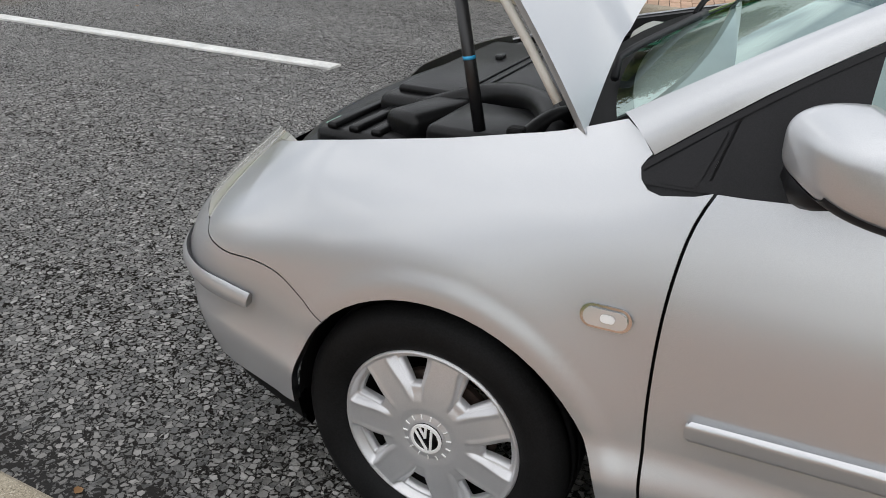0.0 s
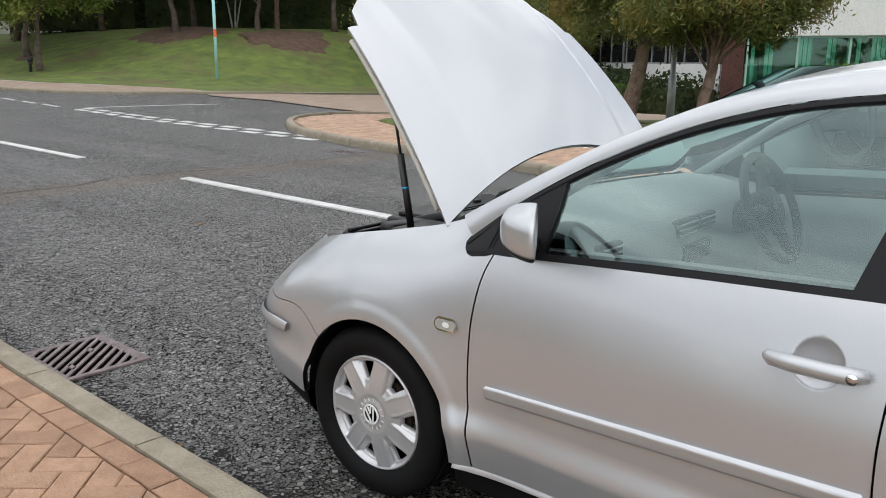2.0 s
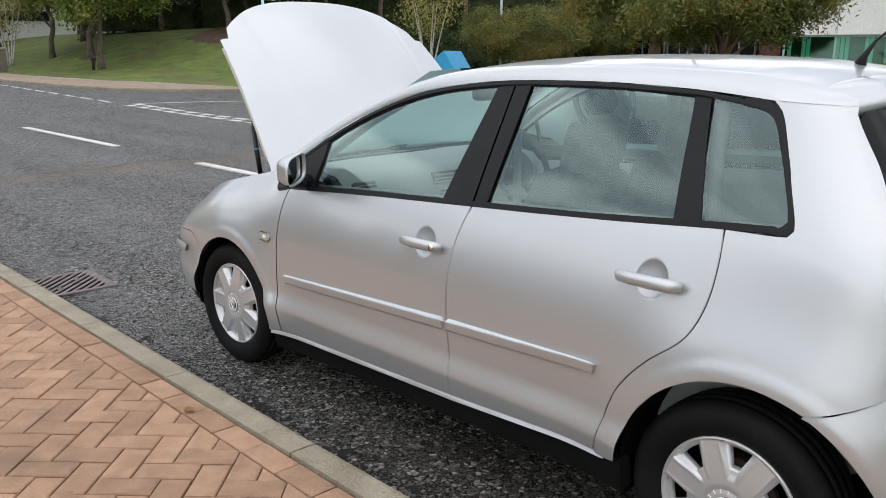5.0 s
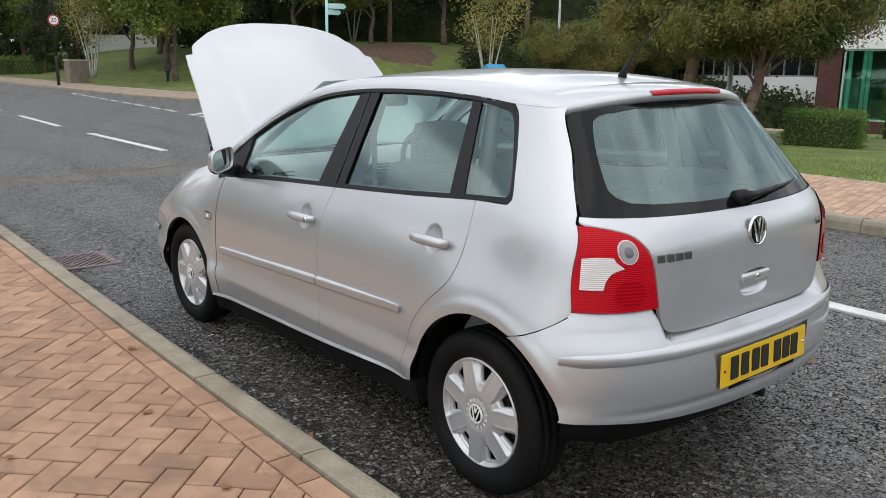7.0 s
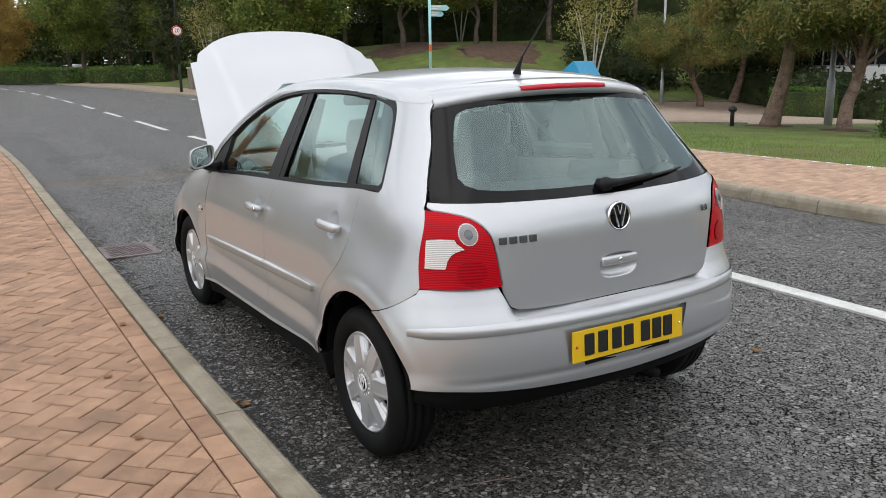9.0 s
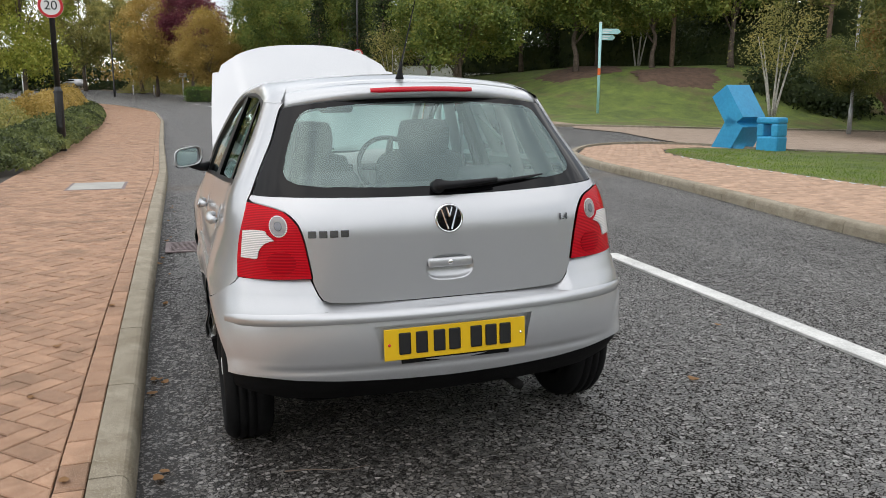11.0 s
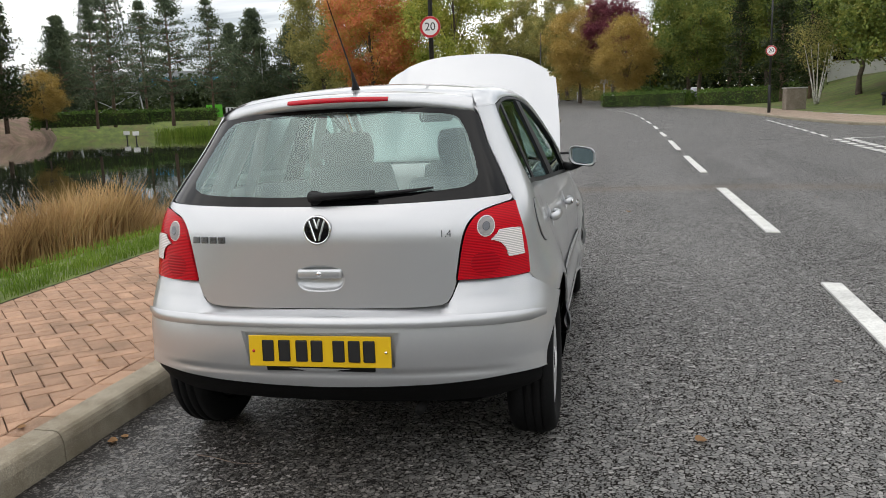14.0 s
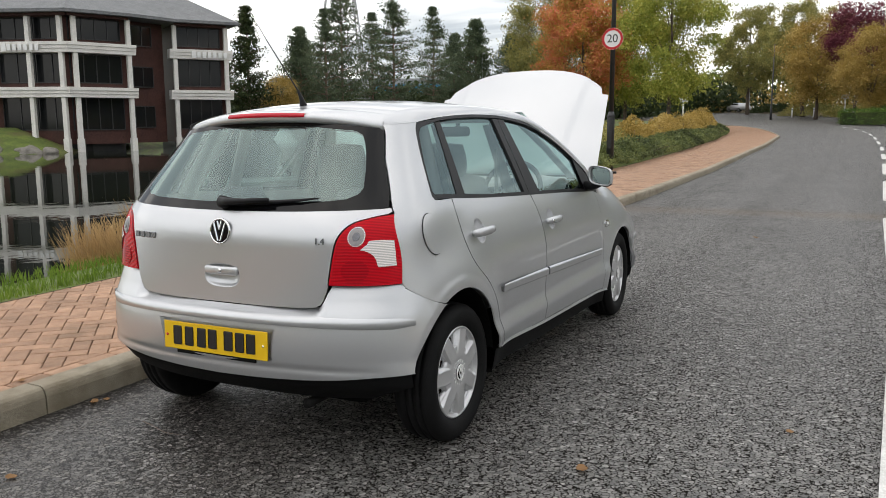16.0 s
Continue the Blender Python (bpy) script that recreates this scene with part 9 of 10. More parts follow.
    bm.faces.new((low[-1], tail, tail2, lip[-1]))
    bm.faces.new((lip[-1], tail2, ridge[-1]))
    bm.faces.new(low[::-1] + [tail])
    bmesh.ops.recalc_face_normals(bm, faces=bm.faces)
    part("roof", bm, SLATE, t, "grey slate hip roof")


office_by_water()


def glazed_office():
    t = thing("glazed_office", "white-clad office with green glazing over a brown plinth", "building", (0, 0, 0))
    A, u, n = Vector((-14.7, 35.1)), Vector((0.93, 0.37)).normalized(), Vector((-0.37, 0.93)).normalized()
    E, F = A + u * 8.4, A + u * 26
    part("plinth", wall_box(bmesh.new(), A - u * 1.9 - n * 0.12, E - n * 0.12, 5, -1.9, -0.5, n), BROWN_CLAD, t, "brown stone plinth")
    for k in range(5):
        c = A + u * (2.1 * k)
        part("plinth_joint", wall_box(bmesh.new(), c - n * 0.13, c + u * 0.03 - n * 0.13, 0.03, -1.8, -0.52, n), BLACK_METAL, t)
    part("pier", wall_box(bmesh.new(), A - u * 1.05 - n * 0.2, A - u * 0.12 - n * 0.2, 1.6, -0.5, 2.7, n), BROWN_CLAD, t, "dark brown corner pier")
    clear = glass_mat("green_clear_glass", (0.55, 0.86, 0.76), 0.0, 1.55)
    glazed(t, A, E, -0.5, 2.65, 4, GREEN_FRAME, clear, n, 0.09)
    part("room_floor", wall_box(bmesh.new(), A + n * 0.1, E + n * 0.1, 4, -0.52, -0.45, n), CONCRETE, t)
    part("room_back", wall_box(bmesh.new(), A + n * 3.5, E + n * 3.5, 0.2, -0.5, 2.7, n), BROWN_BOX, t)
    rng = random.Random(5)
    s = 0.15
    while s < 8.2:
        if rng.random() < 0.68:
            part("blind_slat", wall_box(bmesh.new(), A + u * s + n * 0.12, A + u * (s + 0.16) + n * 0.14, 0.01, -0.3, 2.6, n), WHITE_PANEL, t)
        s += rng.choice((0.19, 0.19, 0.21, 0.6))
    part("upper_wall", wall_box(bmesh.new(), A - u * 1.9 - n * 0.25, F - n * 0.25, 9, 2.66, 8.5, n), WHITE_PANEL, t, "white panelled upper wall")
    for k in range(7):
        c = A + u * (-1.9 + 4.0 * k)
        part("panel_joint", wall_box(bmesh.new(), c - n * 0.262, c + u * 0.035 - n * 0.262, 0.03, 2.68, 8.4, n), CONCRETE, t)
    cream = grain_mat("cream_render", (0.50, 0.42, 0.32), (0.62, 0.54, 0.43), 1.5, (0.8, 0.95), 0.15, 0.05)
    part("lower_wall", wall_box(bmesh.new(), E + u * 0.06, F, 6, -1.9, 2.655, n), cream, t, "cream rendered lower wall")
    # the wing behind the pines
    W0, W1 = Vector((-16.6, 36.6)), Vector((-44, 52))
    d = (W1 - W0).normalized()
    m = Vector((-d.y, d.x))
    m = m if m.y > 0 else -m
    part("wing_wall", wall_box(bmesh.new(), W0, W1, 7, -2.0, 1.4, m), WHITE_PANEL, t)
    part("wing_upper", wall_box(bmesh.new(), W0, W1, 7, 3.3, 8.0, m), WHITE_PANEL, t)
    part("wing_core", wall_box(bmesh.new(), W0 + m * 0.4, W1 + m * 0.4, 6, 1.4, 3.3, m), BROWN_BOX, t)
    for k in range(7):
        a = W0 + d * (0.4 + 4.4 * k)
        glazed(t, a + m * 0.1, a + d * 4.0 + m * 0.1, 1.4, 3.3, 3, GREY_METAL, DARK_GLASS, m)


glazed_office()


def far_block(label, a, b, depth, low, high, mat, bays, z0, z1, name="far_building"):
    t = thing(name, label, "building")
    a, b = Vector(a), Vector(b)
    d = (b - a).normalized()
    n = Vector((-d.y, d.x))
    n = n if n.dot(a) > 0 else -n
    part("wall", wall_box(bmesh.new(), a, b, depth, low, high, n), mat, t)
    part("parapet", wall_box(bmesh.new(), a - n * 0.15, b - n * 0.15, depth, high, high + 0.3, n), GREY_METAL, t)
    w = (b - a).length / bays
    for k in range(bays):
        p = a + d * (w * k + 0.5)
        part("window", wall_box(bmesh.new(), p - n * 0.06, p + d * (w - 1.0) - n * 0.06, 0.1, z0, z1, n), DARK_GLASS, t)


far_block("long low white building behind the lawn trees", (-84, 22), (-66, 50), 10, 0.5, 6.5, WHITE_PANEL, 6, 4.7, 5.6)
far_block("grey shed with a blue upper wall far over the pond", (-150, -62), (-128, -104), 14, 0.0, 9.5, GREY_METAL, 4, 1.5, 3.0, "far_shed")
tshed = thing("blue_sign_wall", "long blue cladding strip high on a far shed", "cladding", (0, 0, 0))
part("sheet", wall_box(bmesh.new(), (-149.6, -61.8), (-137, -85.8), 0.3, 7.0, 8.6, (-0.885, -0.465)), BLUE_PAINT, tshed)


def pylon(x, y, base, low, turn):
    t = thing("pylon", "grey lattice electricity pylon rising behind the pines", "pylon", (x, y, low), turn)
    levels = [0, 4.5, 9.5, 15.5, 22.5, 29.0, 35.0]

    def half(z):
        return base / 2 * (1 - z / 35.0) + 0.55

    quad = [(-1, -1), (1, -1), (1, 1), (-1, 1)]
    for sx, sy in quad:
        part("leg", tube_bm([(sx * half(z), sy * half(z), z) for z in levels], 0.13, 5), GREY_METAL, t)
    for z0, z1 in zip(levels, levels[1:]):
        for k in range(4):
            a, b = quad[k], quad[(k + 1) % 4]
            p = [Vector((a[0] * half(z0), a[1] * half(z0), z0)), Vector((b[0] * half(z0), b[1] * half(z0), z0)),
                 Vector((b[0] * half(z1), b[1] * half(z1), z1)), Vector((a[0] * half(z1), a[1] * half(z1), z1))]
            bm = bmesh.new()
            tube(bm, [p[0], p[2]], 0.07, 4)
            tube(bm, [p[1], p[3]], 0.07, 4)
            tube(bm, [p[3], p[2]], 0.07, 4)
            part("brace", bm, GREY_METAL, t)
    for z, w in ((24, 8), (30, 6.5)):
        part("cross_arm", tube_bm([(0, -w, z), (0, 0, z + 1.2), (0, w, z)], 0.15, 5), GREY_METAL, t)


pylon(-112, -76, 8.5, 0.6, 38)


def far_car(x, y, turn, colour, label):
    z = ground_height(x, y)
    t = thing("parked_car", label, "car", (x, y, z), turn, "cars parked far off")
    paint = plain_mat("far_car_paint", colour, 0.3, 0.2, 0.6)
    prof = [(-2.05, 0.35), (-2.1, 0.75), (-1.9, 0.95), (-1.2, 1.0), (-0.6, 1.38), (0.9, 1.42), (1.6, 1.02), (2.05, 0.9), (2.1, 0.4)]
    bm = bmesh.new()
    rings = [[bm.verts.new((px, yy * (0.86 if pz > 1.1 else 1.0), pz)) for px, pz in prof] for yy in (-0.83, 0.83)]
    bm.faces.new(rings[0])
    bm.faces.new(rings[1][::-1])
    k = len(prof)
    for i in range(k):
        bm.faces.new((rings[0][i], rings[1][i], rings[1][(i + 1) % k], rings[0][(i + 1) % k]))
    bmesh.ops.recalc_face_normals(bm, faces=bm.faces)
    bmesh.ops.bevel(bm, geom=bm.edges[:], offset=0.06, segments=2, affect="EDGES")
    part("body", bm, paint, t, "", True)
    for s in (-1, 1):
        part("side_window", box_bm((0.15, s * 0.775, 1.17), (1.7, 0.06, 0.28), 0, 0.02), DARK_GLASS, t)
        for wx in (-1.3, 1.3):
            w = part("wheel", disc_bm(0.32, 0.2, 20), BLACK_PAINT, t)
            w.matrix_basis = pose(wx, s * 0.76, 0.32, 0, 0, 90)
            part("rim", disc_bm(0.2, 0.21, 14), GREY_METAL, w)


far_car(-100, 10.5, 15, (0.30, 0.30, 0.42), "grey-blue car parked behind the far hedge")
far_car(-106, 11.5, 15, (0.7, 0.7, 0.7), "white car parked behind the far hedge")
far_car(-130, -15, 40, (0.5, 0.5, 0.52), "silver car on the far road")


# ---------------------------------------------------------------- ironwork and small things
def grate(x0, x1, y0, y1, label, slots=7):
    cx, cy = (x0 + x1) / 2, (y0 + y1) / 2
    z = paved_height(cx, cy) + 0.004
    t = thing("drain_grate", label, "drain", (cx, cy, z))
    w, d = x1 - x0, y1 - y0
    # no hole is cut: a flat black sheet paints the shade between the bars
    part("pit", box_bm((0, 0, 0), (w - 0.02, d - 0.02, 0.003)), PIT_SHADE, t, "flat black sheet for the shade under the slots")
    for s in (-1, 1):
        part("frame_bar", box_bm((0, s * (d / 2 - 0.016), 0.002), (w, 0.032, 0.014), 0, 0.003), CAST_IRON, t)
        part("frame_bar", box_bm((s * (w / 2 - 0.016), 0, 0.002), (0.032, d - 0.064, 0.014), 0, 0.003), CAST_IRON, t)
    iw, ih = w / 2 - 0.03, d / 2 - 0.03

    def slanted(c, half, lo, hi):
        poly = [(c - lo - half, lo), (c - lo + half, lo), (c - hi + half, hi), (c - hi - half, hi)]
        poly = clip(clip(poly, 1, 0, iw), -1, 0, iw)
        if len(poly) > 2:
            part("bar", prism_bm(poly, 0.0, 0.009), CAST_IRON, t)
    pitch = 2 * iw / slots
    for k in range(-slots, slots + 1):
        slanted((k + 0.5) * pitch, 0.013, -ih, ih)
    for y in (-0.55 * ih, 0.35 * ih):
        slanted(0.0, pitch / 2, y - 0.012, y + 0.012)
    for y in (-1, 1):
        part("ledge", box_bm((0, y * (d / 2 - 0.040), 0.002), (w - 0.064, 0.018, 0.010), 0, 0.002), CAST_IRON, t)


PIT_SHADE = plain_mat("pit_shade_black", (0.002, 0.002, 0.002), 1.0, 0, 0, 0.0)
grate(-3.41, -2.91, -1.06, -0.64, "rusty cast-iron drain grate with slanted slots in the gutter")
grate(-9.3, -8.8, 5.75, 6.15, "cast-iron drain grate beside the opposite kerb")
t = thing("manhole_cover", "square concrete inspection cover set in the brick pavement", "manhole cover", (-7.8, -2.0, 0.085))
part("frame", box_bm((0, 0, 0.012), (1.0, 0.75, 0.02), 0, 0.003), CAST_IRON, t)
part("cover", box_bm((0, 0, 0.014), (0.92, 0.67, 0.024), 0, 0.003), CONCRETE, t)


def rock(x, y, size, z, seed, label):
    bm = bmesh.new()
    bmesh.ops.create_icosphere(bm, subdivisions=3, radius=1.0)
    for v in bm.verts:
        k = 0.8 + 0.4 * noise.noise(v.co * 1.3 + Vector((seed, 0, 0))) + 0.12 * noise.noise(v.co * 4 + Vector((0, seed, 0)))
        v.co = Vector((v.co.x * size[0], v.co.y * size[1], v.co.z * size[2])) * k
    ob = link_mesh("boulder", bm, ROCK, None, label, True, "", "rock", "boulders by the pond")
    ob.matrix_basis = pose(x, y, z, 0, 0, seed * 50)


rock(-6.1, -4.55, (0.30, 0.22, 0.13), ground_height(-6.1, -4.55) + 0.04, 1, "pale grey boulder at the edge of the reeds")
# grass bank against the office, with boulders at its toe
M1, L2b = Vector((-35.3, -51.4)), Vector((-31.0, -62.2))
bdir = (L2b - M1).normalized()
bout = Vector((-bdir.y, bdir.x))
bout = bout if bout.y > 0 else -bout
rows = []
for i in range(13):
    f = min(1.0, i / 12 * 15.0 / 5.0) ** 0.8
    p = M1 + bdir * (i / 12 * 15.0) - bdir * 3.4
    rows.append([(*(p + bout * d), -1.1 + (hgt + 1.1) * f) for d, hgt in ((-2.0, 1.0), (0.4, 0.95), (1.6, 0.7), (3.0, 0.05), (4.2, -0.6), (5.5, -1.1))])
bverts = [q for r in rows for q in r]
bfaces = [(i * 6 + k, i * 6 + k + 1, i * 6 + k + 7, i * 6 + k + 6) for i in range(12) for k in range(5)]
raw_mesh("grass_bank", bverts, bfaces, GRASS, None, "green grass bank against the office by the pond", True, "structure", "bank")
for k in range(13):
    p = M1 + bdir * (-2.6 + 0.95 * k) + bout * (2.2 + 0.45 * min(k, 5) + 0.5 * math.sin(k * 2.4))
    rock(p.x, p.y, (0.75 + 0.3 * math.sin(k * 1.7), 0.7, 0.55 + 0.16 * math.sin(k * 2.9)), -0.72, 2 + k, "weathered boulder on the bank under the office")


def mulch(x, y, r, seed):
    """Loose bark heaped round a foot, thinning out raggedly into the grass."""
    rng = random.Random(seed)
    bm = bmesh.new()
    n = 72
    rings = []
    for j, (q, lift) in enumerate(((0.25, 0.035), (0.55, 0.03), (0.8, 0.015), (1.0, -0.04))):
        ring = []
        for k in range(n):
            a = 2 * math.pi * k / n
            d = r * q * (1 + 0.30 * noise.noise(Vector((math.cos(a) * 2.2, math.sin(a) * 2.2, seed * 3.7))) + 0.10 * rng.uniform(-1, 1) * q)
            px, py = x + math.cos(a) * d, y + math.sin(a) * d
            ring.append(bm.verts.new((px, py, ground_height(px, py) + lift + rng.uniform(-0.012, 0.012))))
        rings.append(ring)
    bm.faces.new(rings[0])
    for a, b in zip(rings, rings[1:]):
        for k in range(n):
            bm.faces.new((a[k], b[k], b[(k + 1) % n], a[(k + 1) % n]))
    link_mesh("mulch_bed", bm, SOIL, None, "brown bark mulch round a tree foot", True, "stuff", "mulch")


for k, (x, y, r) in enumerate(((-45.7, 16.4, 0.9), (-46.2, 25.2, 3.0), (-52.5, 18.5, 1.0), (-40.5, 29, 2.6), (-50, 28.5, 2.4), (-9.9, 15.9, 0.7), (-7.8, 15.9, 0.6))):
    mulch(x, y, r, k)


def fallen_leaf(x, y, z, size, turn, curl, label):
    bm = bmesh.new()
    n = 8
    mid = [bm.verts.new((size * (k / n - 0.5), 0, curl * size * (2 * k / n - 1) ** 2)) for k in range(n + 1)]
    for s in (-1, 1):
        edge = [bm.verts.new((size * (k / n - 0.5), s * size * 0.34 * math.sin(math.pi * k / n) ** 0.7 * (1 + 0.18 * (k % 2)), curl * size * (2 * k / n - 1) ** 2 + size * 0.10)) for k in range(1, n)]
        row = [mid[0]] + edge + [mid[n]]
        for k in range(n):
            vs = [mid[k], mid[k + 1], row[k + 1], row[k]]
            vs = [v for i, v in enumerate(vs) if v not in vs[:i]]
            if len(vs) > 2:
                bm.faces.new(vs)
    bmesh.ops.recalc_face_normals(bm, faces=bm.faces)
    ob = link_mesh("fallen_leaf", bm, DEAD_LEAF, None, label, True, "", "leaf", "leaves lying on the road")
    ob.matrix_basis = pose(x, y, z, 0, 0, turn)


fallen_leaf(1.33, 1.33, paved_height(1.33, 1.33) + 0.004, 0.06, 30, 0.2, "dry orange leaf lying on the tarmac")
rng = random.Random(77)
for k in range(34):
    x = rng.choice((rng.uniform(1.2, 3.4), rng.uniform(-3.0, 3.5), rng.uniform(-9, -2)))
    y = kerb_y(x) + 0.03 + abs(rng.gauss(0, 0.06))
    fallen_leaf(x, y, paved_height(x, y) + 0.003, rng.uniform(0.022, 0.055), rng.uniform(0, 360), rng.uniform(0.05, 0.3), "dry brown leaf lying in the gutter")
for x, y in ((2.3, -0.6), (0.6, 2.0), (2.6, 0.9), (-5.5, 1.2), (-6.8, 3.6), (-9.2, 3.0), (-7.4, 5.6)):
    fallen_leaf(x, y, paved_height(x, y) + 0.003, rng.uniform(0.04, 0.07), rng.uniform(0, 360), 0.15, "small dry leaf lying on the tarmac")
for k in range(16):
    x = rng.uniform(-7, 3)
    y = kerb_y(x) - rng.uniform(0.15, 1.7)
    fallen_leaf(x, y, land(x, y) + 0.107, rng.uniform(0.03, 0.05), rng.uniform(0, 360), 0.15, "small dry leaf lying on the brick pavement")
bm = tube_bm(spline([(1.66, -0.60, 0), (1.7, -0.50, 0.012), (1.72, -0.40, 0.004), (1.70, -0.30, 0.0)], 10), [0.0026 - 0.00015 * k for k in range(10)], 6)
link_mesh("twig", bm, BARK, None, "thin bare twig lying on the tarmac behind the car", True, "", "twig").matrix_basis = pose(0, 0, paved_height(1.7, -0.4) + 0.007)


# ---------------------------------------------------------------- brick paving
def brick_form(poly, low, high, chamfer=0.005):
    """Vertices and faces of one paver over a convex outline, with worn upper edges."""
    n = len(poly)
    cx, cy = sum(p[0] for p in poly) / n, sum(p[1] for p in poly) / n
    v = [(x, y, low) for x, y in poly] + [(x, y, high - chamfer * 0.7) for x, y in poly]
    for x, y in poly:
        r = math.hypot(x - cx, y - cy) or 1
        k = max(0.2, 1 - chamfer * 1.5 / r)
        v.append((cx + (x - cx) * k, cy + (y - cy) * k, high))
    f = []
    for i in range(n):
        j = (i + 1) % n
        f += [(i, j, n + j, n + i), (n + i, n + j, 2 * n + j, 2 * n + i)]
    f.append(tuple(range(2 * n, 3 * n)))
    return v, f


def area(poly):
    return 0.5 * sum(poly[i][0] * poly[(i + 1) % len(poly)][1] - poly[(i + 1) % len(poly)][0] * poly[i][1] for i in range(len(poly)))


def herringbone(x0, x1, y0, y1, turn, unit=0.1, joint=0.0045):
    """Outlines of 2:1 pavers in herringbone over a rectangle, turned."""
    c, s = math.cos(radians(turn)), math.sin(radians(turn))
    ends = [(c * px + s * py, -s * px + c * py) for px in (x0, x1) for py in (y0, y1)]
    i0, i1 = int(min(e[0] for e in ends) / unit) - 3, int(max(e[0] for e in ends) / unit) + 3
    j0, j1 = int(min(e[1] for e in ends) / unit) - 3, int(max(e[1] for e in ends) / unit) + 3
    for i in range(i0, i1):
        for j in range(j0, j1):
            k = (i - j) % 4
            if k == 0:
                a, b, w, h = i, j, 2, 1
            elif k == 3:
                a, b, w, h = i, j, 1, 2
            else:
                continue
            px, py = (a + w / 2) * unit, (b + h / 2) * unit
            wx, wy = c * px - s * py, s * px + c * py
            if x0 <= wx < x1 and y0 <= wy <= y1:
                yield wx, wy, (0.0 if w == 2 else 90.0) + turn, unit * 2 - joint, unit - joint


def running_bond(x0, x1, y0, y1, turn, unit=0.1, joint=0.0045):
    """Outlines of pavers in offset rows over a rectangle, turned."""
    c, s = math.cos(radians(turn)), math.sin(radians(turn))
    ends = [(c * px + s * py, -s * px + c * py) for px in (x0, x1) for py in (y0, y1)]
    for j in range(int(min(e[1] for e in ends) / unit) - 2, int(max(e[1] for e in ends) / unit) + 2):
        for i in range(int(min(e[0] for e in ends) / unit / 2) - 2, int(max(e[0] for e in ends) / unit / 2) + 2):
            px, py = (2 * i + (j % 2)) * unit, j * unit
            wx, wy = c * px - s * py, s * px + c * py
            if x0 <= wx < x1 and y0 <= wy <= y1:
                yield wx, wy, turn, unit * 2 - joint, unit - joint


def rect(x, y, turn, w, h):
    c, s = math.cos(radians(turn)), math.sin(radians(turn))
    return [(x + c * px - s * py, y + s * px + c * py) for px, py in ((-w / 2, -h / 2), (w / 2, -h / 2), (w / 2, h / 2), (-w / 2, h / 2))]


rng = random.Random(3)
brick_meshes = []
for k in range(5):
    lx, ly = 0.1955 - 0.001 * k * 0.5, 0.0955 - 0.0006 * k
    v, f = brick_form([(-lx / 2, -ly / 2), (lx / 2, -ly / 2), (lx / 2, ly / 2), (-lx / 2, ly / 2)], -0.03, 0.0, 0.004 + 0.0006 * k)
    me = bpy.data.meshes.new("brick")
    me.from_pydata(v, [], f)
    me.materials.append(BRICK)
    brick_meshes.append(me)


def single_brick(x, y, turn, top, parent):
    ob = new("brick", rng.choice(brick_meshes))
    ob.parent = parent
    ob.matrix_basis = pose(x, y, top, rng.gauss(0, 0.35), rng.gauss(0, 0.25), turn + rng.gauss(0, 0.35) + rng.choice((0, 180)))


class Rest:
    def __init__(self):
        self.v, self.f = [], []

    def add(self, poly, top):
        v, f = brick_form(poly, top - 0.03, top)
        o = len(self.v)
        dz = rng.gauss(0, 0.0012)
        self.v += [(x, y, z + dz + (0.004 * rng.uniform(-1, 1) * 0.3 if z == top else 0)) for x, y, z in v]
        self.f += [tuple(o + i for i in q) for q in f]


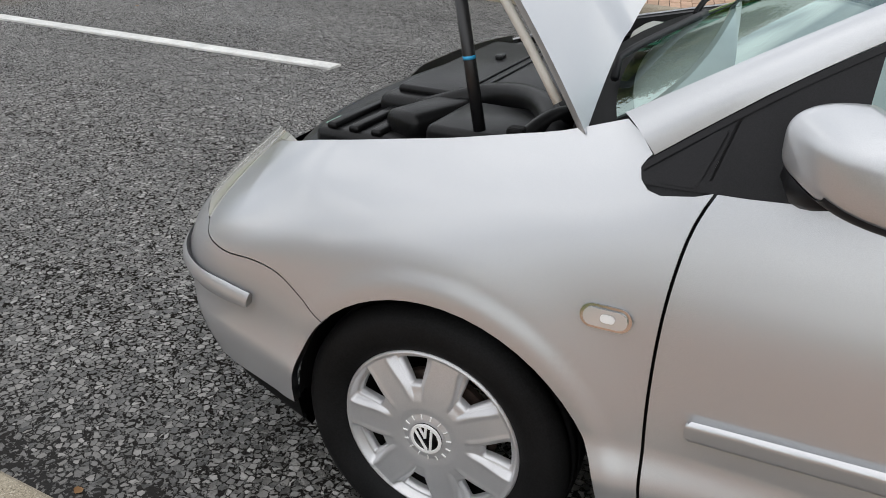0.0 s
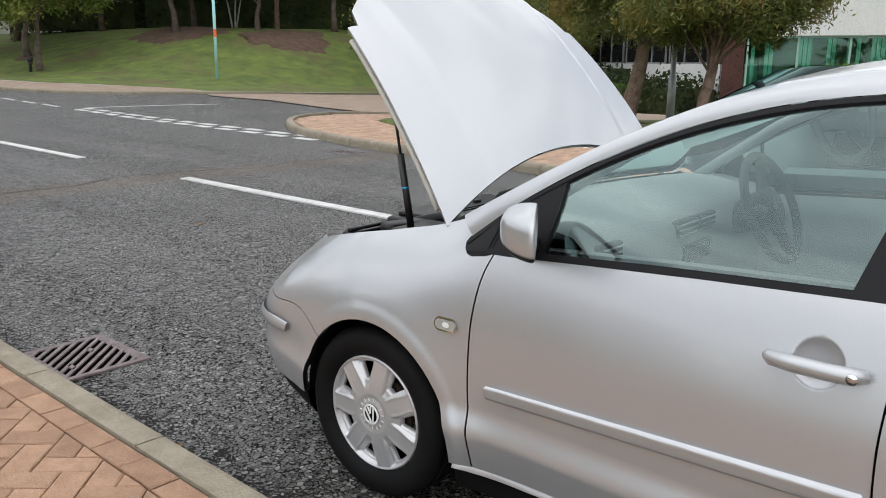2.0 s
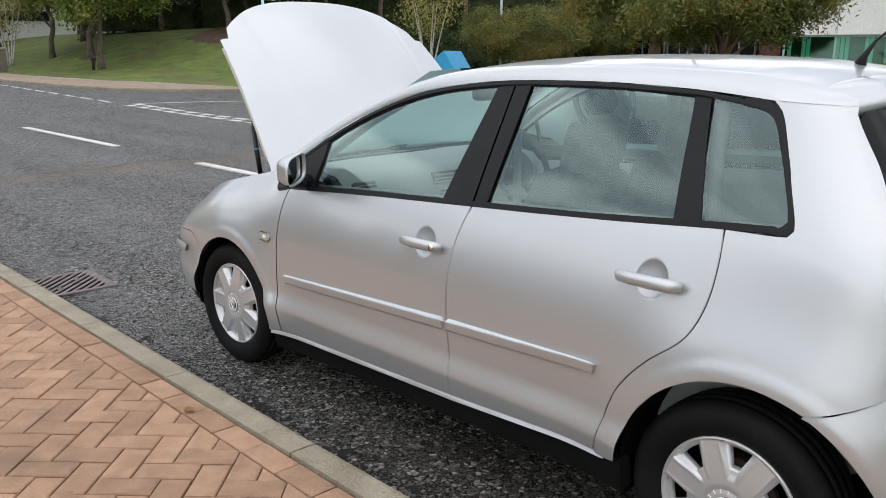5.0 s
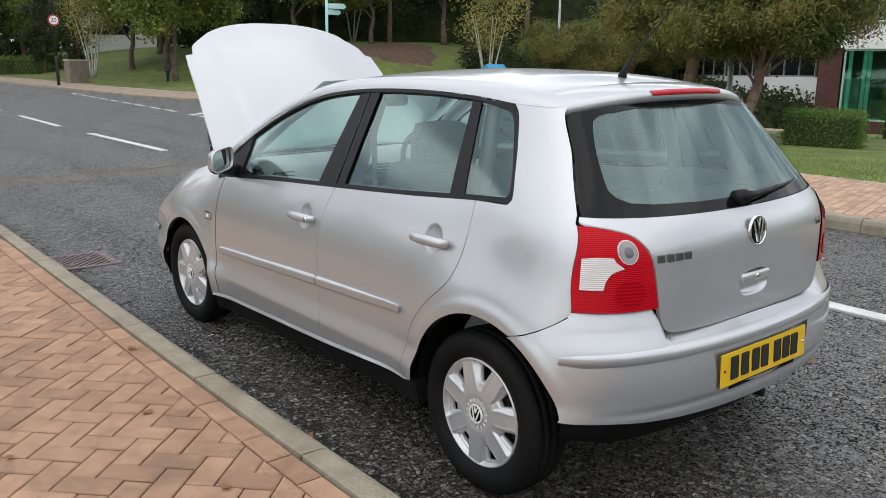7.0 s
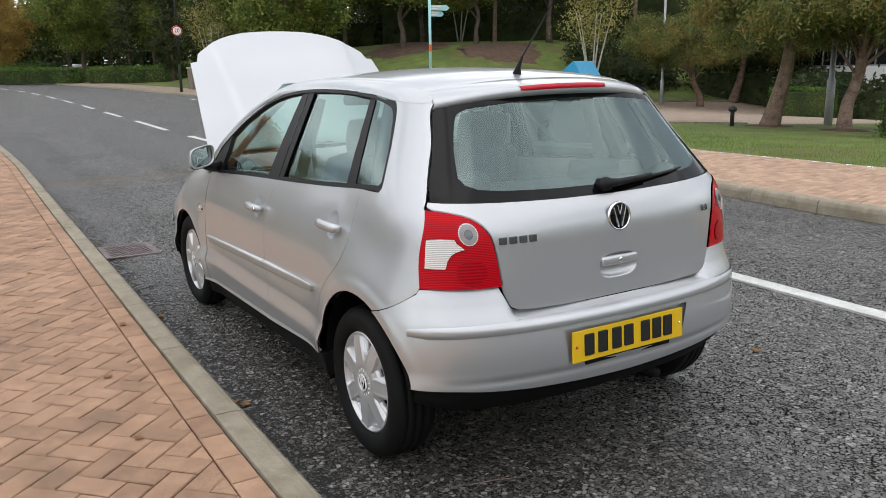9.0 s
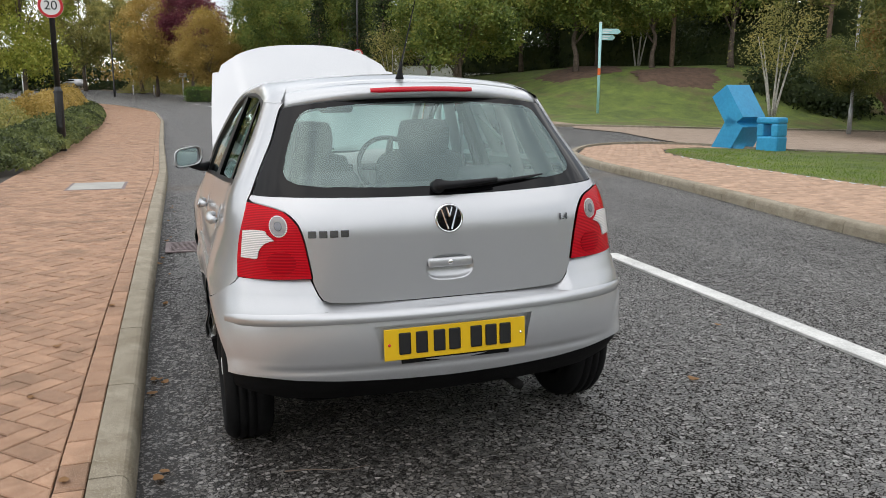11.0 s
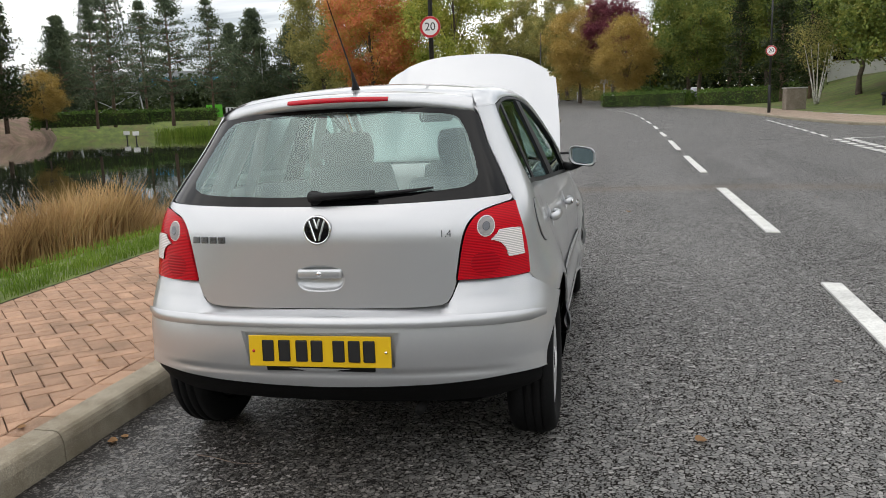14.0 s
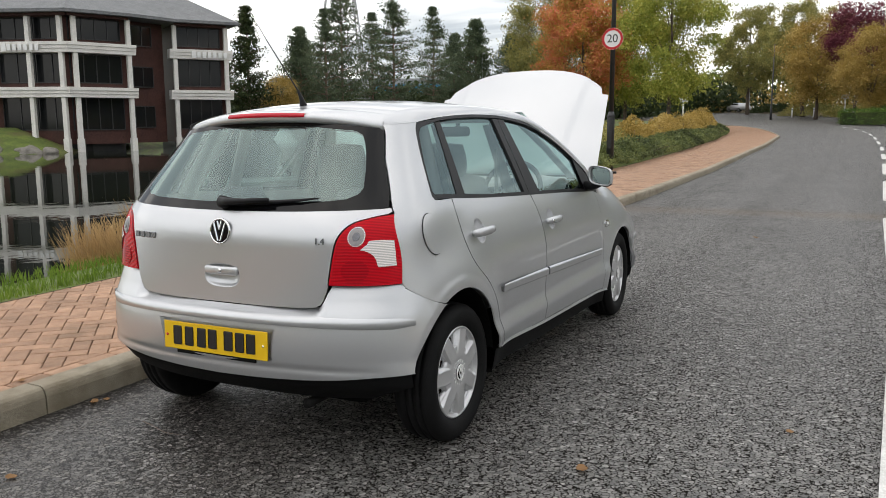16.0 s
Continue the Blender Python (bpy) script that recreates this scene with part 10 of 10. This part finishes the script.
# the near pavement: a stretcher course along the kerb, the rest in herringbone
rest = Rest()
singles = 0
BRICK_LIFT = 0.104
x = 14.0
while x > -76:
    nx = x - 0.2
    ya, yb = kerb_y(x) - 0.130, kerb_y(nx) - 0.130
    turn = math.degrees(math.atan2(ya - yb, x - nx))
    cx, cy = (x + nx) / 2, (ya + yb) / 2 - 0.05
    top = land(cx, cy) + BRICK_LIFT
    if -1.0 < cx < 2.6:
        single_brick(cx, cy, turn, top, pavement_left)
        singles += 1
    else:
        rest.add(rect(cx, cy, turn, 0.1955, 0.0955), top)
    x = nx
for x0, x1 in ((-76, -60), (-60, -44), (-44, -34), (-34, -27), (-27, -20), (-20, -13), (-13, -6), (-6, 1), (1, 8), (8, 14)):
    for wx, wy, turn, w, h in herringbone(x0, x1, -6 if x0 > -50 else -11.5, 0.6, 45):
        front, back = kerb_y(wx) - 0.233, left_back(wx) + 0.03
        if not back - 0.1 < wy < front + 0.1:
            continue
        poly = rect(wx, wy, turn, w, h)
        slope_f = (kerb_y(wx + 0.2) - kerb_y(wx - 0.2)) / 0.4
        slope_b = (left_back(wx + 0.2) - left_back(wx - 0.2)) / 0.4
        cut = clip(poly, -slope_f, 1.0, front - slope_f * wx)
        cut = clip(cut, slope_b, -1.0, -back + slope_b * wx) if len(cut) > 2 else []
        if len(cut) < 3 or area(cut) < 0.0008:
            continue
        top = land(wx, wy) + BRICK_LIFT
        if -1.0 < wx < 2.2 and wy > -2.75 and len(cut) == 4 and area(cut) > 0.0183 and singles < 300:
            single_brick(wx, wy, turn, top, pavement_left)
            singles += 1
        else:
            rest.add(cut, top)
raw_mesh("bricks", rest.v, rest.f, BRICK, pavement_left, "", False, "stuff")

def line_distance(a, b, x, y):
    dx, dy = b[0] - a[0], b[1] - a[1]
    t = min(1, max(0, ((x - a[0]) * dx + (y - a[1]) * dy) / (dx * dx + dy * dy)))
    return math.hypot(x - a[0] - t * dx, y - a[1] - t * dy)


# the pavement opposite, round the corner
rest = Rest()
zone = RIGHT_KERB[1:] + ISLAND_BACK[:-1]
for x0, x1 in ((-17, -10), (-10, -3), (-3, 5)):
    for wx, wy, turn, w, h in running_bond(x0, x1, 4.2, 13.6, 104):
        if inside(zone, wx, wy) and edge_distance(zone, wx, wy) > 0.06 and min(line_distance(a, b, wx, wy) for a, b in zip(RIGHT_KERB, RIGHT_KERB[1:])) > 0.2:
            rest.add(rect(wx, wy, turn, w, h), land(wx, wy) + BRICK_LIFT)
raw_mesh("bricks", rest.v, rest.f, BRICK_TAN, pavement_right, "", False, "stuff")
